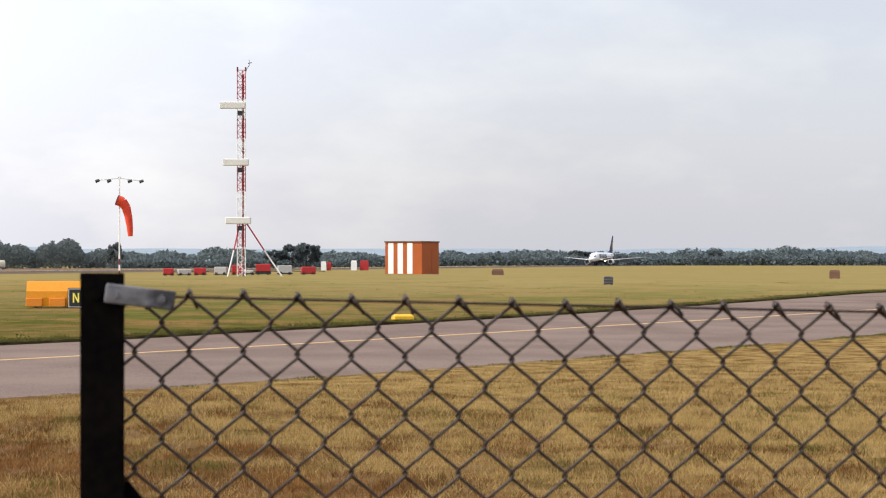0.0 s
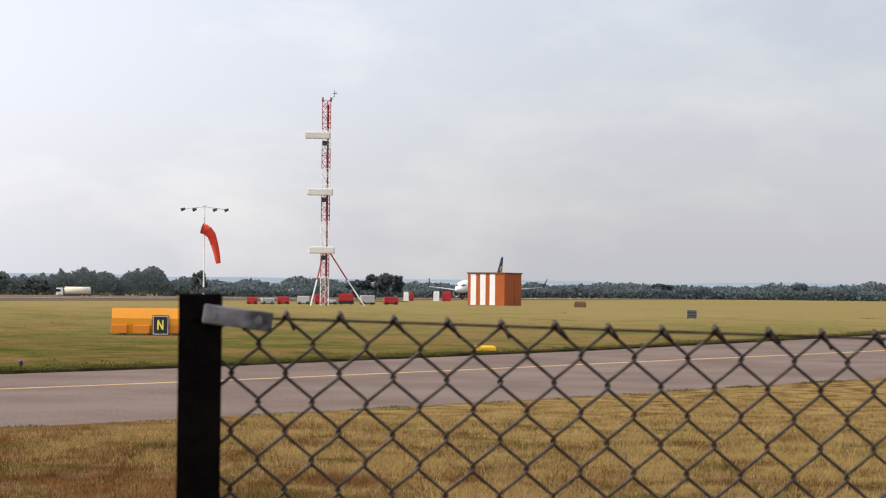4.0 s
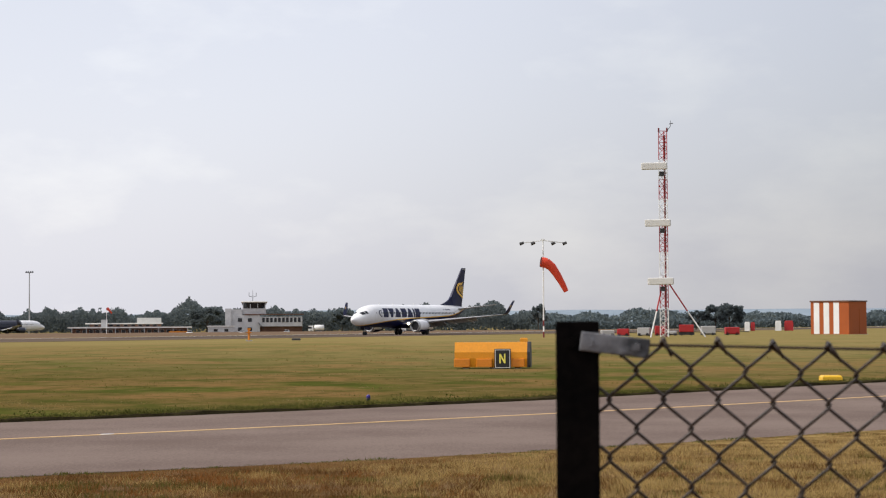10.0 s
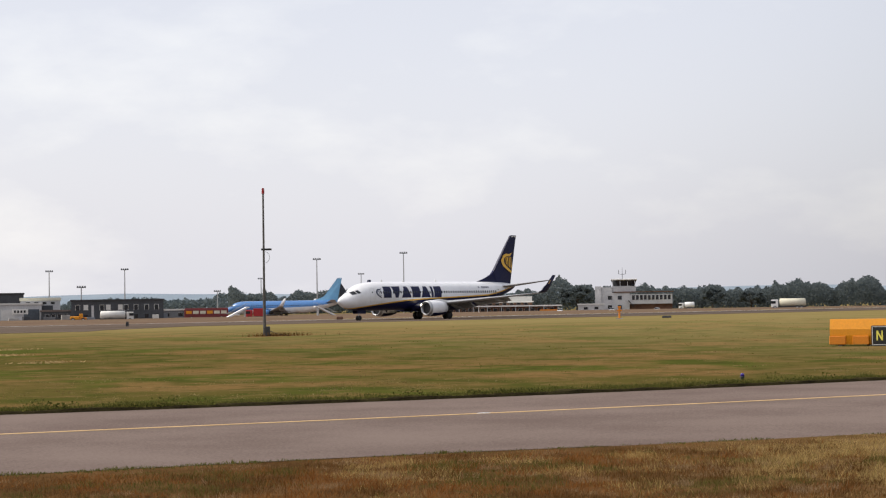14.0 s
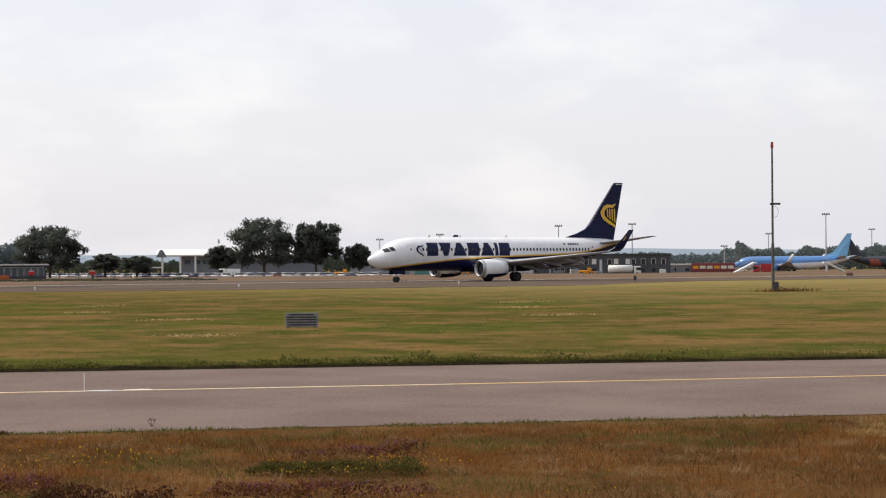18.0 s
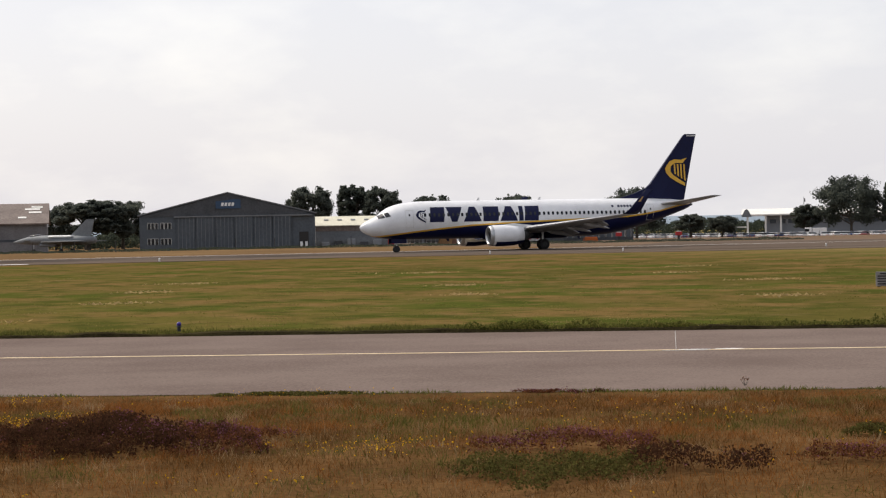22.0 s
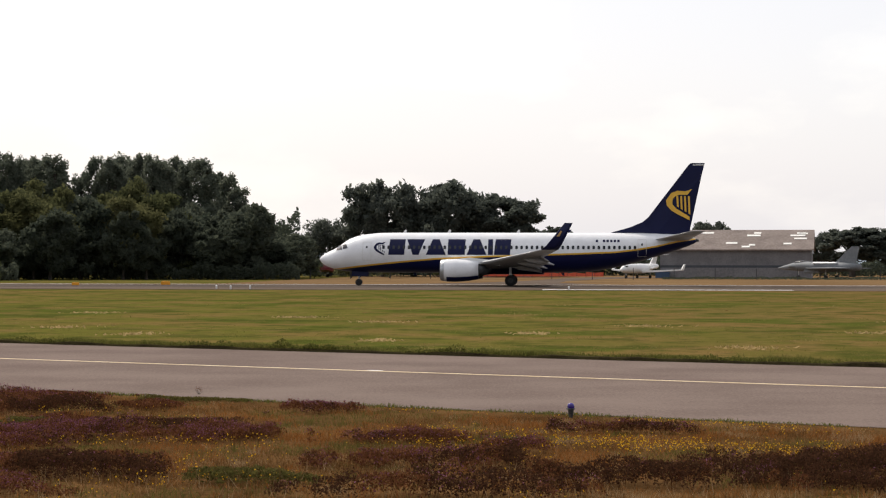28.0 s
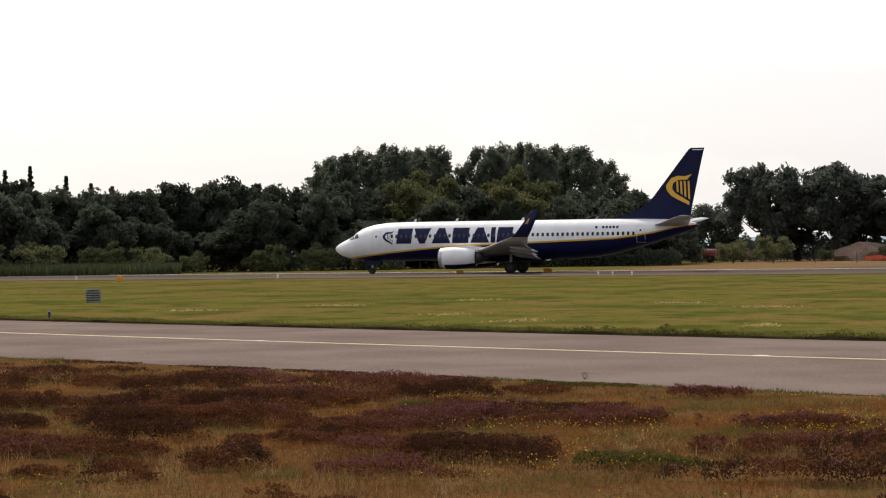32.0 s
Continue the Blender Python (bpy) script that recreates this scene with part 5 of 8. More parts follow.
def hut():
    h = thing("equipment_hut", spot(18.95, 170, -26) @ Matrix.Diagonal((0.95, 0.95, 1, 1)), "orange equipment hut with white vertical stripes", "hut")
    part("wall_shell", boxes((-1.85, 1.85, -0.2, 3.4, -0.3, 2.72)), M_ORANGE, h)
    part("roof", boxes((-1.92, 1.92, -0.27, 3.47, 2.72, 2.83)), M_BRICK, h)
    part("plinth", boxes((-1.95, 1.95, -0.3, 3.5, -0.4, -0.02)), M_CONCRETE, h)
    for x in (-1.28, -0.32, 0.64):
        part("stripe", boxes((x - 0.27, x + 0.27, -0.215, -0.2, 0.02, 2.66)), M_STRIPE, h, "white painted stripe")
    part("door", boxes((1.85, 1.875, 1.9, 2.9, 0.0, 2.1)), M_ORANGE, h)


hut()


def lattice_mast():
    m = thing("antenna_mast", spot(23.66, 150, -6), "red and white lattice mast with three grey antenna panels", "mast")
    H, r = 15.6, 0.36
    legs = [(r * math.cos(a), r * math.sin(a)) for a in (radians(90), radians(210), radians(330))]
    bands = [(0, 2.2, M_STRIPE), (2.2, 4.4, M_RED), (4.4, 6.4, M_STRIPE), (6.4, 8.6, M_RED), (8.6, 10.4, M_STRIPE), (10.4, 11.9, M_RED), (11.9, 13.4, M_STRIPE), (13.4, H, M_RED)]
    for z0, z1, mat in bands:
        bm = bmesh.new()
        for x, y in legs:
            part("leg", rod(bmesh.new(), (x, y, z0 - (0.5 if z0 == 0 else 0)), (x, y, z1), 0.032, 0.032, 6), mat, m)
        n = max(2, round((z1 - z0) / 0.45))
        for j in range(n):
            a, b = z0 + (z1 - z0) * j / n, z0 + (z1 - z0) * (j + 1) / n
            for i in range(3):
                p, q = legs[i], legs[(i + 1) % 3]
                if j % 2:
                    p, q = q, p
                rod(bm, (*p, a), (*q, b), 0.021, 0.021, 5)
                rod(bm, (*p, b), (*q, b), 0.013, 0.013, 5)
        tagged(part("lattice", bm, mat, m), kind="stuff")
    bm = bmesh.new()
    rod(bm, (0.1, 0.1, 0), (0.1, 0.1, H - 0.3), 0.075, 0.075, 6)
    part("cable_duct", bm, M_MAROON, m)
    for z, dx in ((12.9, -0.62), (8.6, -0.38), (4.2, -0.2)):
        p = part("antenna_panel", boxes((dx - 0.97, dx + 0.97, -0.75, -0.45, z - 0.26, z + 0.26), bevel=0.05), M_GREYPANEL, m, "long pale grey antenna panel")
        bm = bmesh.new()
        rod(bm, (-0.2, -0.5, z), (-0.2, 0.1, z), 0.04, 0.04, 6)
        rod(bm, (0.2, -0.5, z), (0.2, 0.1, z), 0.04, 0.04, 6)
        part("panel_bracket", bm, M_STEEL, p)
        part("junction_box", boxes((-0.25, 0.1, -0.42, -0.2, z - 0.75, z - 0.4)), M_DARKMETAL, m)
    for x, y, a in ((-0.95, -1.2, M_RED), (3.1, 0.2, M_RED)):
        bm = bmesh.new()
        rod(bm, (x * 0.12, y * 0.12, 4.0), (x * 0.55, y * 0.55, 1.95), 0.055, 0.055, 8)
        b = part("brace", bm, a, m)
        bm = bmesh.new()
        rod(bm, (x * 0.55, y * 0.55, 1.95), (x, y, -0.1), 0.055, 0.055, 8)
        part("brace_foot", bm, M_STRIPE, b)
    bm = bmesh.new()
    rod(bm, (0.36, -0.2, H), (0.6, -0.2, H + 0.35), 0.02, 0.02, 6)
    rod(bm, (0.6, -0.2, H + 0.35), (0.6, -0.2, H + 0.75), 0.02, 0.02, 6)
    rod(bm, (0.5, -0.2, H + 0.5), (0.8, -0.2, H + 0.55), 0.03, 0.03, 6)
    part("wind_gauge", bm, M_DARKMETAL, m)
    for x in (-0.3, 0.32):
        bm = bmesh.new()
        rod(bm, (x, -0.18, H - 0.1), (x, -0.18, H + 0.22), 0.07, 0.06, 8)
        part("warning_lamp", bm, M_MAROON, m)


lattice_mast()


def cart(angle, far, w, h, mat, lift, label, group="carts round the mast"):
    c = thing("cart", spot(angle, far, 8 * math.sin(angle * 9)), label, "cart", group)
    part("box", boxes((-w / 2, w / 2, -0.5, 0.5, lift, lift + h), bevel=0.04), mat, c)
    part("chassis", boxes((-w / 2 - 0.05, w / 2 + 0.05, -0.4, 0.4, 0.04, lift)), M_DARKMETAL, c)
    for x in (-w * 0.33, w * 0.33):
        for y in (-0.45, 0.45):
            bm = bmesh.new()
            rod(bm, (x, y - 0.05, 0.12), (x, y + 0.05, 0.12), 0.13, 0.13, 12)
            part("wheel", bm, M_TYRE, c)
    bm = bmesh.new()
    rod(bm, (w / 2, 0, 0.3), (w / 2 + 0.8, 0, 0.25), 0.03, 0.03, 6)
    part("tow_bar", bm, M_DARKMETAL, c)


for a, w, h, mat, lift, lab in ((24.85, 0.95, 0.62, M_RED, 0.3, "red covered cart on the grass"), (23.77, 1.0, 0.85, M_RED, 0.3, "red covered cart on the grass"), (23.04, 1.2, 0.7, M_RED, 0.5, "red covered cart on the grass"), (21.74, 1.15, 0.64, M_RED, 0.3, "red covered cart on the grass"), (25.75, 0.8, 0.6, M_RED, 0.3, "red covered cart on the grass"), (25.31, 1.05, 0.5, M_CARTGREY, 0.3, "light grey covered cart on the grass"), (24.25, 1.0, 0.7, M_CARTGREY, 0.3, "light grey covered cart on the grass"), (22.42, 1.15, 0.72, M_CARTGREY, 0.35, "light grey covered cart on the grass"), (23.45, 0.8, 0.3, M_CARTGREY, 0.35, "light grey covered cart on the grass")):
    cart(a, 163, w, h * 0.86, mat, lift - 0.22, lab)


M_BOARD = surface("weathered_grey_board", (0.13, 0.125, 0.125), (0.30, 0.29, 0.29), 5, 0.7, 0, 0, 40)


def board(angle, far, w, h, turn, label):
    """A notice board on two legs, its writing as plain bars."""
    b = thing("notice_board", spot(angle, far, turn), label, "sign", "notice boards")
    p = part("panel", boxes((-w / 2, w / 2, -0.03, 0.03, 0.02, 0.02 + h), bevel=0.008), M_BOARD, b)
    for k in range(5):
        z = 0.02 + h * (0.88 - 0.18 * k)
        part("text_bar", boxes((-w * (0.38 if k == 0 else 0.45), w * (0.38 if k == 0 else 0.45), -0.036, -0.03, z - h * 0.045, z + h * 0.045)), M_BLACK, p)
    for x in (-w * 0.4, w * 0.4):
        part("leg", boxes((x - 0.04, x + 0.04, 0.03, 0.10, -0.1, h)), M_DARKMETAL, b)


board(59.57, 67.5, 1.12, 0.48, 3, "grey notice board with dark unreadable lines in the grass")
board(115.45, 94, 0.78, 0.62, -30, "grey notice board with dark unreadable lines in the grass")
board(13.04, 120, 0.62, 0.5, 20, "grey back of a notice board in the grass")


def edge_lamp(x, y, big, mat):
    l = thing("taxiway_lamp", pose(x, y, ground_z(x, y)), "blue taxiway edge lamp on a short stem", "lamp", "taxiway edge lamps")
    bm = bmesh.new()
    rod(bm, (0, 0, -0.05), (0, 0, 0.22 * big), 0.018, 0.045, 10)
    part("stem", bm, M_DARKMETAL, l, "dark tapered stem")
    bm = bmesh.new()
    rod(bm, (0, 0, 0.22 * big), (0, 0, 0.245 * big), 0.072, 0.066, 14)
    part("collar", bm, M_DARKMETAL, l)
    bm = bmesh.new()
    bmesh.ops.create_uvsphere(bm, u_segments=12, v_segments=8, radius=0.052, matrix=Matrix.Translation((0, 0, 0.285 * big)))
    part("lens", bm, mat, l, "blue glass lens", shade=True)


for x, y, b in ((42.8, 26.99, 0.75), (7.5, 42.6, 0.8), (-0.32, 28.0, 0.6), (-31.3, 62.3, 0.8)):
    edge_lamp(x, y, b, M_BLUELAMP)


M_POLEGREY = surface("weathered_dark_pole", (0.05, 0.045, 0.04), (0.12, 0.11, 0.10), 3, 0.7)


def stripe_pole():
    """Tall thin pole with a red lamp, an arm and a hanging cable."""
    p = thing("lamp_pole", spot(45.97, 118) @ Matrix.Diagonal((0.945, 0.945, 0.945, 1)), "tall slim grey pole with a red warning lamp", "pole")
    bm = bmesh.new()
    rod(bm, (0, 0, -0.2), (0, 0, 3.0), 0.10, 0.10, 10)
    rod(bm, (0, 0, 3.0), (0, 0, 9.0), 0.075, 0.06, 10)
    part("shaft", bm, M_POLEGREY, p)
    bm = bmesh.new()
    rod(bm, (0, 0, 9.0), (0, 0, 9.35), 0.10, 0.08, 10)
    part("lamp", bm, M_REDLAMP, p, "red warning lamp")
    part("arm", boxes((-0.16, 0.50, -0.06, 0.06, 5.42, 5.54)), M_BLACK, p)
    part("cabinet", boxes((0.05, 0.35, -0.15, 0.2, 0.0, 0.62), bevel=0.02), M_DARKMETAL, p)
    bm = bmesh.new()
    c = [Vector((0.06 + 0.30 * math.sin(t), 0, 4.98 + 0.36 * math.cos(t))) for t in np.linspace(0.1, 3.0, 12)]
    for a, b in zip(c, c[1:]):
        rod(bm, a, b, 0.012, 0.012, 5)
    part("cable", bm, M_DARKMETAL, p)
    bm = bmesh.new()
    c = [Vector((0.3 + 1.6 * t, -0.1, 0.35 * (1 - t) ** 2)) for t in np.linspace(0, 1, 8)]
    for a, b in zip(c, c[1:]):
        rod(bm, a, b, 0.02, 0.02, 5)
    part("ground_cable", bm, M_DARKMETAL, p)
    bv, bf = blades(rng, rng.normal(0.9, 0.9, 500), rng.normal(0, 0.4, 500), np.zeros(500), rng.uniform(0.1, 0.35, 500), rng.uniform(0.02, 0.05, 500), 0.8)
    tagged(quick("tuft", bv, bf, M_DRY, "tawny grass left unmown at the foot", parent=p), kind="stuff")


stripe_pole()


def field_post(angle, far, h, mat, label):
    p = thing("marker_post", spot(angle, far), label, "post", "marker posts")
    bm = bmesh.new()
    rod(bm, (0, 0, -0.1), (0, 0, h), 0.09, 0.09, 8)
    part("post", bm, mat, p)
    part("head", boxes((-0.22, 0.22, -0.15, 0.15, h * 0.72, h * 0.84), (-0.15, 0.15, -0.12, 0.12, h, h + 0.18), (-0.03, 0.03, -0.03, 0.03, h * 0.8, h + 0.05)), mat, p)
    part("base", boxes((-0.3, 0.3, -0.3, 0.3, -0.1, 0.08)), M_CONCRETE, p)


field_post(35.69, 180, 1.0, M_AMBER_DARK, "amber marker post in the grass")


def red_marker(angle, far, w, h):
    p = thing("signal_post", spot(angle, far), "red signal box on a dark post by the runway", "post", "red signal posts")
    part("post", boxes((-0.22, 0.22, -0.2, 0.2, -0.2, h * 0.62)), M_DARKMETAL, p)
    b = part("box", boxes((-w / 2, w / 2, -0.35, 0.35, h * 0.58, h), bevel=0.05), M_RED, p)
    part("cap", boxes((-w / 2 + 0.15, w / 2 - 0.15, -0.3, 0.3, h, h + 0.12)), M_GREYPANEL, b)
    part("foot", boxes((-0.5, 0.5, -0.4, 0.4, -0.2, 0.12)), M_CONCRETE, p)


red_marker(67.27, 345, 1.1, 1.55)
red_marker(65.55, 362, 1.2, 1.6)
for a, d, w, h, mat, lab in ((34.33, 215, 1.0, 0.3, M_DARKMETAL, "low dark concrete cover in the grass"), (21.30, 420, 1.1, 2.0, M_STRIPE, "white barrel-shaped runway marker box"), (21.14, 421, 0.9, 1.9, M_RED, "red runway edge marker box"), (20.12, 425, 1.9, 2.2, M_RED, "red runway edge marker box"), (20.42, 424, 1.3, 2.2, M_STRIPE, "white runway edge marker box"), (16.24, 220, 1.35, 0.95, M_BRICK, "brown cabinet on the field"), (6.59, 210, 1.1, 0.95, M_BRICK, "brown cabinet on the field"), (43.8, 300, 1.0, 0.5, M_BRICK, "brown marker beside the runway"), (49.9, 236, 0.35, 0.6, M_DARKMETAL, "small dark post at the taxiway edge")):
    marker_box(a, d, w, h, min(w, 0.7), mat, lab)
# white runway edge lights
for k, x in enumerate((-82, -62, -31.2, -33, -29.5, -2, 28, 58, 71, 92, 118)):
    l = thing("runway_lamp", pose(x, 168.6 if k != 3 else 171.5, 0.02), "small white runway edge lamp", "lamp", "runway edge lamps")
    bm = bmesh.new()
    rod(bm, (0, 0, 0), (0, 0, 0.2), 0.08, 0.06, 8)
    part("stem", bm, M_GREYPANEL, l)
    bm = bmesh.new()
    bmesh.ops.create_uvsphere(bm, u_segments=8, v_segments=6, radius=0.085, matrix=Matrix.Translation((0, 0, 0.24)))
    part("lens", bm, M_STRIPE, l, shade=True)


# ---- the windsock ----
SOCK = thing("windsock", spot(27.15, 155, 8), "orange-red windsock on a white pole with four lamps", "windsock")
bm = bmesh.new()
rod(bm, (0, 0, 1.7), (0, 0, 7.75), 0.055, 0.045, 8)
part("pole", bm, M_STRIPE, SOCK)
for k in range(4):
    bm = bmesh.new()
    rod(bm, (0, 0, -0.2 if k == 0 else 0.45 * k), (0, 0, 0.45 * (k + 1)), 0.065, 0.065, 8)
    part("pole_band", bm, M_MAROON if k % 2 == 0 else M_STRIPE, SOCK)
bm = bmesh.new()
for a, b in (((-1.75, 7.42), (0, 7.62)), ((0, 7.62), (1.75, 7.42)), ((-0.12, 7.72), (0, 7.62)), ((0.12, 7.72), (0, 7.62))):
    rod(bm, (a[0], 0, a[1]), (b[0], 0, b[1]), 0.028, 0.028, 6)
part("crossarm", bm, M_GREYPANEL, SOCK)
for x in (-1.7, -0.8, 0.8, 1.7):
    bm = bmesh.new()
    rod(bm, (x - 0.16, -0.05, 7.33), (x + 0.16, -0.1, 7.45), 0.13, 0.10, 10)
    part("lamp", bm, M_DARKMETAL, SOCK, "dark floodlamp")
SOCK_PIECES = []
radius = [0.40, 0.385, 0.345, 0.30, 0.25, 0.20]
SOCK_STEPS = (0.42, 0.52, 0.74, 0.74)
bm = bmesh.new()
ring = [(0.40 * math.cos(t), 0.40 * math.sin(t)) for t in np.linspace(0, 2 * math.pi, 17)]
for (a, b), (c, d) in zip(ring, ring[1:]):
    rod(bm, (a, b, 0), (c, d, 0), 0.02, 0.02, 5)
for k in range(5):
    b2 = bmesh.new()
    loft(b2, [[(r * math.cos(t), r * math.sin(t), -z) for t in np.linspace(0, 2 * math.pi, 16, endpoint=False)] for z, r in ((0.0, radius[k]), (0.28, (radius[k] + radius[k + 1]) / 2 + 0.01), ((0.50, 0.60, 0.80, 0.80, 0.80)[k], radius[k + 1] - 0.01))], cap=False)
    SOCK_PIECES.append(part("sock_piece", b2, M_SOCK, SOCK, "orange-red cloth of the windsock", shade=True))
part("hoop", bm, M_DARKMETAL, SOCK_PIECES[0])


# ---- buildings beyond the runway ----
def row_of(parent, name, mat, x0, x1, n, w, z0, z1, y, depth=0.06, sill=False):
    """A row of windows, each its own piece, set in front of the wall at y."""
    for k in range(n):
        x = x0 + (x1 - x0) * (k + 0.5) / n
        p = part(name, boxes((x - w / 2, x + w / 2, y - depth, y + 0.02, z0, z1)), mat, parent)
        f = 0.05
        part("frame", boxes((x - w / 2 - f, x - w / 2, y - depth - 0.03, y, z0, z1), (x + w / 2, x + w / 2 + f, y - depth - 0.03, y, z0, z1), (x - w / 2 - f, x + w / 2 + f, y - depth - 0.03, y, z1, z1 + f)), M_GREYPANEL, p)
        if sill:
            part("sill", boxes((x - w / 2 - 0.06, x + w / 2 + 0.06, y - depth - 0.06, y, z0 - 0.1, z0)), M_STRIPE, p)


def ribs(parent, mat, x0, x1, step, y, z0, z1, name="cladding_rib"):
    """Raised seams of a clad wall, joined."""
    bm = bmesh.new()
    x = x0
    while x <= x1:
        box(bm, x - 0.04, x + 0.04, y - 0.06, y, z0, z1)
        x += step
    return part(name, bm, mat, parent)


def gable_roof(x0, x1, y0, y1, z0, zr, over=0.3, thick=0.18):
    """Two roof slopes whose gable faces the viewer."""
    bm = bmesh.new()
    xm = (x0 + x1) / 2
    out = [(x0 - over, z0), (xm, zr), (x1 + over, z0), (x1 + over, z0 + thick), (xm, zr + thick), (x0 - over, z0 + thick)]
    return slab(bm, out, y0 - over, y1 + over)


def big_hangar():
    h = thing("hangar", spot(78.6, 320, 1), "grey gabled hangar with tall sliding doors and a blue sign", "hangar")
    w, d, e, a = 14.1, 30.0, 5.5, 9.05
    bm = slab(bmesh.new(), [(-w, -0.3), (w, -0.3), (w, e), (0, a), (-w, e)], 0, d)
    part("wall_shell", bm, M_TEALWALL, h)
    part("roof", gable_roof(-w, w, 0, d, e, a), M_GREYWALL, h)
    part("fascia", slab(bmesh.new(), [(-w, e - 0.1), (-8.3, e - 0.1), (10.4, e - 0.1), (w, e - 0.1), (0, a - 0.05)], -0.12, 0), M_DARKWALL, h)
    for k, x in enumerate(np.linspace(-8.2, 10.3, 7)[:-1]):
        p = part("sliding_door", boxes((x, x + 3.0, -0.3 - 0.12 * (k % 2), -0.14, 0, 5.2)), M_TEALWALL, h)
        ribs(p, M_GREYWALL, x + 0.3, x + 2.9, 0.6, -0.3 - 0.12 * (k % 2), 0.05, 5.15, "door_rib")
    part("door_rail", boxes((-8.6, 13.6, -0.55, -0.1, 5.2, 5.42)), M_GREYWALL, h)
    for z in (0.9, 3.4):
        for x in (-12.0, -9.9):
            row_of(h, "window", M_GLASS, x - 0.9, x + 0.9, 3, 0.42, z, z + 0.95, 0)
    s = part("sign", slab(bmesh.new(), [(-1.9, 6.55), (2.1, 6.55), (2.1, 7.95), (1.3, 8.05), (-1.9, 7.7)], -0.22, -0.12), M_BLUE, h, "blue sign panel with white bars")
    for k in range(4):
        part("sign_bar", slab(bmesh.new(), [(-1.05 + 0.55 * k, 6.95), (-0.95 + 0.55 * k, 7.5), (-0.55 + 0.55 * k, 7.5), (-0.65 + 0.55 * k, 6.95)], -0.26, -0.22), M_STRIPE, s)
    part("side_door", boxes((11.5, 13.0, -0.1, 0.02, 0, 2.6)), M_BLACK, h)
    for x in (11.8, 12.6):
        part("drum", boxes((x - 0.2, x + 0.2, -0.9, -0.5, -0.1, 1.0)), M_STRIPE, h)


big_hangar()


M_SHEDWALL = surface("dull_grey_sheet_wall", (0.125, 0.120, 0.122), (0.195, 0.188, 0.188), 0.5, 0.85)


def brown_shed():
    h = thing("hangar_shed", spot(85.9, 332, -3), "long pale shed with a patched brown sheet roof", "shed")
    w, d, e, r = 12.5, 16.0, 4.7, 8.0
    part("wall_shell", boxes((-w, w, 0, d, -0.3, e)), M_SHEDWALL, h)
    bm = bmesh.new()
    loft(bm, [[(x, -0.5, e - 0.1), (x, d / 2, r), (x, d + 0.5, e - 0.1), (x, d + 0.5, e + 0.1), (x, d / 2, r + 0.2), (x, -0.5, e + 0.1)] for x in (-w - 0.4, w + 0.4)])
    part("roof", bm, M_BROWNROOF, h)
    n = Vector((0, -(r - e), d / 2 + 0.5)).normalized()
    gen = random.Random(5)
    for k in range(14):
        x, t = gen.uniform(-w + 1, w - 1), gen.uniform(0.12, 0.9)
        wd = gen.uniform(0.5, 1.3)
        y, z = -0.5 + t * (d / 2 + 0.5), e + 0.1 + t * (r + 0.2 - e - 0.1)
        bm = box(bmesh.new(), -wd, wd, -0.35, 0.35, 0.0, 0.04, 0, pose(x, y, z + 0.02, math.degrees(math.atan2(r - e + 0.1, d / 2 + 0.5))))
        part("rooflight", bm, M_ROOFWHITE, h, "pale translucent roof sheet")
    ribs(h, M_SHEDWALL, -w + 0.2, w, 0.9, 0, 2.2, e)
    part("dark_band", boxes((-w, w, -0.25, 0.0, 1.75, 2.15)), M_DARKWALL, h)
    part("lean_to", boxes((-w + 0.3, w, -1.2, 0.0, -0.3, 1.75)), M_SHEDWALL, h)
    part("gable_light", boxes((w, w + 0.1, 2, 14, e - 0.5, e + 0.6)), M_RENDER, h)
    part("blue_box", boxes((-w - 0.5, -w + 1.8, -3.2, -1.6, -0.2, 1.1)), M_BLUE, h)


brown_shed()


def long_store():
    """Cream-roofed store with a row of roof lights."""
    h = thing("store_building", spot(75.0, 352, 2), "low store with a cream sheet roof", "shed")
    w = 6.6
    part("wall_shell", boxes((-w, w, 0, 9, -0.3, 3.6)), M_GREYWALL, h)
    bm = bmesh.new()
    loft(bm, [[(x, -0.4, 3.5), (x, 5, 5.1), (x, 9.4, 3.5), (x, 9.4, 3.65), (x, 5, 5.3), (x, -0.4, 3.65)] for x in (-w - 0.3, w + 0.3)])
    part("roof", bm, M_CREAM, h)
    for k in range(4):
        x = -4.6 + 2.4 * k
        part("rooflight", box(bmesh.new(), -0.4, 0.4, -0.35, 0.35, 0, 0.05, 0, pose(x, 2.6, 4.62, 17)), M_GREYWALL, h)
    part("fascia", boxes((-w, w, -0.08, 0, 2.6, 3.5)), M_BROWNROOF, h)
    part("low_wall", boxes((-w, w, -1.5, -1.2, -0.3, 1.5)), M_GREYWALL, h)
    for k in range(5):
        part("stacked_crate", boxes((-5.6 + 2.3 * k, -4.2 + 2.3 * k, -2.6, -1.6, -0.3, 0.7 + 0.25 * (k % 3)), bevel=0.04), M_DARKWALL if k % 2 else M_JETGREY, h)
    part("red_kiosk", boxes((w - 0.4, w + 0.7, -1.6, -0.4, -0.2, 2.4)), M_RED, h)
    part("white_panel", boxes((w + 0.75, w + 1.7, -1.5, -0.5, -0.2, 2.2)), M_RENDER, h)


long_store()


def screen_wall():
    h = thing("screen_wall", spot(72.0, 385), "tall grey panelled screen wall with dark posts", "wall")
    for k in range(6):
        x = -12 + 4 * k
        part("panel", boxes((x, x + 3.85, 0, 0.2, -0.3, 4.9)), M_GREYWALL if k % 2 else M_JETGREY, h)
        part("post", boxes((x - 0.18, x + 0.05, -0.15, 0.25, -0.3, 5.3)), M_DARKMETAL, h)


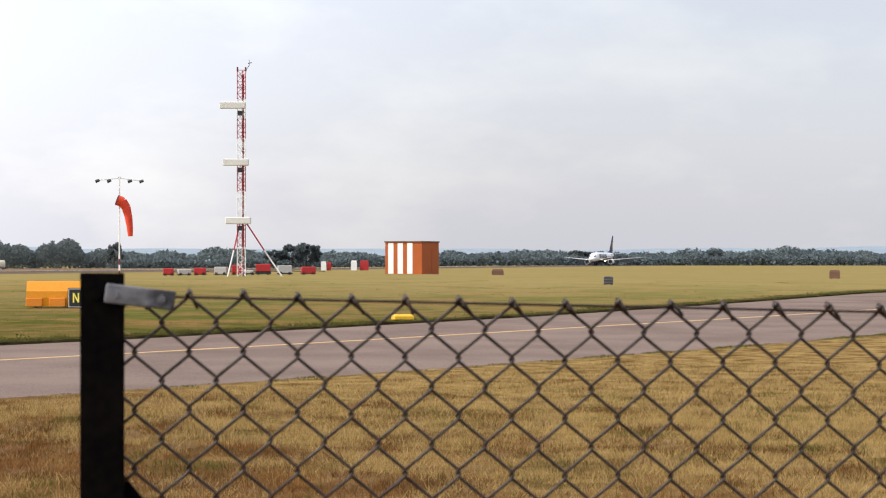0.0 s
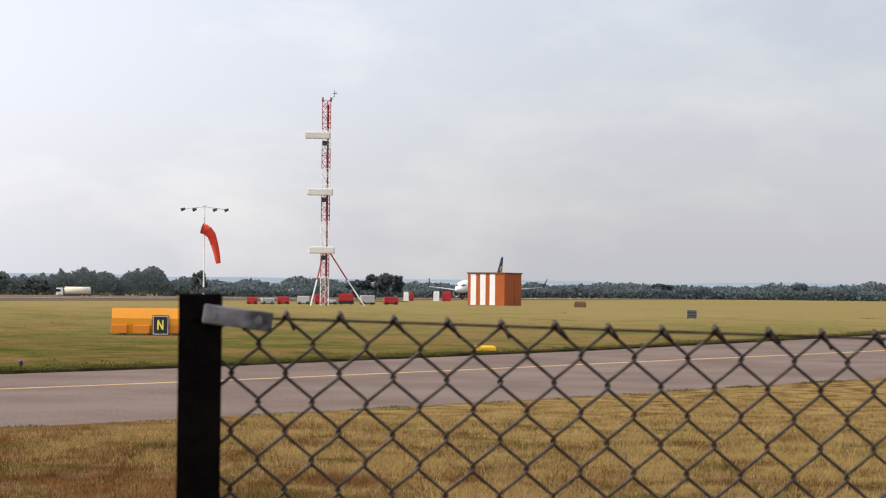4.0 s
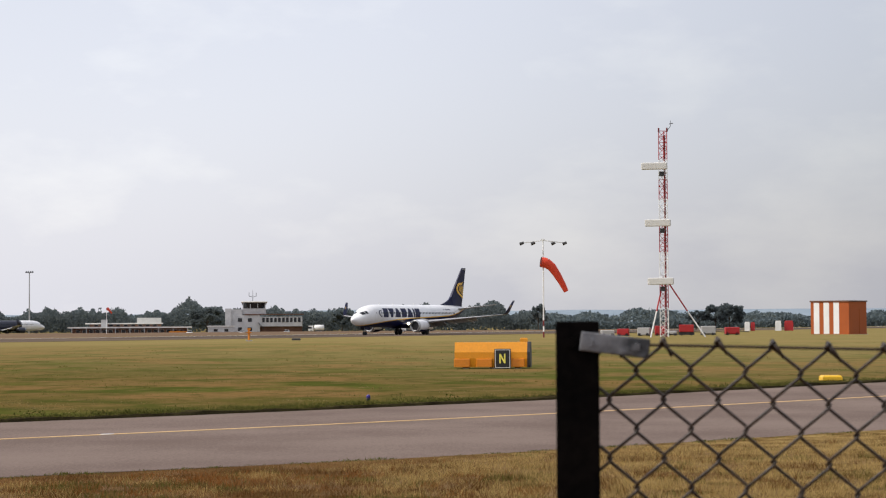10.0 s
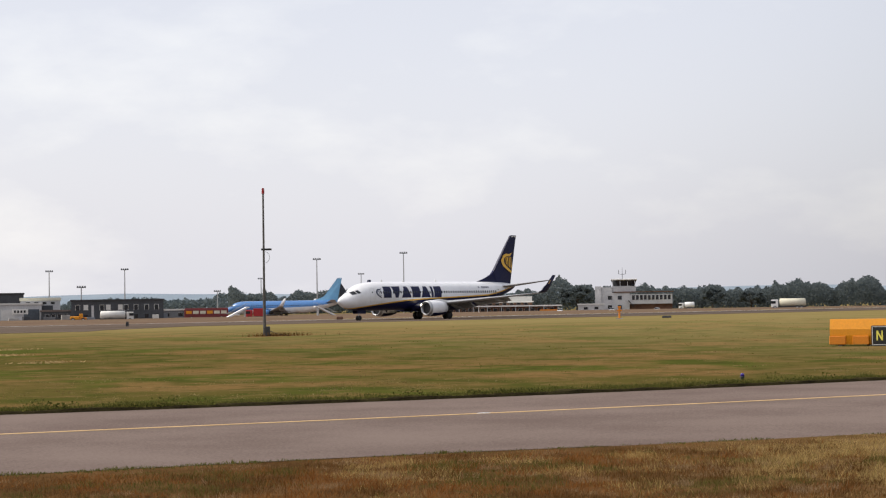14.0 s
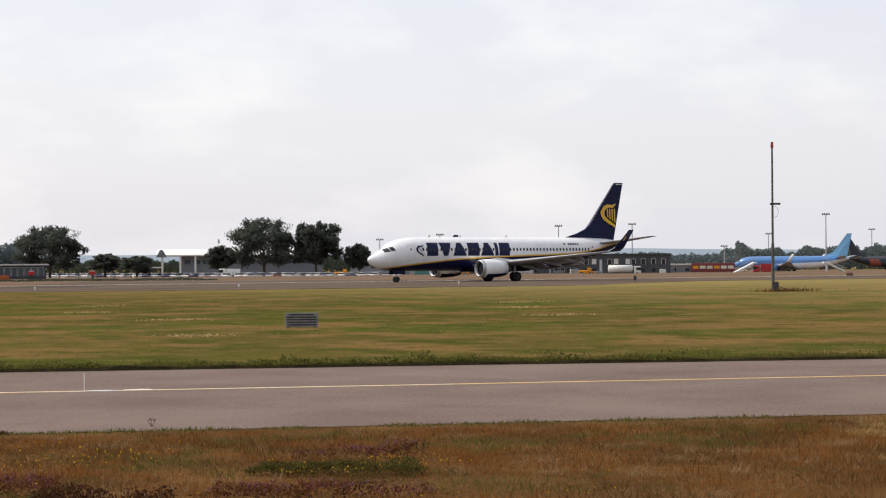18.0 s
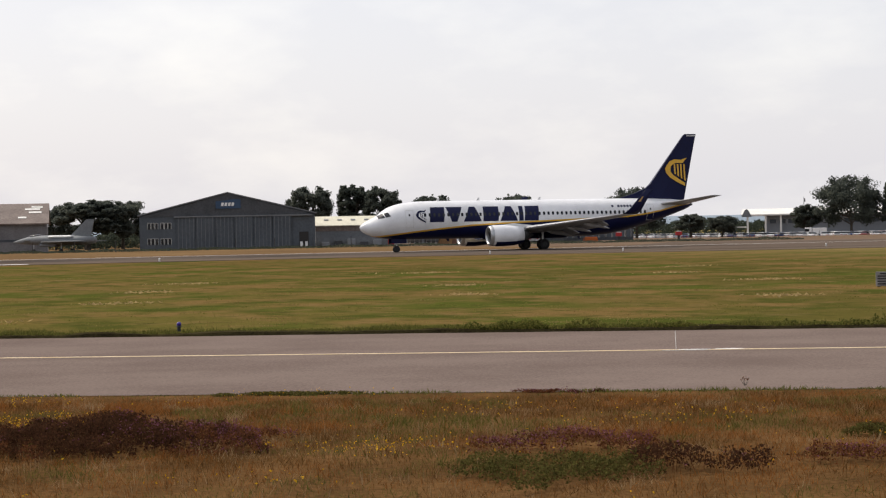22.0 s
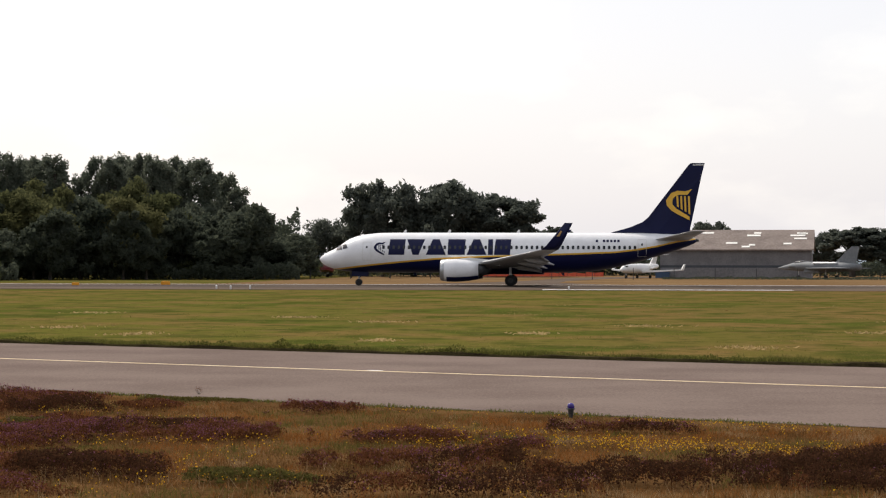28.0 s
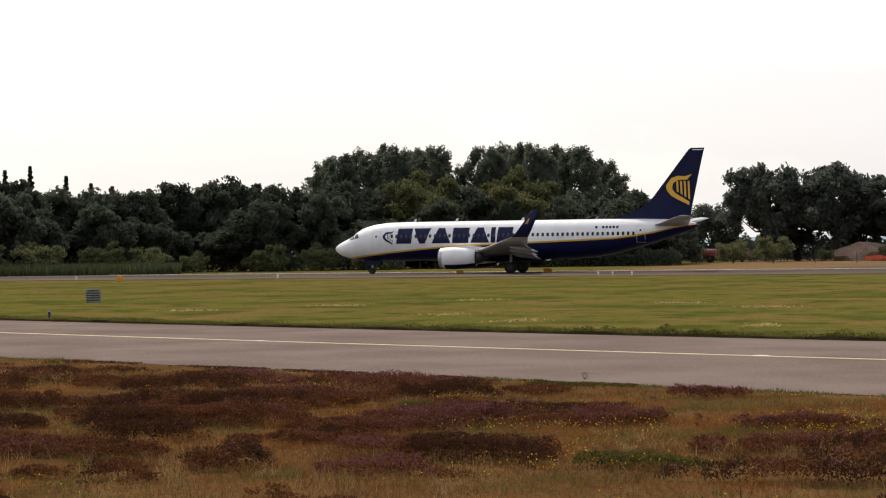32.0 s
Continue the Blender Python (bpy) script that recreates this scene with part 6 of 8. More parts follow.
screen_wall()


def tank(angle, far):
    t = thing("storage_tank", spot(angle, far), "pale ribbed storage tank lying on cradles", "tank", "storage tanks")
    bm = bmesh.new()
    spin(bm, [(-1.35, 0.3), (-1.3, 0.9), (-1.1, 1.15), (1.1, 1.15), (1.3, 0.9), (1.35, 0.3)], 1.35, 18)
    part("shell", bm, M_GREYWALL, t, shade=True)
    for x in (-0.8, 0.0, 0.8):
        part("hoop", spin(bmesh.new(), [(x - 0.05, 1.15), (x - 0.05, 1.2), (x + 0.05, 1.2), (x + 0.05, 1.15)], 1.35, 18), M_STEEL, t)
        part("cradle", boxes((x - 0.12, x + 0.12, -0.8, 0.8, -0.2, 0.4)), M_CONCRETE, t)


tank(73.2, 345), tank(72.72, 345)


M_OCHRE = surface("ochre_paint", (0.20, 0.105, 0.045), (0.28, 0.155, 0.065), 0.8, 0.8)


def brick_block():
    h = thing("brick_building", spot(71.15, 345), "low flat-roofed brick building with blue doors", "building")
    w = 7.7
    part("wall_shell", boxes((-w, w, 0, 8, -0.3, 3.3)), M_BRICK, h)
    part("roof", boxes((-w - 0.2, w + 0.2, -0.25, 8.2, 3.3, 3.55)), M_DARKWALL, h)
    part("end_wall", boxes((-w - 0.6, -w + 1.9, -0.1, 0, 0, 3.4)), M_OCHRE, h, "ochre painted end wall")
    for x in (-3.4, 5.2):
        part("blue_door", boxes((x - 1.1, x + 1.1, -0.08, 0.02, 0, 2.1)), M_BLUE, h)
    part("canopy", boxes((-0.7, 2.6, -1.6, 0, 2.35, 2.55)), M_ROOFWHITE, h)
    for x in (-0.5, 2.4):
        part("canopy_post", boxes((x - 0.06, x + 0.06, -1.5, -1.38, 0, 2.35)), M_STEEL, h)
    row_of(h, "window", M_GLASS, -7, -5, 2, 0.7, 1.2, 2.2, 0, sill=True)


brick_block()


def dark_shed():
    h = thing("dark_shed", spot(69.55, 352), "dark grey clad shed with a sloping roof", "shed")
    bm = slab(bmesh.new(), [(-4.4, -0.3), (4.4, -0.3), (4.4, 5.5), (-1.5, 6.0), (-4.4, 5.6)], 0, 9)
    part("wall_shell", bm, M_DARKWALL, h)
    part("roof", slab(bmesh.new(), [(-4.6, 5.6), (-1.5, 6.02), (4.6, 5.5), (4.6, 5.65), (-1.5, 6.2), (-4.6, 5.75)], -0.2, 9.2), M_DARKMETAL, h)
    part("door", boxes((-1.6, 1.8, -0.08, 0, 0, 4.0)), M_TEALWALL, h)
    ribs(h, M_DARKMETAL, -4.2, 4.3, 0.8, 0, 4.1, 5.4)
    part("side_panel", boxes((4.4, 6.2, 0.5, 1.0, 1.0, 5.0)), M_GREYWALL, h)


dark_shed()


def glazed_block():
    h = thing("glazed_building", spot(68.12, 372), "long low glazed building with a dark flat roof", "building")
    w = 8.2
    part("wall_shell", boxes((-w, w, 0, 8, -0.3, 2.7)), M_DARKWALL, h)
    part("roof", boxes((-w - 0.5, w + 0.5, -0.5, 8.4, 2.7, 2.95)), M_GREYPANEL, h)
    row_of(h, "window", M_TEALWALL, -w + 0.3, w - 0.3, 13, 0.95, 0.7, 2.3, 0)
    bm = bmesh.new()
    rod(bm, (-3.5, 3, 2.9), (-3.5, 3, 5.4), 0.25, 0.25, 10)
    part("flue", bm, M_DARKMETAL, h)


glazed_block()


def terminal():
    h = thing("terminal_building", spot(62.0, 640), "terminal with a white curved roof and glazed front", "building")
    w = 15
    part("wall_shell", boxes((-w + 3, w + 19, 0, 24, -0.5, 7.2)), M_JETGREY, h)
    bm = bmesh.new()
    arc = [(y, 7.2 + 1.9 * math.sin(math.pi * (y + 3) / 31)) for y in np.linspace(-3, 28, 14)]
    rings = []
    for x in (-w - 4.5, w + 20):
        rings.append([(x, y, z) for y, z in arc] + [(x, y, z - 0.45) for y, z in reversed(arc)])
    part("roof", loft(bm, rings), M_ROOFWHITE, h, "white curved roof")
    part("roof_end", slab(bmesh.new(), [(-w - 4.4 + 3.2 * k / 9, 6.4 + 2.5 * math.sin(math.pi * k / 9)) for k in range(10)], -3.2, -2.6), M_GREYWALL, h)
    for x in (-w - 2.5, -w + 3.2, -w + 8):
        part("column", boxes((x - 0.3, x + 0.3, -2.6, -2.0, -0.5, 7.2)), M_ROOFWHITE, h)
    row_of(h, "window", M_TEALWALL, -w + 4, w + 18, 15, 2.2, 4.2, 5.6, 0)
    part("canopy", boxes((-w - 14, -w - 3, -1, 6, 3.0, 3.4)), M_GREYPANEL, h)
    bm = bmesh.new()
    rod(bm, (0.3, 10, 8.8), (0.3, 10, 12.6), 0.12, 0.08, 6)
    rod(bm, (0.6, 10, 11), (0.6, 10, 12.2), 0.2, 0.2, 6)
    part("aerial", bm, M_DARKMETAL, h)


terminal()


def hall(angle, far, w, h, depth, wall, roof, name, label, windows=0, door=None, floors=1, turn=0.0, parapet=0.5):
    """A plain flat-roofed block with its windows, doors and roof edge."""
    b = thing(name, spot(angle, far, turn), label, "building")
    part("wall_shell", boxes((-w / 2, w / 2, 0, depth, -0.6, h)), wall, b)
    part("roof", boxes((-w / 2 - 0.3, w / 2 + 0.3, -0.3, depth + 0.3, h, h + parapet)), roof, b)
    for f in range(floors):
        z = h * (f + 0.38) / floors
        if windows:
            row_of(b, "window", M_GLASS, -w / 2 + 0.8, w / 2 - 0.8, windows, min(1.4, w / windows * 0.5), z, z + h / floors * 0.36, 0)
    if door:
        for x, dw, dh, mat in door:
            part("door", boxes((x - dw / 2, x + dw / 2, -0.12, 0.02, 0, dh)), mat, b)
    return b


hall(54.6, 690, 43, 9.0, 25, M_DARKWALL, M_DARKMETAL, "dark_hangar", "large dark-roofed hangar behind the apron", 0, [(-14, 9, 6.5, M_GREYPANEL)])
b = hall(53.35, 610, 22, 5.2, 14, M_RENDER, M_GREYPANEL, "white_workshop", "white workshop with grey roller doors", 0, [(-6.0, 4.2, 4.2, M_TEALWALL), (1.0, 4.0, 3.6, M_GREYPANEL), (8.0, 4.6, 3.8, M_TEALWALL)])
s_board = part("sign_board", boxes((2.2, 7.0, -0.3, -0.18, 2.3, 3.9)), M_ROOFWHITE, b, "white sign board with dark bars")
for k in range(4):
    part("sign_bar", boxes((2.8 + 0.95 * k, 3.4 + 0.95 * k, -0.33, -0.3, 2.75, 3.5)), M_BLACK, s_board)
b = hall(56.1, 640, 27, 5.6, 16, M_JETGREY, M_GREYPANEL, "grey_warehouse", "grey warehouse with a pale roof edge", 0, [(-11, 3.2, 3.4, M_GREYWALL), (8.2, 9, 2.4, M_BROWNROOF)], 1, 0.0, 0.35)
for k in range(6):
    part("wall_panel", boxes((-3.8 + 1.5 * k, -2.4 + 1.5 * k, -0.9, -0.7, -0.4, 2.3)), M_GREYPANEL if k % 2 else M_CONCRETE, b)
part("roof_plant", boxes((-12.5, -6.5, 3, 9, 5.95, 7.0)), M_GREYPANEL, b)
hall(54.75, 645, 17, 6.6, 8, M_BROWNROOF, M_BRICK, "brown_roofed_store", "store with a brown sheet roof behind the workshop", 0, None, 1, 0.0, 0.3)
b = hall(52.35, 618, 12, 6.4, 12, M_RENDER, M_CREAM, "bay_block", "pale block with a dark vehicle bay and cream parapet", 0, [(0.6, 6.4, 4.9, M_DARKWALL), (-4.4, 1.6, 4.6, M_GLASS)], 1, 0.0, 0.9)
row_of(b, "window", M_GLASS, -5.0, 5.0, 4, 1.2, 5.3, 6.0, 0)
c = thing("container", spot(56.05, 600), "teal-green container by the warehouse", "container")
part("body", boxes((-2.6, 2.6, -1.2, 1.2, 0.1, 2.4), bevel=0.05), plain("teal_paint", (0.07, 0.22, 0.18), 0.6), c)
for x in (-2.2, 2.2):
    part("skid", boxes((x - 0.2, x + 0.2, -1.1, 1.1, -0.3, 0.1)), M_DARKMETAL, c)
for k, (a, d, w2, h2, mat) in enumerate(((54.35, 596, 2.2, 1.6, M_GREYPANEL), (53.1, 592, 3.0, 1.2, M_CONCRETE), (52.75, 594, 2.0, 1.7, M_DARKWALL), (52.1, 590, 3.4, 1.4, M_GREYWALL), (51.65, 592, 2.4, 1.9, M_CONCRETE), (50.95, 560, 2.2, 1.3, M_JETGREY), (49.1, 560, 1.8, 1.8, M_GREYPANEL), (48.9, 575, 2.6, 2.0, M_JETGREY))):
    c = thing("crate", spot(a, d, 9 * (k % 3)), "grey freight crate on a pallet by the apron", "crate", "crates by the apron")
    part("body", boxes((-w2 / 2, w2 / 2, -0.8, 0.8, 0.14, h2), bevel=0.05), mat, c)
    for x in (-w2 * 0.4, 0.0, w2 * 0.4):
        part("pallet_runner", boxes((x - 0.08, x + 0.08, -0.8, 0.8, -0.1, 0.14)), M_BROWNROOF, c)
hall(57.5, 700, 16, 6.4, 14, M_JETGREY, M_ROOFWHITE, "white_roof_store", "store with a rounded white roof", 3)
b = hall(50.18, 570, 26, 5.8, 12, M_DARKWALL, M_DARKMETAL, "grey_office", "two-storey dark grey office block", 0, [(-7.0, 0.7, 4.6, M_RENDER)], 2)
for k, x in enumerate((-11.2, -8.9, -4.4, -2.6, 0.8, 2.4, 5.2, 8.2, 11.0)):
    w = part("window", boxes((x - 0.55, x + 0.55, -0.05, 0.02, 3.3, 4.7)), M_GREYPANEL if k in (1, 3, 4) else M_GLASS, b)
    part("frame", boxes((x - 0.65, x - 0.55, -0.09, 0, 3.2, 4.8), (x + 0.55, x + 0.65, -0.09, 0, 3.2, 4.8), (x - 0.65, x + 0.65, -0.09, 0, 4.7, 4.8)), M_GREYPANEL, w)
    part("lower_window", boxes((x - 0.5, x + 0.5, -0.05, 0.02, 0.9, 2.0)), M_GLASS, b)
hall(51.9, 600, 9, 3.0, 10, M_DARKWALL, M_BROWNROOF, "low_annexe", "low dark annexe with a brown roof", 4)
hall(48.58, 600, 9.5, 2.8, 5, M_GREYWALL, M_GREYPANEL, "apron_hut", "small grey hut by the apron", 2)
# pier building with white fascias
b = thing("pier_building", spot(39.1, 700) @ Matrix.Diagonal((1, 1, 0.72, 1)), "long low pier building with white roof edges", "building")
part("wall_shell", boxes((-20, 20, 0, 12, -1, 3.2)), M_BRICK, b)
part("lower_roof", boxes((-21.5, 21.5, -1.5, 12, 3.2, 3.8)), M_ROOFWHITE, b)
part("upper_storey", boxes((-14, 11, 4, 12, 3.8, 5.2)), M_BRICK, b)
part("upper_roof", boxes((-15.5, 11.5, 3.2, 12, 5.2, 5.7)), M_ROOFWHITE, b)
part("plant_room", boxes((2.5, 11, 6, 12, 5.7, 8.2)), M_GREYPANEL, b)
part("stair_tower", boxes((-10.0, -7.8, 0.5, 4, -1, 7.4)), M_RENDER, b)
row_of(b, "window", M_GLASS, -19, 19, 17, 1.3, 1.0, 2.4, 0)
row_of(b, "window", M_GLASS, -13, 10, 9, 1.4, 4.1, 5.0, 4)
for x in np.linspace(-20, 20, 9):
    part("column", boxes((x - 0.12, x + 0.12, -1.3, -1.1, -1, 3.2)), M_STEEL, b)
part("orange_hoarding", boxes((13.5, 20, -2.2, -1.9, -0.6, 1.6)), M_AMBER_DARK, b)
# control tower
b = thing("control_tower", spot(35.3, 700) @ Matrix.Diagonal((1, 1, 0.82, 1)), "white control tower with a glazed cab and long wing", "control tower")
part("tower_block", boxes((-11.0, -1, 0, 10, -1, 8.2)), M_RENDER, b)
part("wing_base", boxes((-1, 14, 1.5, 10, -1, 3.2)), M_BRICK, b)
part("parapet", boxes((-11.0, -7.2, 0.2, 9.6, 8.2, 10.6)), M_RENDER, b)
part("wing_upper", boxes((-1, 14, 0, 10, 3.2, 7.4)), M_RENDER, b)
part("wing_roof", boxes((-6.5, 14.5, -0.4, 10.3, 8.2, 8.6)), M_BRICK, b)
row_of(b, "window", M_GLASS, -0.4, 13.6, 10, 0.95, 5.0, 7.0, 0)
part("cab_base", boxes((-7.2, 1.2, 0.8, 8, 8.6, 11.0)), M_RENDER, b)
cab = bmesh.new()
loft(cab, [[(x * k - 3.0, 4.4 + y * k, z) for x, y in ((-4, -2.6), (-2.4, -3.8), (2.4, -3.8), (4, -2.6), (4, 3.5), (-4, 3.5))] for z, k in ((11.0, 0.92), (13.5, 1.12))])
part("cab_glazing", cab, M_GLASS, b)
part("cab_roof", boxes((-7.7, 1.7, -0.2, 8.4, 13.5, 14.1), bevel=0.2), M_GREYPANEL, b)
for x in (-6.9, -4.3, -1.7, 0.9):
    part("mullion", boxes((x - 0.12, x + 0.12, 0.3, 0.55, 11.0, 13.5)), M_RENDER, b)
part("side_stack", boxes((-13.2, -11.0, -0.6, 3, -1, 11.0)), M_RENDER, b)
for x, z in ((-8.0, 5.2), (-4.5, 5.2), (-8.0, 1.2), (-4.5, 1.2)):
    part("window", boxes((x - 0.7, x + 0.7, -0.06, 0.02, z, z + 1.6)), M_GLASS, b)
part("stair", slab(bmesh.new(), [(-1.5, 5), (0.5, 2.2), (0.5, 1.7), (-1.5, 4.5)], -0.9, -0.2), M_DARKMETAL, b)
bm = bmesh.new()
rod(bm, (-3.5, 4, 14.0), (-3.5, 4, 19.0), 0.12, 0.05, 6)
for dx in (-1.3, 1.2):
    rod(bm, (-3.5 + dx, 4, 16.2), (-3.5 + dx, 4, 18.0), 0.10, 0.10, 6)
    rod(bm, (-3.5, 4, 16.0), (-3.5 + dx, 4, 16.3), 0.08, 0.08, 6)
part("aerial", bm, M_DARKMETAL, b)
hall(36.5, 690, 9, 2.5, 5, M_RENDER, M_GREYPANEL, "white_cabin", "low white cabin beside the tower", 2)
# small distant windsock
w = thing("far_windsock", spot(39.76, 640), "small red windsock on a distant pole", "windsock")
bm = bmesh.new()
rod(bm, (0, 0, -0.5), (0, 0, 9.0), 0.12, 0.08, 6)
part("pole", bm, M_STRIPE, w)
part("sock", spin(bmesh.new(), [(0, 0.5), (1.0, 0.42), (2.4, 0.2)], 0, 10), M_SOCK, w).matrix_local = pose(0.1, 0, 8.9, 0, 48, 0)


def floodlight(angle, far, top):
    f = thing("floodlight_mast", spot(angle, far), "tall apron floodlight mast", "lamp post", "apron floodlights")
    bm = bmesh.new()
    rod(bm, (0, 0, -1), (0, 0, top), 0.32, 0.18, 8)
    part("mast", bm, M_STEEL, f)
    part("head_frame", boxes((-1.6, 1.6, -0.25, 0.25, top - 0.1, top + 0.15)), M_DARKMETAL, f)
    for x in (-1.4, -0.6, 0.3, 1.1):
        part("lamp", boxes((x - 0.1, x + 0.45, -0.5, 0.3, top + 0.1, top + 0.6)), M_GREYWALL, f)


for a, el, far in ((44.45, 82, 800), (43.17, 55, 1000), (41.93, 91, 800), (49.97, 68, 820), (47.33, 28, 900), (46.07, 49, 950), (51.2, 38, 700), (52.1, 66, 820), (55.55, 52, 800), (57.3, 44, 850)):
    floodlight(a, far, 2.1 + 1.4 + el * far / 3482)


# ---- vehicles ----
def wheels(t, xs, y, r, w=0.25):
    for x in xs:
        for s in (-1, 1):
            bm = bmesh.new()
            rod(bm, (x, s * y - w / 2, r), (x, s * y + w / 2, r), r, r, 14)
            wheel = part("wheel", bm, M_TYRE, t)
            bm = bmesh.new()
            rod(bm, (x, s * y + s * w / 2 - 0.02, r), (x, s * y + s * w / 2 + 0.02, r), r * 0.58, r * 0.5, 10)
            part("hub", bm, M_STEEL, wheel)


def car(m, paint, label, group="parked cars"):
    c = thing("car", m, label, "car", group)
    bm = bmesh.new()
    loft(bm, [[(x, -0.86, z) for x, z in ((-2.1, 0.3), (2.1, 0.3), (2.12, 0.75), (1.25, 0.92), (-1.7, 0.95), (-2.1, 0.8))], [(x, 0.86, z) for x, z in ((-2.1, 0.3), (2.1, 0.3), (2.12, 0.75), (1.25, 0.92), (-1.7, 0.95), (-2.1, 0.8))]])
    part("body", bm, paint, c)
    bm = bmesh.new()
    loft(bm, [[(x, s * 0.78 * k, z) for x, z, k in ((-1.65, 0.94, 1), (1.2, 0.92, 1), (0.45, 1.42, 0.82), (-1.2, 1.45, 0.82))] for s in (-1, 1)])
    part("glasshouse", bm, M_GLASS, c)
    part("roof", boxes((-1.2, 0.45, -0.64, 0.64, 1.42, 1.49), bevel=0.03), paint, c)
    for x, mat, nm in ((2.09, M_GREYPANEL, "headlight"), (-2.11, M_RED, "tail_light")):
        for y in (-0.62, 0.62):
            part(nm, boxes((x, x + 0.05, y - 0.18, y + 0.18, 0.58, 0.72)), mat, c)
    wheels(c, (-1.3, 1.3), 0.78, 0.31, 0.2)
    return c


CAR_PAINTS = [(M_STRIPE, "white"), (plain("silver_paint", (0.5, 0.51, 0.52), 0.3, 0.5), "silver"), (M_DARKMETAL, "dark grey"), (plain("dark_blue_paint", (0.02, 0.04, 0.12), 0.3), "dark blue"), (M_MAROON, "dark red"), (plain("pale_grey_paint", (0.6, 0.6, 0.6), 0.3), "pale grey")]
gen = random.Random(11)
protos = [None] * len(CAR_PAINTS)
for rowno, far in enumerate((548, 560, 572, 585, 597)):
    ang = 56.8 + 0.12 * rowno
    while ang < 67.2:
        # pale paints are favoured, to stand in for sun glints on the roofs
        i = gen.choice((0, 0, 0, 1, 1, 5, 5, 0, 0, 3, 4, 5, 1))
        m = spot(ang, far + gen.uniform(-1, 1), gen.choice((60, 72, 80, 95)) + gen.uniform(-5, 5))
        if protos[i] is None:
            protos[i] = car(m, CAR_PAINTS[i][0], CAR_PAINTS[i][1] + " car parked on the far car park")
        else:
            copy_thing(protos[i], m)
        ang += gen.uniform(0.24, 0.36)


def lorry(m, cab_mat, body_mat, label, kind="box", length=8.0, high=3.0):
    t = thing("lorry", m, label, "truck")
    part("cab", boxes((-length / 2, -length / 2 + 1.9, -1.15, 1.15, 0.6, 2.7), bevel=0.12), cab_mat, t)
    part("windscreen", boxes((-length / 2 - 0.03, -length / 2 + 1.2, -1.17, 1.17, 1.6, 2.35)), M_GLASS, t)
    part("chassis", boxes((-length / 2 + 0.2, length / 2, -0.9, 0.9, 0.5, 0.85)), M_DARKMETAL, t)
    if kind == "tank":
        bm = bmesh.new()
        spin(bm, [(-length / 2 + 2.2, 0.6), (-length / 2 + 2.4, 1.12), (length / 2 - 0.2, 1.12), (length / 2, 0.6)], 1.9, 16)
        part("tank", bm, body_mat, t, shade=True)
    else:
        part("load_body", boxes((-length / 2 + 2.1, length / 2, -1.2, 1.2, 0.9, high), bevel=0.05), body_mat, t)
    wheels(t, (-length / 2 + 1.0, length / 2 - 2.4, length / 2 - 1.2), 1.0, 0.5, 0.3)
    return t


def bus(m):
    t = thing("airport_bus", m, "dark red airport bus with windows painted pale as if lit", "bus")
    part("body", boxes((-6.6, 6.6, -1.25, 1.25, 0.45, 3.2), bevel=0.15), M_MAROON, t)
    part("roof", boxes((-6.4, 6.4, -1.1, 1.1, 3.2, 3.4), bevel=0.06), M_MAROON, t)
    # cream and amber panes: the window light is painted on
    for k in range(6):
        part("window", boxes((-6.1 + 2.1 * k, -4.4 + 2.1 * k, -1.28, -1.2, 1.7, 2.6)), M_CREAM if k % 3 else M_AMBER, t)
    wheels(t, (-4.5, 4.5), 1.1, 0.5, 0.3)


def stairs(m):
    """Mobile boarding stairs: a sloping flight on a low truck."""
    t = thing("boarding_stairs", m, "white mobile boarding stairs by the blue airliner", "stairs", "boarding stairs")
    part("flight", slab(bmesh.new(), [(-3.4, 0.7), (2.6, 3.6), (3.4, 3.6), (3.4, 3.2), (2.8, 3.2), (-2.8, 0.5)], -0.8, 0.8), M_STRIPE, t)
    for s in (-0.85, 0.85):
        part("handrail", slab(bmesh.new(), [(-3.4, 1.6), (2.6, 4.5), (3.4, 4.5), (3.4, 4.4), (2.6, 4.4), (-3.4, 1.5)], s - 0.03, s + 0.03), M_STEEL, t)
    part("prop", boxes((2.2, 2.5, -0.7, 0.7, 0.5, 3.3)), M_STEEL, t)
    part("chassis", boxes((-3.0, 2.8, -0.9, 0.9, 0.35, 0.65)), M_DARKMETAL, t)
    wheels(t, (-2.2, 2.0), 0.85, 0.35, 0.25)


lorry(spot(30.85, 560, 0), M_STRIPE, M_CREAM, "white fuel tanker lorry on the apron road", "tank", 9.5)
lorry(spot(50.2, 545, 180), M_GREYPANEL, M_GREYPANEL, "pale grey fuel bowser beside the office block", "tank", 9.0)
lorry(spot(33.75, 760, 0), M_STRIPE, M_STRIPE, "white tanker lorry beyond the runway", "tank", 6.0)
bus(spot(47.65, 600, 0))
lorry(spot(46.23, 560, 0), M_RED, M_RED, "red airport fire engine before the blue airliner", "box", 5.6, 3.1)
stairs(spot(46.75, 575, 20)), stairs(spot(44.22, 585, 200))
lorry(spot(55.3, 590, 180), M_BLUE, plain("dark_blue_load", (0.02, 0.035, 0.09), 0.6), "dark blue lorry by the workshop", "box", 8.0, 3.3)
lorry(spot(61.65, 560, 0), M_STRIPE, M_STRIPE, "white van beyond the runway", "box", 6.0, 2.6)
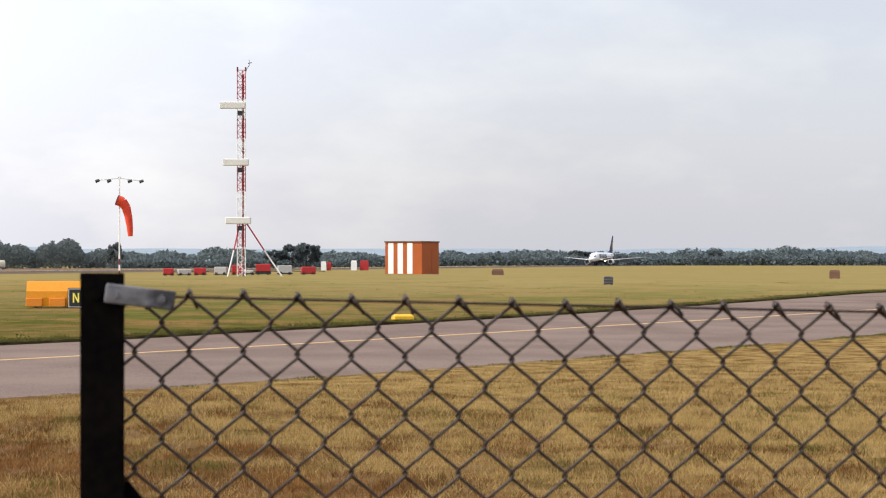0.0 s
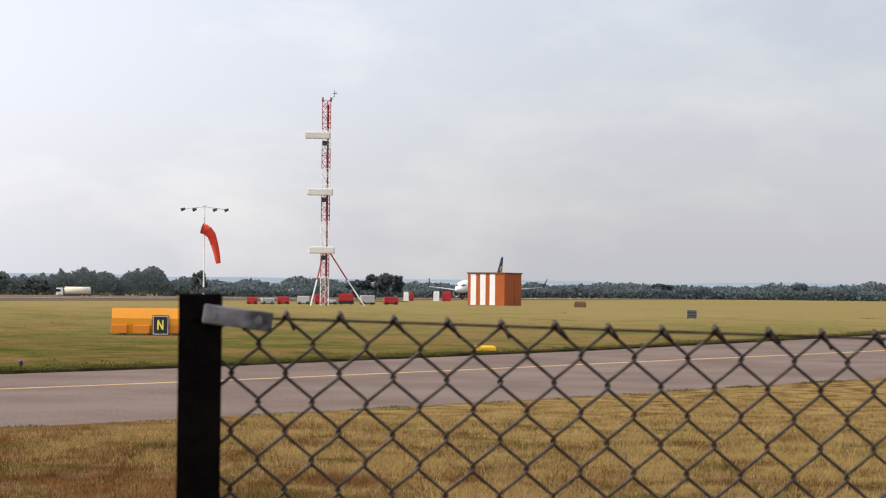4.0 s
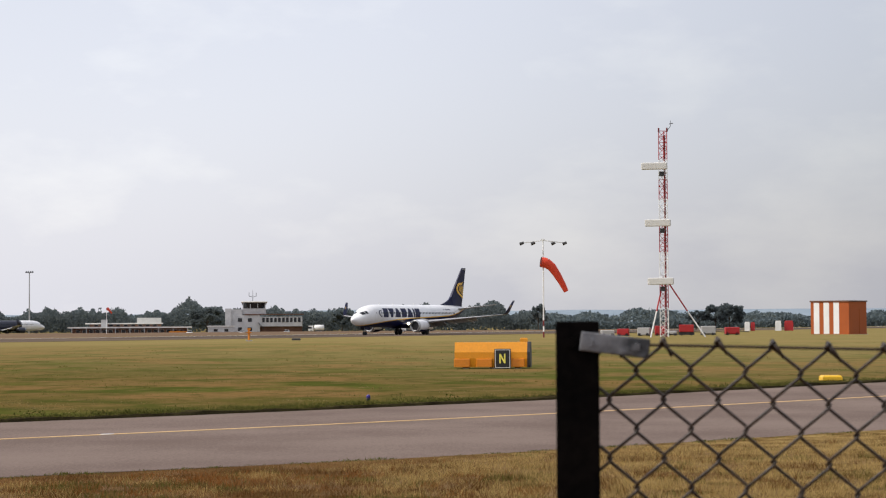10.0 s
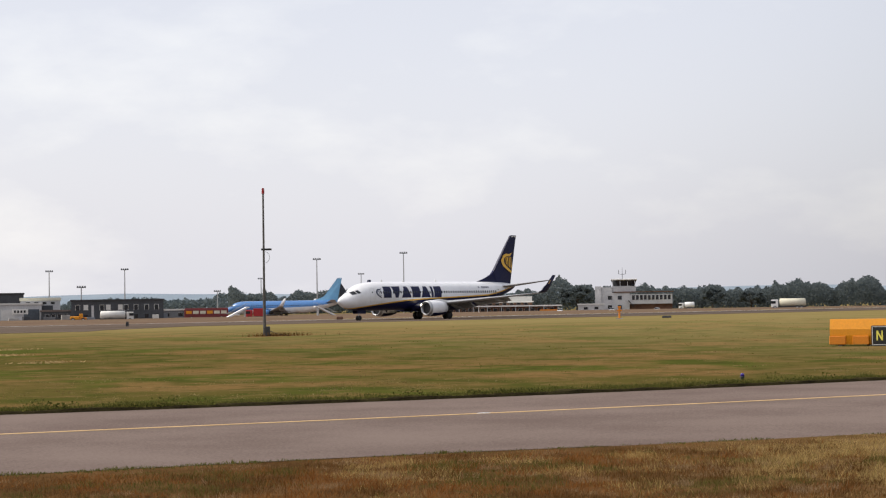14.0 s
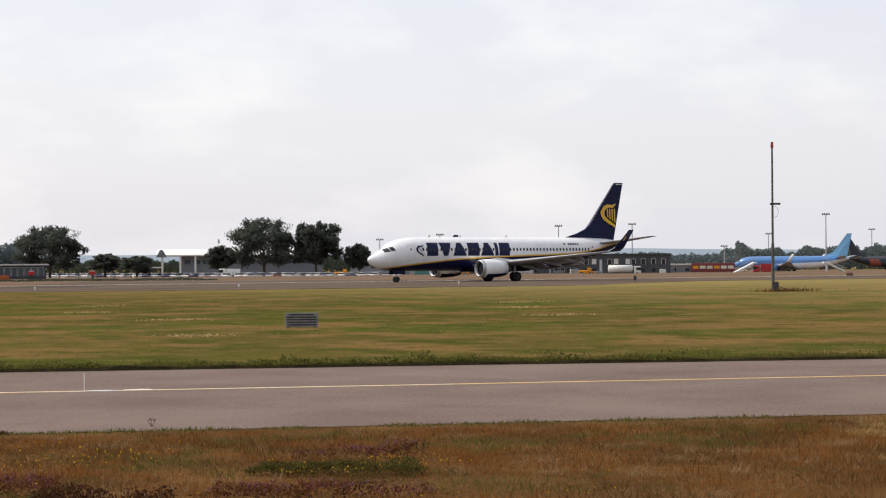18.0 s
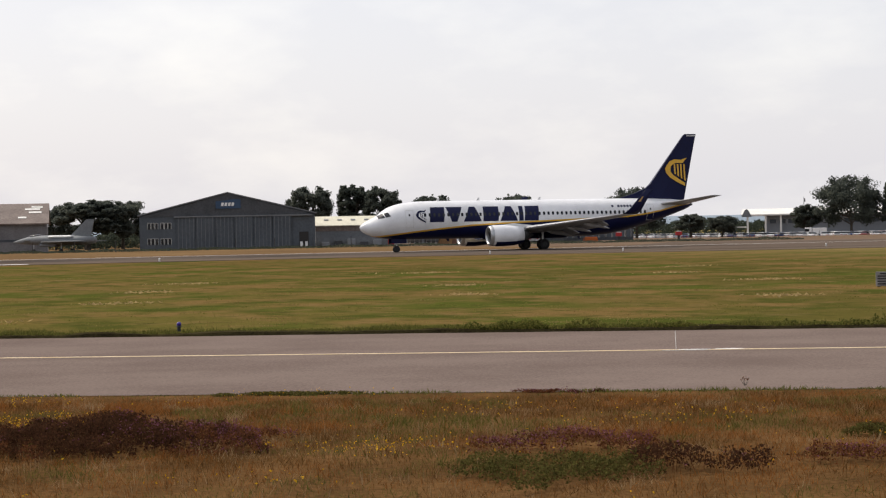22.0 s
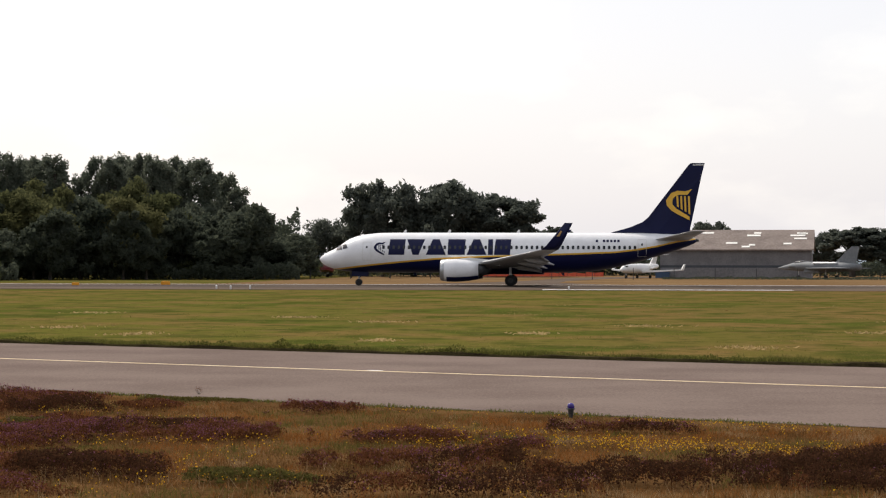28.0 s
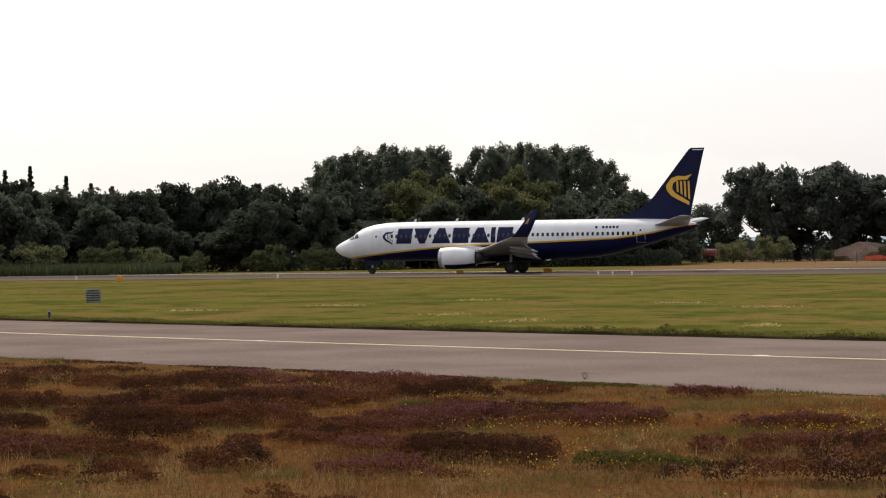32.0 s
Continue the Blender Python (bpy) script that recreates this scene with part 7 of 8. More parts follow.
for a, d, w2 in ((54.95, 565, 7.0), (58.4, 560, 6.0), (51.3, 560, 7.5)):
    t = thing("dumper", spot(a, d), "orange-yellow site dumper parked by the apron", "vehicle", "site dumpers")
    part("skip", boxes((-2.2, 0.4, -1, 1, 0.7, 1.6), bevel=0.15), M_AMBER, t)
    part("engine_cover", boxes((0.5, 2.4, -0.9, 0.9, 0.6, 1.3), bevel=0.1), M_AMBER_DARK, t)
    part("cab_frame", boxes((0.3, 1.4, -0.8, 0.8, 1.3, 2.3), bevel=0.08), M_AMBER, t)
    wheels(t, (-1.4, 1.4), 0.9, 0.6, 0.4)
for a, lab in ((69.7, "white car parked beside the dark shed"), (37.4, "white car on the apron"), (35.9, "white car on the apron"), (34.6, "dark car on the apron")):
    copy_thing(protos[0], spot(a, 350 if a > 60 else 655, 84 if a < 80 else 20))["label"] = lab if a > 60 else "white car parked on the apron"


# ---- parked jets ----
def fighter():
    j = thing("fighter_jet", spot(83.5, 314, -32), "grey delta-winged fighter jet parked by the shed", "airplane")
    part("fuselage", loft(bmesh.new(), [[(x, w * math.cos(t), z + h * math.sin(t)) for t in np.linspace(0, 2 * math.pi, 14, endpoint=False)] for x, z, w, h in ((-7.8, 1.75, 0.03, 0.03), (-6.5, 1.8, 0.32, 0.35), (-5, 1.95, 0.5, 0.6), (-3, 2.0, 0.8, 0.75), (0, 1.95, 1.1, 0.8), (4, 1.9, 1.15, 0.75), (7, 1.9, 0.8, 0.55))]), M_GREYWALL, j, shade=True)
    part("canopy", loft(bmesh.new(), [[(x, w * math.cos(t), z + h * math.sin(t)) for t in np.linspace(0, math.pi, 9)] for x, z, w, h in ((-5.2, 2.3, 0.1, 0.05), (-4.4, 2.35, 0.36, 0.5), (-3.2, 2.45, 0.38, 0.5), (-2, 2.6, 0.2, 0.15))], cap=False, closed=False), M_GLASS, j, shade=True)
    for s in (-1, 1):
        part("delta_wing", loft(bmesh.new(), [[(x, s * y, 1.75 + dz) for x, y, dz in ((-2.0, 1.0, 0.12), (5.2, 5.3, 0.04), (6.0, 5.3, 0.04), (6.0, 1.0, 0.12))], [(x, s * y, 1.75 - dz) for x, y, dz in ((-2.0, 1.0, 0.12), (5.2, 5.3, 0.04), (6.0, 5.3, 0.04), (6.0, 1.0, 0.12))]]), M_GREYWALL, j)
        part("canard", loft(bmesh.new(), [[(x, s * y, 2.0 + dz) for x, y, dz in ((-5.6, 0.5, 0.04), (-4.6, 1.7, 0.02), (-4.3, 1.7, 0.02), (-4.4, 0.5, 0.04))], [(x, s * y, 2.0 - dz) for x, y, dz in ((-5.6, 0.5, 0.04), (-4.6, 1.7, 0.02), (-4.3, 1.7, 0.02), (-4.4, 0.5, 0.04))]]), M_GREYWALL, j)
    part("fin", slab(bmesh.new(), [(2.6, 2.5), (5.6, 5.1), (7.0, 5.1), (6.4, 2.4)], -0.06, 0.06), M_GREYWALL, j)
    part("air_intake", boxes((-2.6, 0.5, -0.8, 0.8, 0.9, 1.5), bevel=0.15), M_GREYWALL, j)
    for x, y in ((-4, 0), (2, -1.6), (2, 1.6)):
        bm = bmesh.new()
        rod(bm, (x, y, 0.3), (x, y, 1.5), 0.08, 0.08, 6)
        g = part("gear_leg", bm, M_STEEL, j)
        bm = bmesh.new()
        rod(bm, (x, y - 0.12, 0.3), (x, y + 0.12, 0.3), 0.32, 0.32, 12)
        part("tyre", bm, M_TYRE, g)
    part("rear_sheet", boxes((-0.8, 3.6, -1.22, 1.22, 2.35, 2.7), bevel=0.2), M_STRIPE, j, "white protective cover")


fighter()


def small_jet(m, label, paint, wing, high_tail, scale=1.0):
    j = thing("small_jet", m, label, "airplane")
    s0 = scale
    part("fuselage", loft(bmesh.new(), [[(x * s0, w * s0 * math.cos(t), (z + h * math.sin(t)) * s0) for t in np.linspace(0, 2 * math.pi, 14, endpoint=False)] for x, z, w, h in ((-7, 1.7, 0.05, 0.05), (-6.3, 1.8, 0.5, 0.5), (-5, 2.0, 0.95, 0.95), (2, 2.0, 1.0, 1.0), (5, 2.3, 0.7, 0.7), (7, 2.7, 0.15, 0.2))]), paint, j, shade=True)
    part("windscreen", boxes((-5.75 * s0, -5.2 * s0, -0.75 * s0, 0.75 * s0, 2.3 * s0, 2.62 * s0), bevel=0.05), M_GLASS, j)
    for s in (-1, 1):
        o = [(0, 0.8, 0.2), (3.0, 8.0, 0.12), (4.2, 8.0, 0.12), (3.6, 0.8, 0.2)]
        part("wing", loft(bmesh.new(), [[(x * s0, s * y * s0, (1.35 + y * 0.05 + k * t) * s0) for x, y, t in o] for k in (-1, 1)]), wing, j)
        part("winglet", slab(bmesh.new(), [(3.2 * s0, 1.7 * s0), (4.2 * s0, 1.7 * s0), (4.9 * s0, 2.9 * s0), (4.4 * s0, 2.9 * s0)], s * 8.0 * s0 - 0.08, s * 8.0 * s0 + 0.08), wing, j)
        if high_tail:
            part("engine", spin(bmesh.new(), [(2.4 * s0, 0.42 * s0), (2.6 * s0, 0.52 * s0), (4.6 * s0, 0.5 * s0), (5.2 * s0, 0.32 * s0)], 0, 14), paint, j, shade=True).location = (0, s * 1.5 * s0, 2.5 * s0)
    part("fin", slab(bmesh.new(), [(4.4 * s0, 2.6 * s0), (6.4 * s0, 4.9 * s0), (7.8 * s0, 4.9 * s0), (6.9 * s0, 2.7 * s0)], -0.09, 0.09), paint, j)
    z = 4.85 if high_tail else 2.6
    o = [(6.2, 0, 0.07), (7.3, 2.6, 0.03), (7.9, 2.6, 0.03), (7.8, 0, 0.07), (7.9, -2.6, 0.03), (7.3, -2.6, 0.03)]
    part("tailplane", loft(bmesh.new(), [[(x * s0, y * s0, (z + k * t) * s0) for x, y, t in o] for k in (-1, 1)]), wing, j)
    for x, y in ((-4.8, 0), (2.2, -1.5), (2.2, 1.5)):
        bm = bmesh.new()
        rod(bm, (x * s0, y * s0, 0.28), (x * s0, y * s0, 1.5 * s0), 0.08, 0.08, 6)
        g = part("gear_leg", bm, M_STEEL, j)
        bm = bmesh.new()
        rod(bm, (x * s0, y * s0 - 0.1, 0.28), (x * s0, y * s0 + 0.1, 0.28), 0.28, 0.28, 12)
        part("tyre", bm, M_TYRE, g)


small_jet(spot(88.68, 318, 60), "white business jet with high tail parked nose-out", M_STRIPE, M_STRIPE, True, 0.8)
small_jet(spot(97.4, 335, 185), "dark red small jet parked before the trees", M_MAROON, M_MAROON, False, 0.78)

# mound, netting and hoarding
bm = bmesh.new()
bmesh.ops.create_icosphere(bm, subdivisions=3, radius=1)
for v in bm.verts:
    k = 1 + 0.25 * noise.noise(v.co * 2.3) + 0.1 * noise.noise(v.co * 7)
    v.co = Vector((v.co.x * 8.2 * k, v.co.y * 4 * k, max(-0.2, v.co.z * 2.9 * k)))
mo = finish("earth_mound", bm, M_EARTH)
mo.matrix_world = spot(93.15, 345)
tagged(mo, "heap of bare brown earth", "earth mound")
net = thing("safety_netting", spot(91.4, 331, 2), "orange-red safety netting along the works", "netting")
for k in range(14):
    x = -11 + 1.5 * k
    part("net_panel", slab(bmesh.new(), [(x, 0.25), (x + 1.45, 0.25), (x + 1.45, 0.85 + 0.12 * math.sin(k * 2.1)), (x, 0.85 + 0.12 * math.sin(k * 1.7))], -0.02, 0.02), M_NET, net)
    bm = bmesh.new()
    rod(bm, (x, 0, -0.1), (x, 0, 1.0), 0.03, 0.03, 5)
    part("stake", bm, M_DARKMETAL, net)
# security fence along the far side, as posts and rails
fence = thing("boundary_fence", pose(0, 0, 0), "grey wire boundary fence beyond the runway", "fence")
for k in range(60):
    x = -150 + 6.0 * k
    y = 292 if x < 110 else 292 + (x - 110) * 0.9
    bm = bmesh.new()
    rod(bm, (x, y, ground_z(x, y) - 0.1), (x, y, ground_z(x, y) + 1.7), 0.05, 0.05, 5)
    part("post", bm, M_DARKMETAL, fence)


# ---- trees ----
# oak and wood tones are raised and greyed to carry some haze
M_OAK = leafy("oak_foliage", [(0.068, 0.080, 0.070), (0.094, 0.107, 0.090), (0.122, 0.135, 0.107), (0.078, 0.092, 0.079)], 0.55, 0.15)
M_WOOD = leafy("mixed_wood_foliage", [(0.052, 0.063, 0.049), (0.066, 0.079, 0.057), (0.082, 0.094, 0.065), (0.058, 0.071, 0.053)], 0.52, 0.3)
# lit copy of the wood foliage: sunlight painted in as lighter olive
M_LITWOOD = leafy("sunlit_wood_foliage", [(0.072, 0.078, 0.036), (0.092, 0.098, 0.044), (0.115, 0.118, 0.054)], 0.5, 0.2)
M_POPLAR = leafy("poplar_foliage", [(0.088, 0.105, 0.080), (0.115, 0.132, 0.098), (0.140, 0.155, 0.114)], 0.5, 0.15)
M_CONIFER = leafy("conifer_foliage", [(0.025, 0.040, 0.026), (0.040, 0.058, 0.038)], 0.2)
# distance haze is mixed into these blue-grey leaf tones
M_FAR = leafy("haze_tinted_foliage", [(0.105, 0.135, 0.148), (0.122, 0.152, 0.160), (0.138, 0.165, 0.165)], 0.3)
M_BUSH = leafy("bush_foliage", [(0.075, 0.090, 0.040), (0.11, 0.125, 0.060), (0.14, 0.15, 0.075)], 0.35, 0.35)


# pale bluish leaves: the haze over the far hedge is in their colour
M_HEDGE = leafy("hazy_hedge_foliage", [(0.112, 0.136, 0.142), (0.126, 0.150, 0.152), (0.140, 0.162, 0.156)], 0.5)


def tree(m, name, label, mat, high, wide, seed, clumps=60, leaves=9000, leaf=0.2, low=0.2, shape="round", category="tree", lobes=9, full=0.5):
    """Trunk and limbs, and a crown of leaf clumps gathered in lobes about the limb ends; full: how far the lobes fill the crown."""
    r = np.random.default_rng(seed)
    t = thing(name, m, label, category)
    bm = bmesh.new()
    base = high * 0.028
    rod(bm, (0, 0, -0.3), (0, 0, high * (0.45 if shape == "round" else 0.85)), base, base * 0.55, 8)
    cs = []
    if shape == "round":
        mid, tall, reach = high * (low + 0.5 * (0.97 - low)), high * 0.5 * (0.97 - low), wide / 2
        for i in range(lobes):
            # lobes spread over the crown's shell, thinner below
            u, a = -0.75 + 1.6 * ((i + 0.5) / lobes) ** 0.8, i * 2.4 + r.uniform(-0.5, 0.5)
            across = math.sqrt(max(0.06, 1 - u * u * 0.92))
            keep = r.uniform(0.50, 0.66)
            c = np.array([reach * keep * across * math.cos(a), reach * keep * across * math.sin(a), mid + tall * u * 0.70])
            size = wide * r.uniform(0.15, 0.21) * (0.8 + 0.4 * full)
            elbow = Vector((c[0] * 0.4, c[1] * 0.4, max(high * 0.25, c[2] * 0.72)))
            rod(bm, (0, 0, high * r.uniform(0.16, 0.34)), elbow, base * 0.45, base * 0.3, 6)
            rod(bm, elbow, tuple(c), base * 0.3, base * 0.08, 5)
            for k in range(max(3, clumps // lobes)):
                d = r.normal(size=3)
                d /= np.linalg.norm(d)
                d[2] = d[2] * 0.75 + 0.12
                cs.append((c + d * size * r.uniform(0.45, 1.0), wide * r.uniform(0.055, 0.10) * (0.75 + 0.5 * full)))
        if full > 0.6:
            cs += [(np.array([reach * 0.35 * r.normal(), reach * 0.35 * r.normal(), mid + tall * r.uniform(-0.7, 0.5)]), wide * 0.13) for _ in range(clumps // 3)]
    else:
        for k in range(clumps):
            z = low + ((0.97 if shape == "column" else 1.0) - low) * k / (clumps - 1)
            if shape == "column":
                a = r.uniform(0, 2 * np.pi)
                d = wide * 0.34 * math.sqrt(r.uniform(0, 1)) * (1 - 0.55 * max(0, (z - 0.6) / 0.4) ** 2)
                s = wide * r.uniform(0.12, 0.19) * (1 - 0.3 * max(0, (z - 0.6) / 0.4))
            else:
                a = k * 2.4
                d = wide * 0.42 * (1 - z) * r.uniform(0.6, 1.1)
                s = wide * 0.16 * (1.08 - z) + 0.12
            cs.append((np.array([d * math.cos(a), d * math.sin(a), high * z]), s))
    part("trunk", bm, M_BARK, t)
    per = leaves // len(cs)
    flat = np.array((1.15, 1.15, 0.8)) if shape == "round" else np.array((1.0, 1.0, 1.15)) if shape == "column" else np.array((1.15, 1.15, 0.8))
    pts = []
    for c, s in cs:
        d = r.normal(size=(per, 3))
        d *= (r.uniform(0.12, 1.0, per) ** 0.4 * r.uniform(0.85, 1.1, per) / np.linalg.norm(d, axis=1))[:, None]
        pts.append(c + d * s * flat)
    pts = np.concatenate(pts)
    bv, bf = leaf_cards(r, pts, leaf)
    # larger boughs of shaded leaf inside the clumps
    inner = np.concatenate([c + r.normal(0, s * 0.30, (16, 3)) for c, s in cs])
    iv, jf = leaf_cards(r, inner, leaf * 2.0)
    bv, bf = np.concatenate([bv, iv]), np.concatenate([bf, jf + len(bv)])
    quick("crown", bv, bf, mat, parent=t)
    return t


def scaled(angle, far, turn, sx, sz):
    return spot(angle, far, turn) @ Matrix.Diagonal((sx, sx, sz, 1))


def again_tree(src, angle, far, turn, sx, sz, label=""):
    o = copy_thing(src, Matrix.Identity(4))
    o.matrix_basis = scaled(angle, far, turn, sx, sz)
    if label:
        o["label"] = label
    return o


# single oaks beyond the sheds: angle, distance, height, width
OAKS = [(76.25, 430, 14.2, 10.4), (74.95, 435, 15.4, 7.8), (74.15, 432, 14.0, 8.0), (72.6, 430, 11.2, 10.3), (70.3, 440, 11.4, 10.6), (66.75, 480, 13.4, 16.4), (65.2, 520, 7.8, 8.5), (64.3, 540, 7.0, 9.0), (60.65, 600, 19.0, 20.5), (59.15, 600, 18.4, 15.0), (57.9, 600, 11.0, 8.8), (61.9, 605, 11, 9)]
# and those before the wood
OAKS += [(82.6, 372, 11.0, 12.0), (81.6, 375, 10.2, 10.0), (83.5, 380, 9.0, 7.0), (79.4, 400, 8.0, 6.0), (86.6, 400, 12.0, 9.0), (85.6, 410, 10.0, 8.0), (91.1, 400, 11.8, 8.5), (89.9, 405, 8.5, 8.0), (88.9, 410, 7.5, 7.5), (96.1, 352, 18.8, 14.0), (94.15, 352, 18.6, 16.0), (92.55, 352, 16.8, 13.0), (95.2, 362, 12.0, 12.0), (93.4, 362, 11.5, 11.0), (97.6, 360, 11.0, 12.0), (91.9, 372, 9.0, 9.0)]
oak_protos = []
for k, (a, d, h, w) in enumerate(OAKS):
    lab = "broad dark oak in full summer leaf" if h > 11 else "smaller rounded oak in summer leaf"
    if k < 6:
        oak_protos.append((tree(scaled(a, d, 0, 1, 1), "oak_tree", lab, M_OAK, h, w * 1.10, 100 + k, 210, 12000, 0.22, 0.05, lobes=15, full=0.48), h, w))
        tagged(oak_protos[-1][0], group="oaks beyond the runway")
    else:
        o, ph, pw = oak_protos[(k * 5 + 1) % 6]
        again_tree(o, a, d, 47 * k, w / pw, h / ph, lab)
# trees standing among the far hedges
for k, (a, d, h, w) in enumerate(((22.2, 520, 7.0, 7.5), (21.8, 525, 7.4, 8.0), (22.75, 520, 5.4, 6.5), (27.3, 640, 9.5, 6.5), (36.9, 800, 11.0, 15.0), (33.0, 820, 9.5, 12), (31.9, 830, 8.0, 14), (13.9, 905, 7.4, 12.6), (10.0, 900, 7.2, 11.6))):
    if k == 0:
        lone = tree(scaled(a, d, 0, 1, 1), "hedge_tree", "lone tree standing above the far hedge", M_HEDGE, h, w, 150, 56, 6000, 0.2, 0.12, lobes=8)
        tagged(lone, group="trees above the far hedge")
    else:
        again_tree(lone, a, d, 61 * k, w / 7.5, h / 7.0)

# the wood at the left: edge trees, poplars behind, bushes before it
wood_protos = []
for k in range(5):
    t = tree(spot(100 + k * 3.9, 285 - 4 * k), "wood_tree", "dense dark broadleaf tree at the wood's edge", M_WOOD, 11.5, 10.0, 200 + k, 90, 9500, 0.27, 0.01, lobes=9, full=1.2)
    tagged(t, group="trees of the wood")
    wood_protos.append(t)
sunlit_protos = []
for k, a in enumerate((103.4, 105.9)):
    t = tree(spot(a, 281), "wood_tree", "tree of the wood with sunlit olive put into its leaf colour", M_LITWOOD, 12.6, 10.5, 210 + k, 84, 9500, 0.25, 0.01, lobes=8, full=1.2)
    tagged(t, group="trees of the wood")
    sunlit_protos.append(t)
gen = random.Random(3)
for k, a in enumerate(np.arange(98.8, 125, 0.95)):
    d = 300 - (a - 98.8) * 2.1
    h = float(np.interp(a, (98.8, 101.65, 103.5, 105.8, 107, 109.9, 112.4, 114.5, 116.3, 121), (7.6, 12.2, 13.4, 13.2, 12.6, 12.6, 13.2, 11.7, 12.2, 12.6))) / 11.5 + gen.uniform(-0.07, 0.07)
    again_tree(sunlit_protos[k % 2] if 101.2 < a < 107.2 and k % 3 else wood_protos[k % 5], a + gen.uniform(-0.3, 0.3), d + gen.uniform(-4, 4), 40 * k, gen.uniform(0.85, 1.15), h)
    again_tree(wood_protos[(k + 2) % 5], a + gen.uniform(-0.4, 0.4), d - 12 + gen.uniform(-3, 3), 55 * k, gen.uniform(0.6, 0.9), h * gen.uniform(0.45, 0.95))
poplar_protos = []
for k, a in enumerate((102.4, 103.8, 106.8)):
    t = tree(spot(a, 330), "poplar_tree", "tall grey-green poplar behind the wood", M_POPLAR, 19.0, 8.0, 300 + k, 76, 7200, 0.20, 0.10, "column")
    tagged(t, group="poplars behind the wood")
    poplar_protos.append(t)
for k, a in enumerate(np.arange(98.6, 109.15, 0.34)):
    h = float(np.interp(a, (98.6, 99.35, 100, 100.67, 101.65, 103.3, 104.55, 104.95, 105.35, 107.24, 108.7, 109.5), (7.0, 9.6, 12.6, 17.4, 19.9, 20.2, 19.8, 13.6, 19.4, 20.2, 18.2, 14.4)))
    again_tree(poplar_protos[k % 3], a + 0.1 * math.sin(7.0 * k), 330 + (k % 4) * 4, 33 * k, 0.96 + 0.12 * math.sin(k), (h + 0.5 * math.sin(2.6 * k)) / 18.9)
bush_protos = []
for k in range(3):
    t = tree(spot(110.35 - 1.4 * k, 250 + 3 * k), "bush", "rounded grey-green bush at the wood's edge", M_BUSH, 3.4, 5.4, 400 + k, 40, 3600, 0.11, 0.02, "round", "bush", lobes=7, full=0.95)
    tagged(t, group="bushes before the wood")
    bush_protos.append(t)
for k, (a, d, s) in enumerate(((99.3, 296, 1.1), (100.3, 288, 0.8), (101.5, 284, 1.0), (113.9, 246, 1.0), (115.2, 244, 1.2), (117, 240, 1.3), (118.6, 238, 1.2), (98.2, 305, 1.0), (97.0, 318, 1.2), (95.9, 322, 1.3), (92.6, 340, 0.9), (94.4, 338, 0.7), (110.9, 256, 0.6), (112.6, 250, 0.8))):
    again_tree(bush_protos[k % 3], a, d, 70 * k, s, s * 0.95)
for k, (a, h) in enumerate(((117.2, 14.2), (117.9, 13.8), (116.2, 12.9), (115.5, 12.0), (118.8, 14.0), (114.9, 11.6), (119.6, 13.4))):
    if k == 0:
        con = tree(spot(a, 268), "conifer", "dark pointed conifer behind the wood", M_CONIFER, h, 4.2, 500, 48, 5000, 0.14, 0.12, "cone")
        tagged(con, group="conifers behind the wood")
    else:
        again_tree(con, a, 268 + 3 * (k % 2), 90 * k, 1.0, h / 14.2)
# rank grass before the wood
n = 16000
ga = np.radians(rng.uniform(113, 121, n))
gr = rng.uniform(232, 243, n)
bv, bf = blades(rng, gr * np.cos(ga), gr * np.sin(ga), np.zeros(n), rng.uniform(0.5, 1.6, n), rng.uniform(0.1, 0.3, n), 0.5)
quick("rank_grass", bv, bf, M_BUSH, "tall rank grass along the wood", "grass")


def far_wood(name, label, lo, hi, far, depth, height, leaf, n, mat, seed, wave):
    """A distant belt of trees as one mass of leaf clumps with an uneven top."""
    r = np.random.default_rng(seed)
    a = r.uniform(lo, hi, n)
    d = far + r.uniform(0, depth, n)
    x, y = d * np.cos(np.radians(a)), d * np.sin(np.radians(a))
    arc = np.radians(a) * far
    top = height * (0.72 + 0.5 * np.array([noise.noise(Vector((v / wave, seed, 0))) for v in arc]) + 0.28 * np.array([noise.noise(Vector((v / (wave * 0.3), seed + 5, 0))) for v in arc]) + 0.22 * np.array([noise.noise(Vector((v / (wave * 0.11), q / 30, seed))) for v, q in zip(arc, d)]))
    g = np.array([ground_z(p, q) for p, q in zip(x, y)])
    z = g + np.maximum(top, height * 0.25) * r.uniform(0.0, 1.0, n) ** 0.7
    bv, bf = leaf_cards(r, np.stack([x, y, z], 1), leaf)
    return quick(name, bv, bf, mat, label, "trees")


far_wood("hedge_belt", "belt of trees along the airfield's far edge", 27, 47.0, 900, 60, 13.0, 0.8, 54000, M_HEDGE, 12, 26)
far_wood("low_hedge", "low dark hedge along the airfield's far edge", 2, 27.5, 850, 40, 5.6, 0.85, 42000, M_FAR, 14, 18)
far_wood("far_woods", "woods far behind the airfield, haze put into their blue-green colour", -4, 60, 1500, 120, 13.0, 1.6, 60000, M_FAR, 23, 60)
far_wood("near_copse", "dark copse behind the terminal", 53, 68, 800, 50, 8.5, 0.5, 30000, M_WOOD, 31, 30)
far_wood("wood_behind_sheds", "wood behind the sheds, haze put into its grey-green colour", 67.5, 69.1, 620, 40, 17.0, 0.38, 18000, M_FAR, 44, 22)
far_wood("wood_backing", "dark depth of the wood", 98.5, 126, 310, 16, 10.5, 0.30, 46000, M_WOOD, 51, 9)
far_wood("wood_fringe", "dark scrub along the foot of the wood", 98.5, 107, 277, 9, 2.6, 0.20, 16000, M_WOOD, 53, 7)
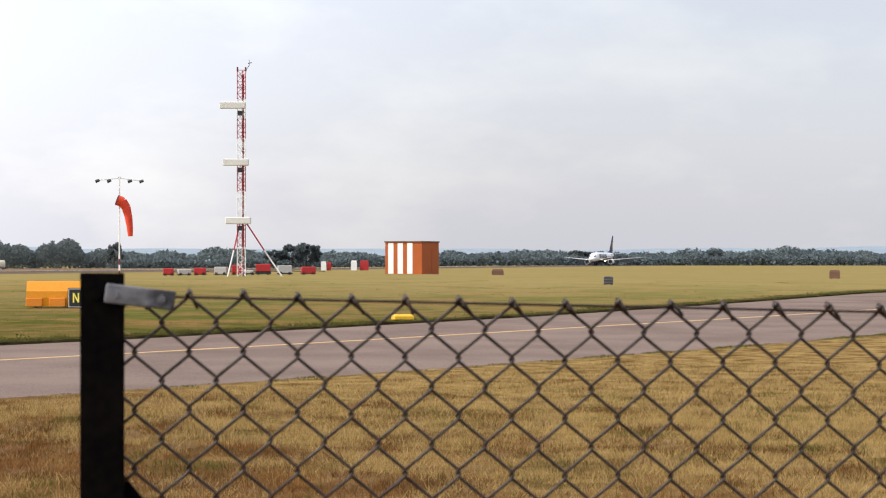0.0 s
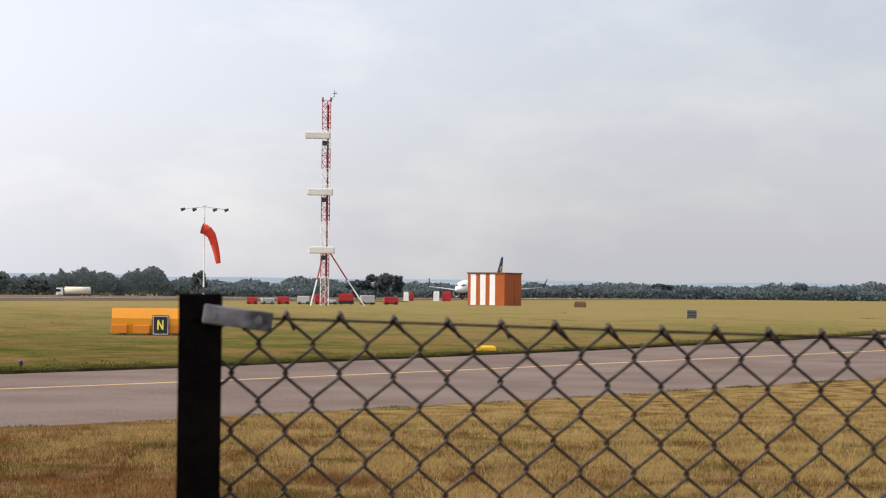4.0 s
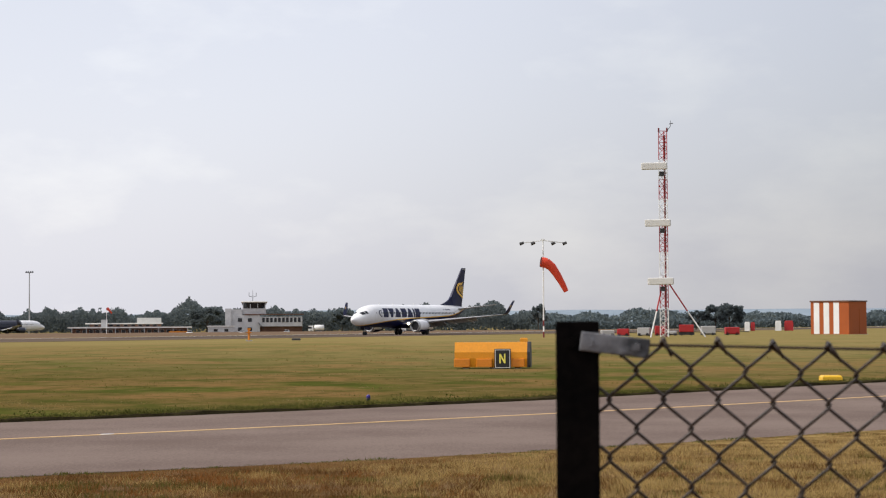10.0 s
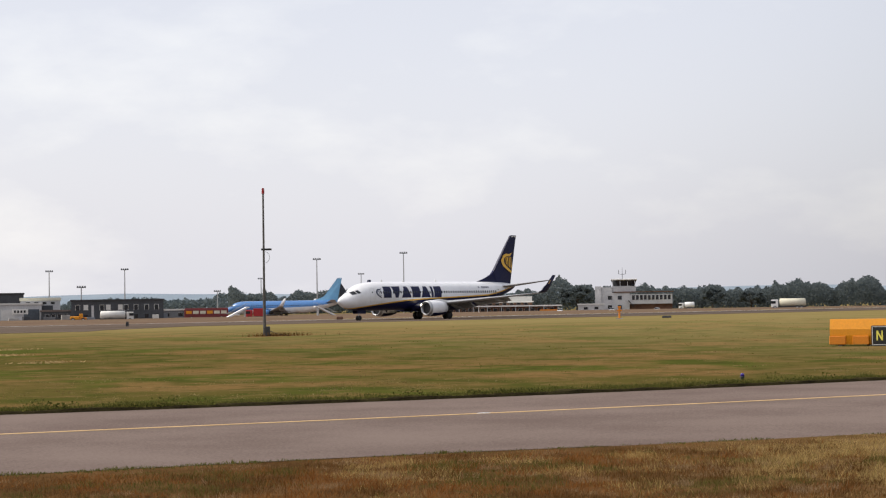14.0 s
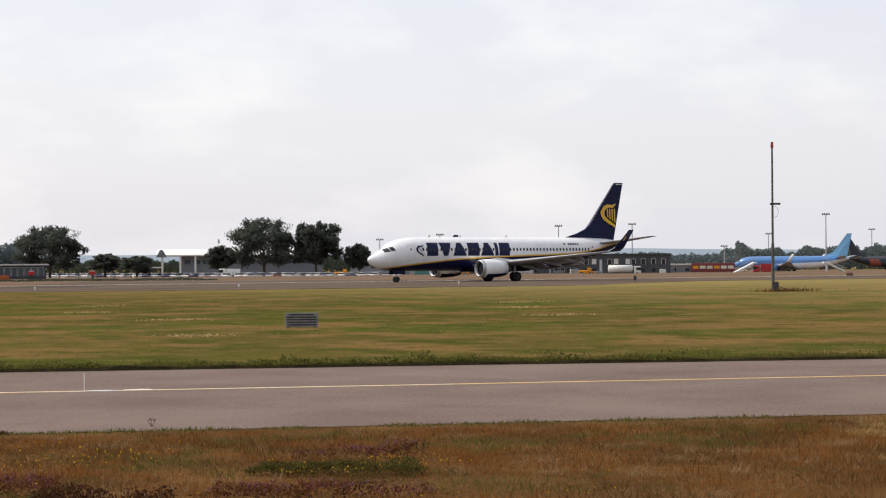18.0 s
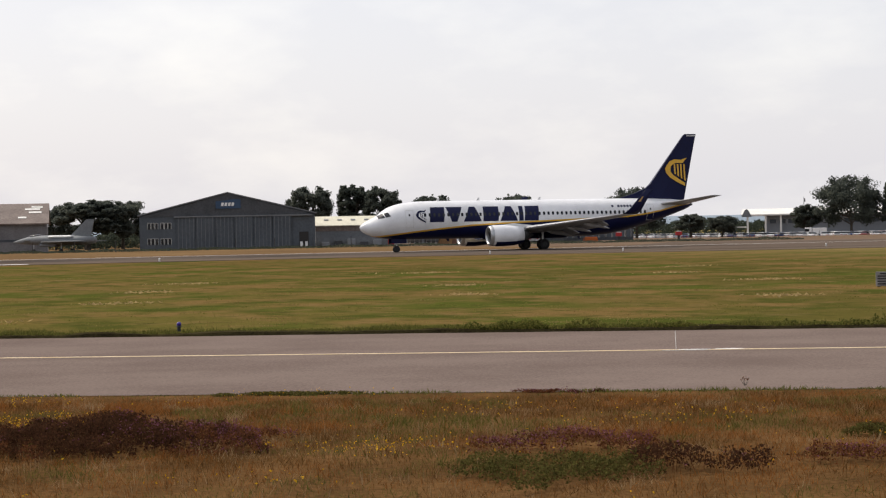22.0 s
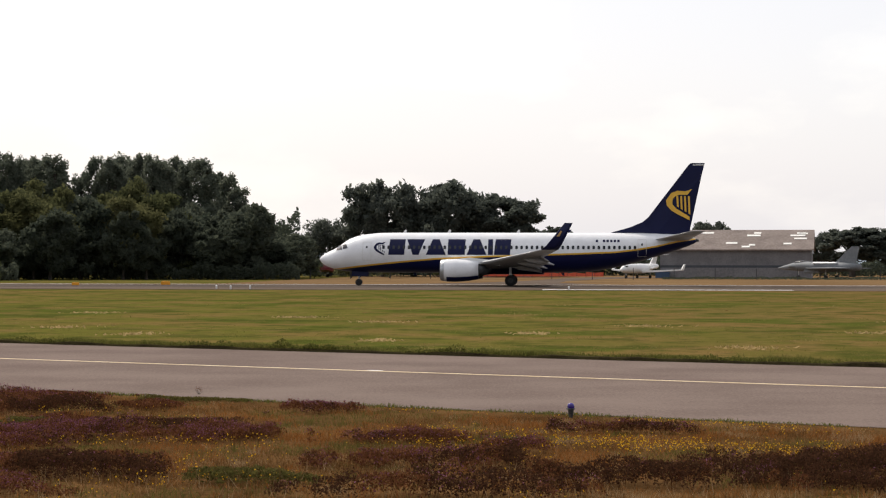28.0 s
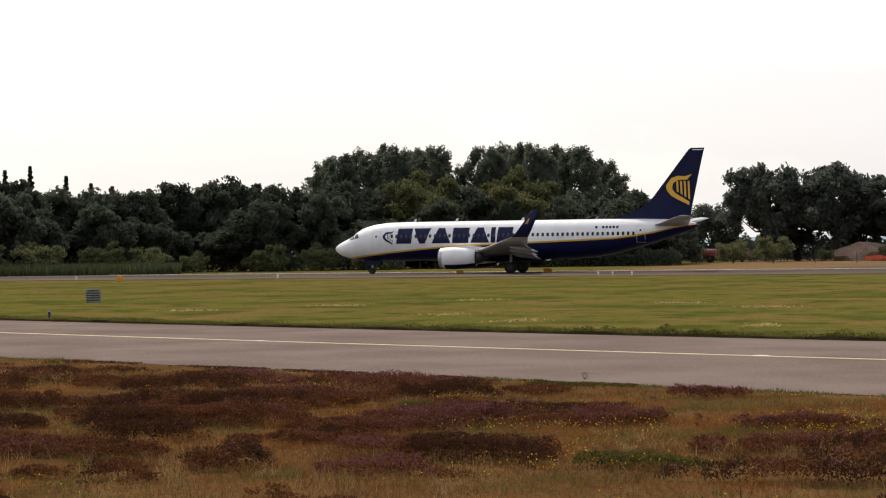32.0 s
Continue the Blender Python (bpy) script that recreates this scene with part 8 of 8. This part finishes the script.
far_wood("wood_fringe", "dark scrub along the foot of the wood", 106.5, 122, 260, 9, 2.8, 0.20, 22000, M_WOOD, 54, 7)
far_wood("oak_backing", "undergrowth behind the sheds", 78, 99, 398, 20, 4.6, 0.36, 34000, M_WOOD, 57, 8)
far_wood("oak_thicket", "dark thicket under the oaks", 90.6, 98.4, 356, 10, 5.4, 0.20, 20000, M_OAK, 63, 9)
# fence scrub, also standing in for the shadow band below the buildings
far_wood("fence_undergrowth", "dark scrub along the boundary fence, doubling as the buildings' foot shadow", 62, 88, 300, 5, 0.5, 0.10, 22000, M_WOOD, 61, 4)
# rolling hills on the horizon
bm = bmesh.new()
rings = []
for a in np.linspace(-30, 210, 121):
    h = 24 + 10 * noise.noise(Vector((a / 9.0, 0, 3))) + 4 * noise.noise(Vector((a / 2.2, 1, 3)))
    c, s = math.cos(radians(a)), math.sin(radians(a))
    rings.append([(3300 * c, 3300 * s, -3), (3420 * c, 3420 * s, h * 0.6), (3600 * c, 3600 * s, h), (3900 * c, 3900 * s, -3)])
# the blue-grey base colour of the hills holds the distance haze
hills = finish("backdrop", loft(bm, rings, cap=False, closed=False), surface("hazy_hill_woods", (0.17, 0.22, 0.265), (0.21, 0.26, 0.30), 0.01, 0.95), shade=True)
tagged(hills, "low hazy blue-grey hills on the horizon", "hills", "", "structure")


# ---- what moves: the landing airliner and the windsock's cloth ----
def motions():
    rows = [
        (0, 760.8, 183.0, 0.00), (1, 687.0, 183.0, -0.07), (2, 621.6, 183.0, -0.15), (3, 561.8, 183.0, -0.22), (4, 507.9, 183.0, -0.29), (4.5, 483.0, 183.0, -0.33), (6.5, 394.8, 183.0, -0.47), (7, 377.4, 183.0, -0.51), (8, 344.4, 183.0, -0.58), (9, 313.1, 183.0, -0.65), (11, 261.5, 184.8, -0.80), (13, 214.9, 186.0, -0.51), (14.75, 182.5, 189.5, -0.25), (16.5, 150.8, 193.2, 0.00), (19, 106.2, 197.2, 0.16), (21, 71.1, 199.4, 0.29), (23, 38.4, 200.4, 0.42), (25, 9.0, 200.5, 0.55), (26.5, -10.2, 200.0, 0.65), (28, -27.7, 199.3, 0.74), (30, -48.1, 198.3, 0.87), (32, -66.1, 197.5, 1.00)]
    walk(PLANE, [(t, pose(x, y, 0.035, 0, 0, rz)) for t, x, y, rz in rows])
    # the sock droops and lifts: seconds, and the lean of its hanging end from straight down
    gusts = [(0.0, 14), (1.0, 20), (2.0, 28), (3.0, 31), (4.0, 20), (5.2, 24), (6.5, 14), (7.5, 9), (8.0, 12), (8.5, 28), (9.0, 42), (9.5, 40), (10.0, 36), (10.5, 31), (11.0, 25), (11.5, 22), (12.0, 25), (12.5, 35), (13.0, 39), (14.0, 34), (16.0, 28), (32.0, 25)]
    for k, piece in enumerate(SOCK_PIECES):
        keys = []
        for t, hang in gusts:
            leans = [hang - 4 + (70 - 0.5 * hang) * u for u in (0.95, 0.42, 0.06, -0.03, -0.10)]
            x, z = -0.20, 5.92
            for j in range(k):
                a = radians(leans[j])
                x, z = x + SOCK_STEPS[j] * math.sin(a), z - SOCK_STEPS[j] * math.cos(a)
            keys.append((t, pose(x, -0.12, z, 0, -leans[k], 0)))
        walk(piece, keys)


motions()
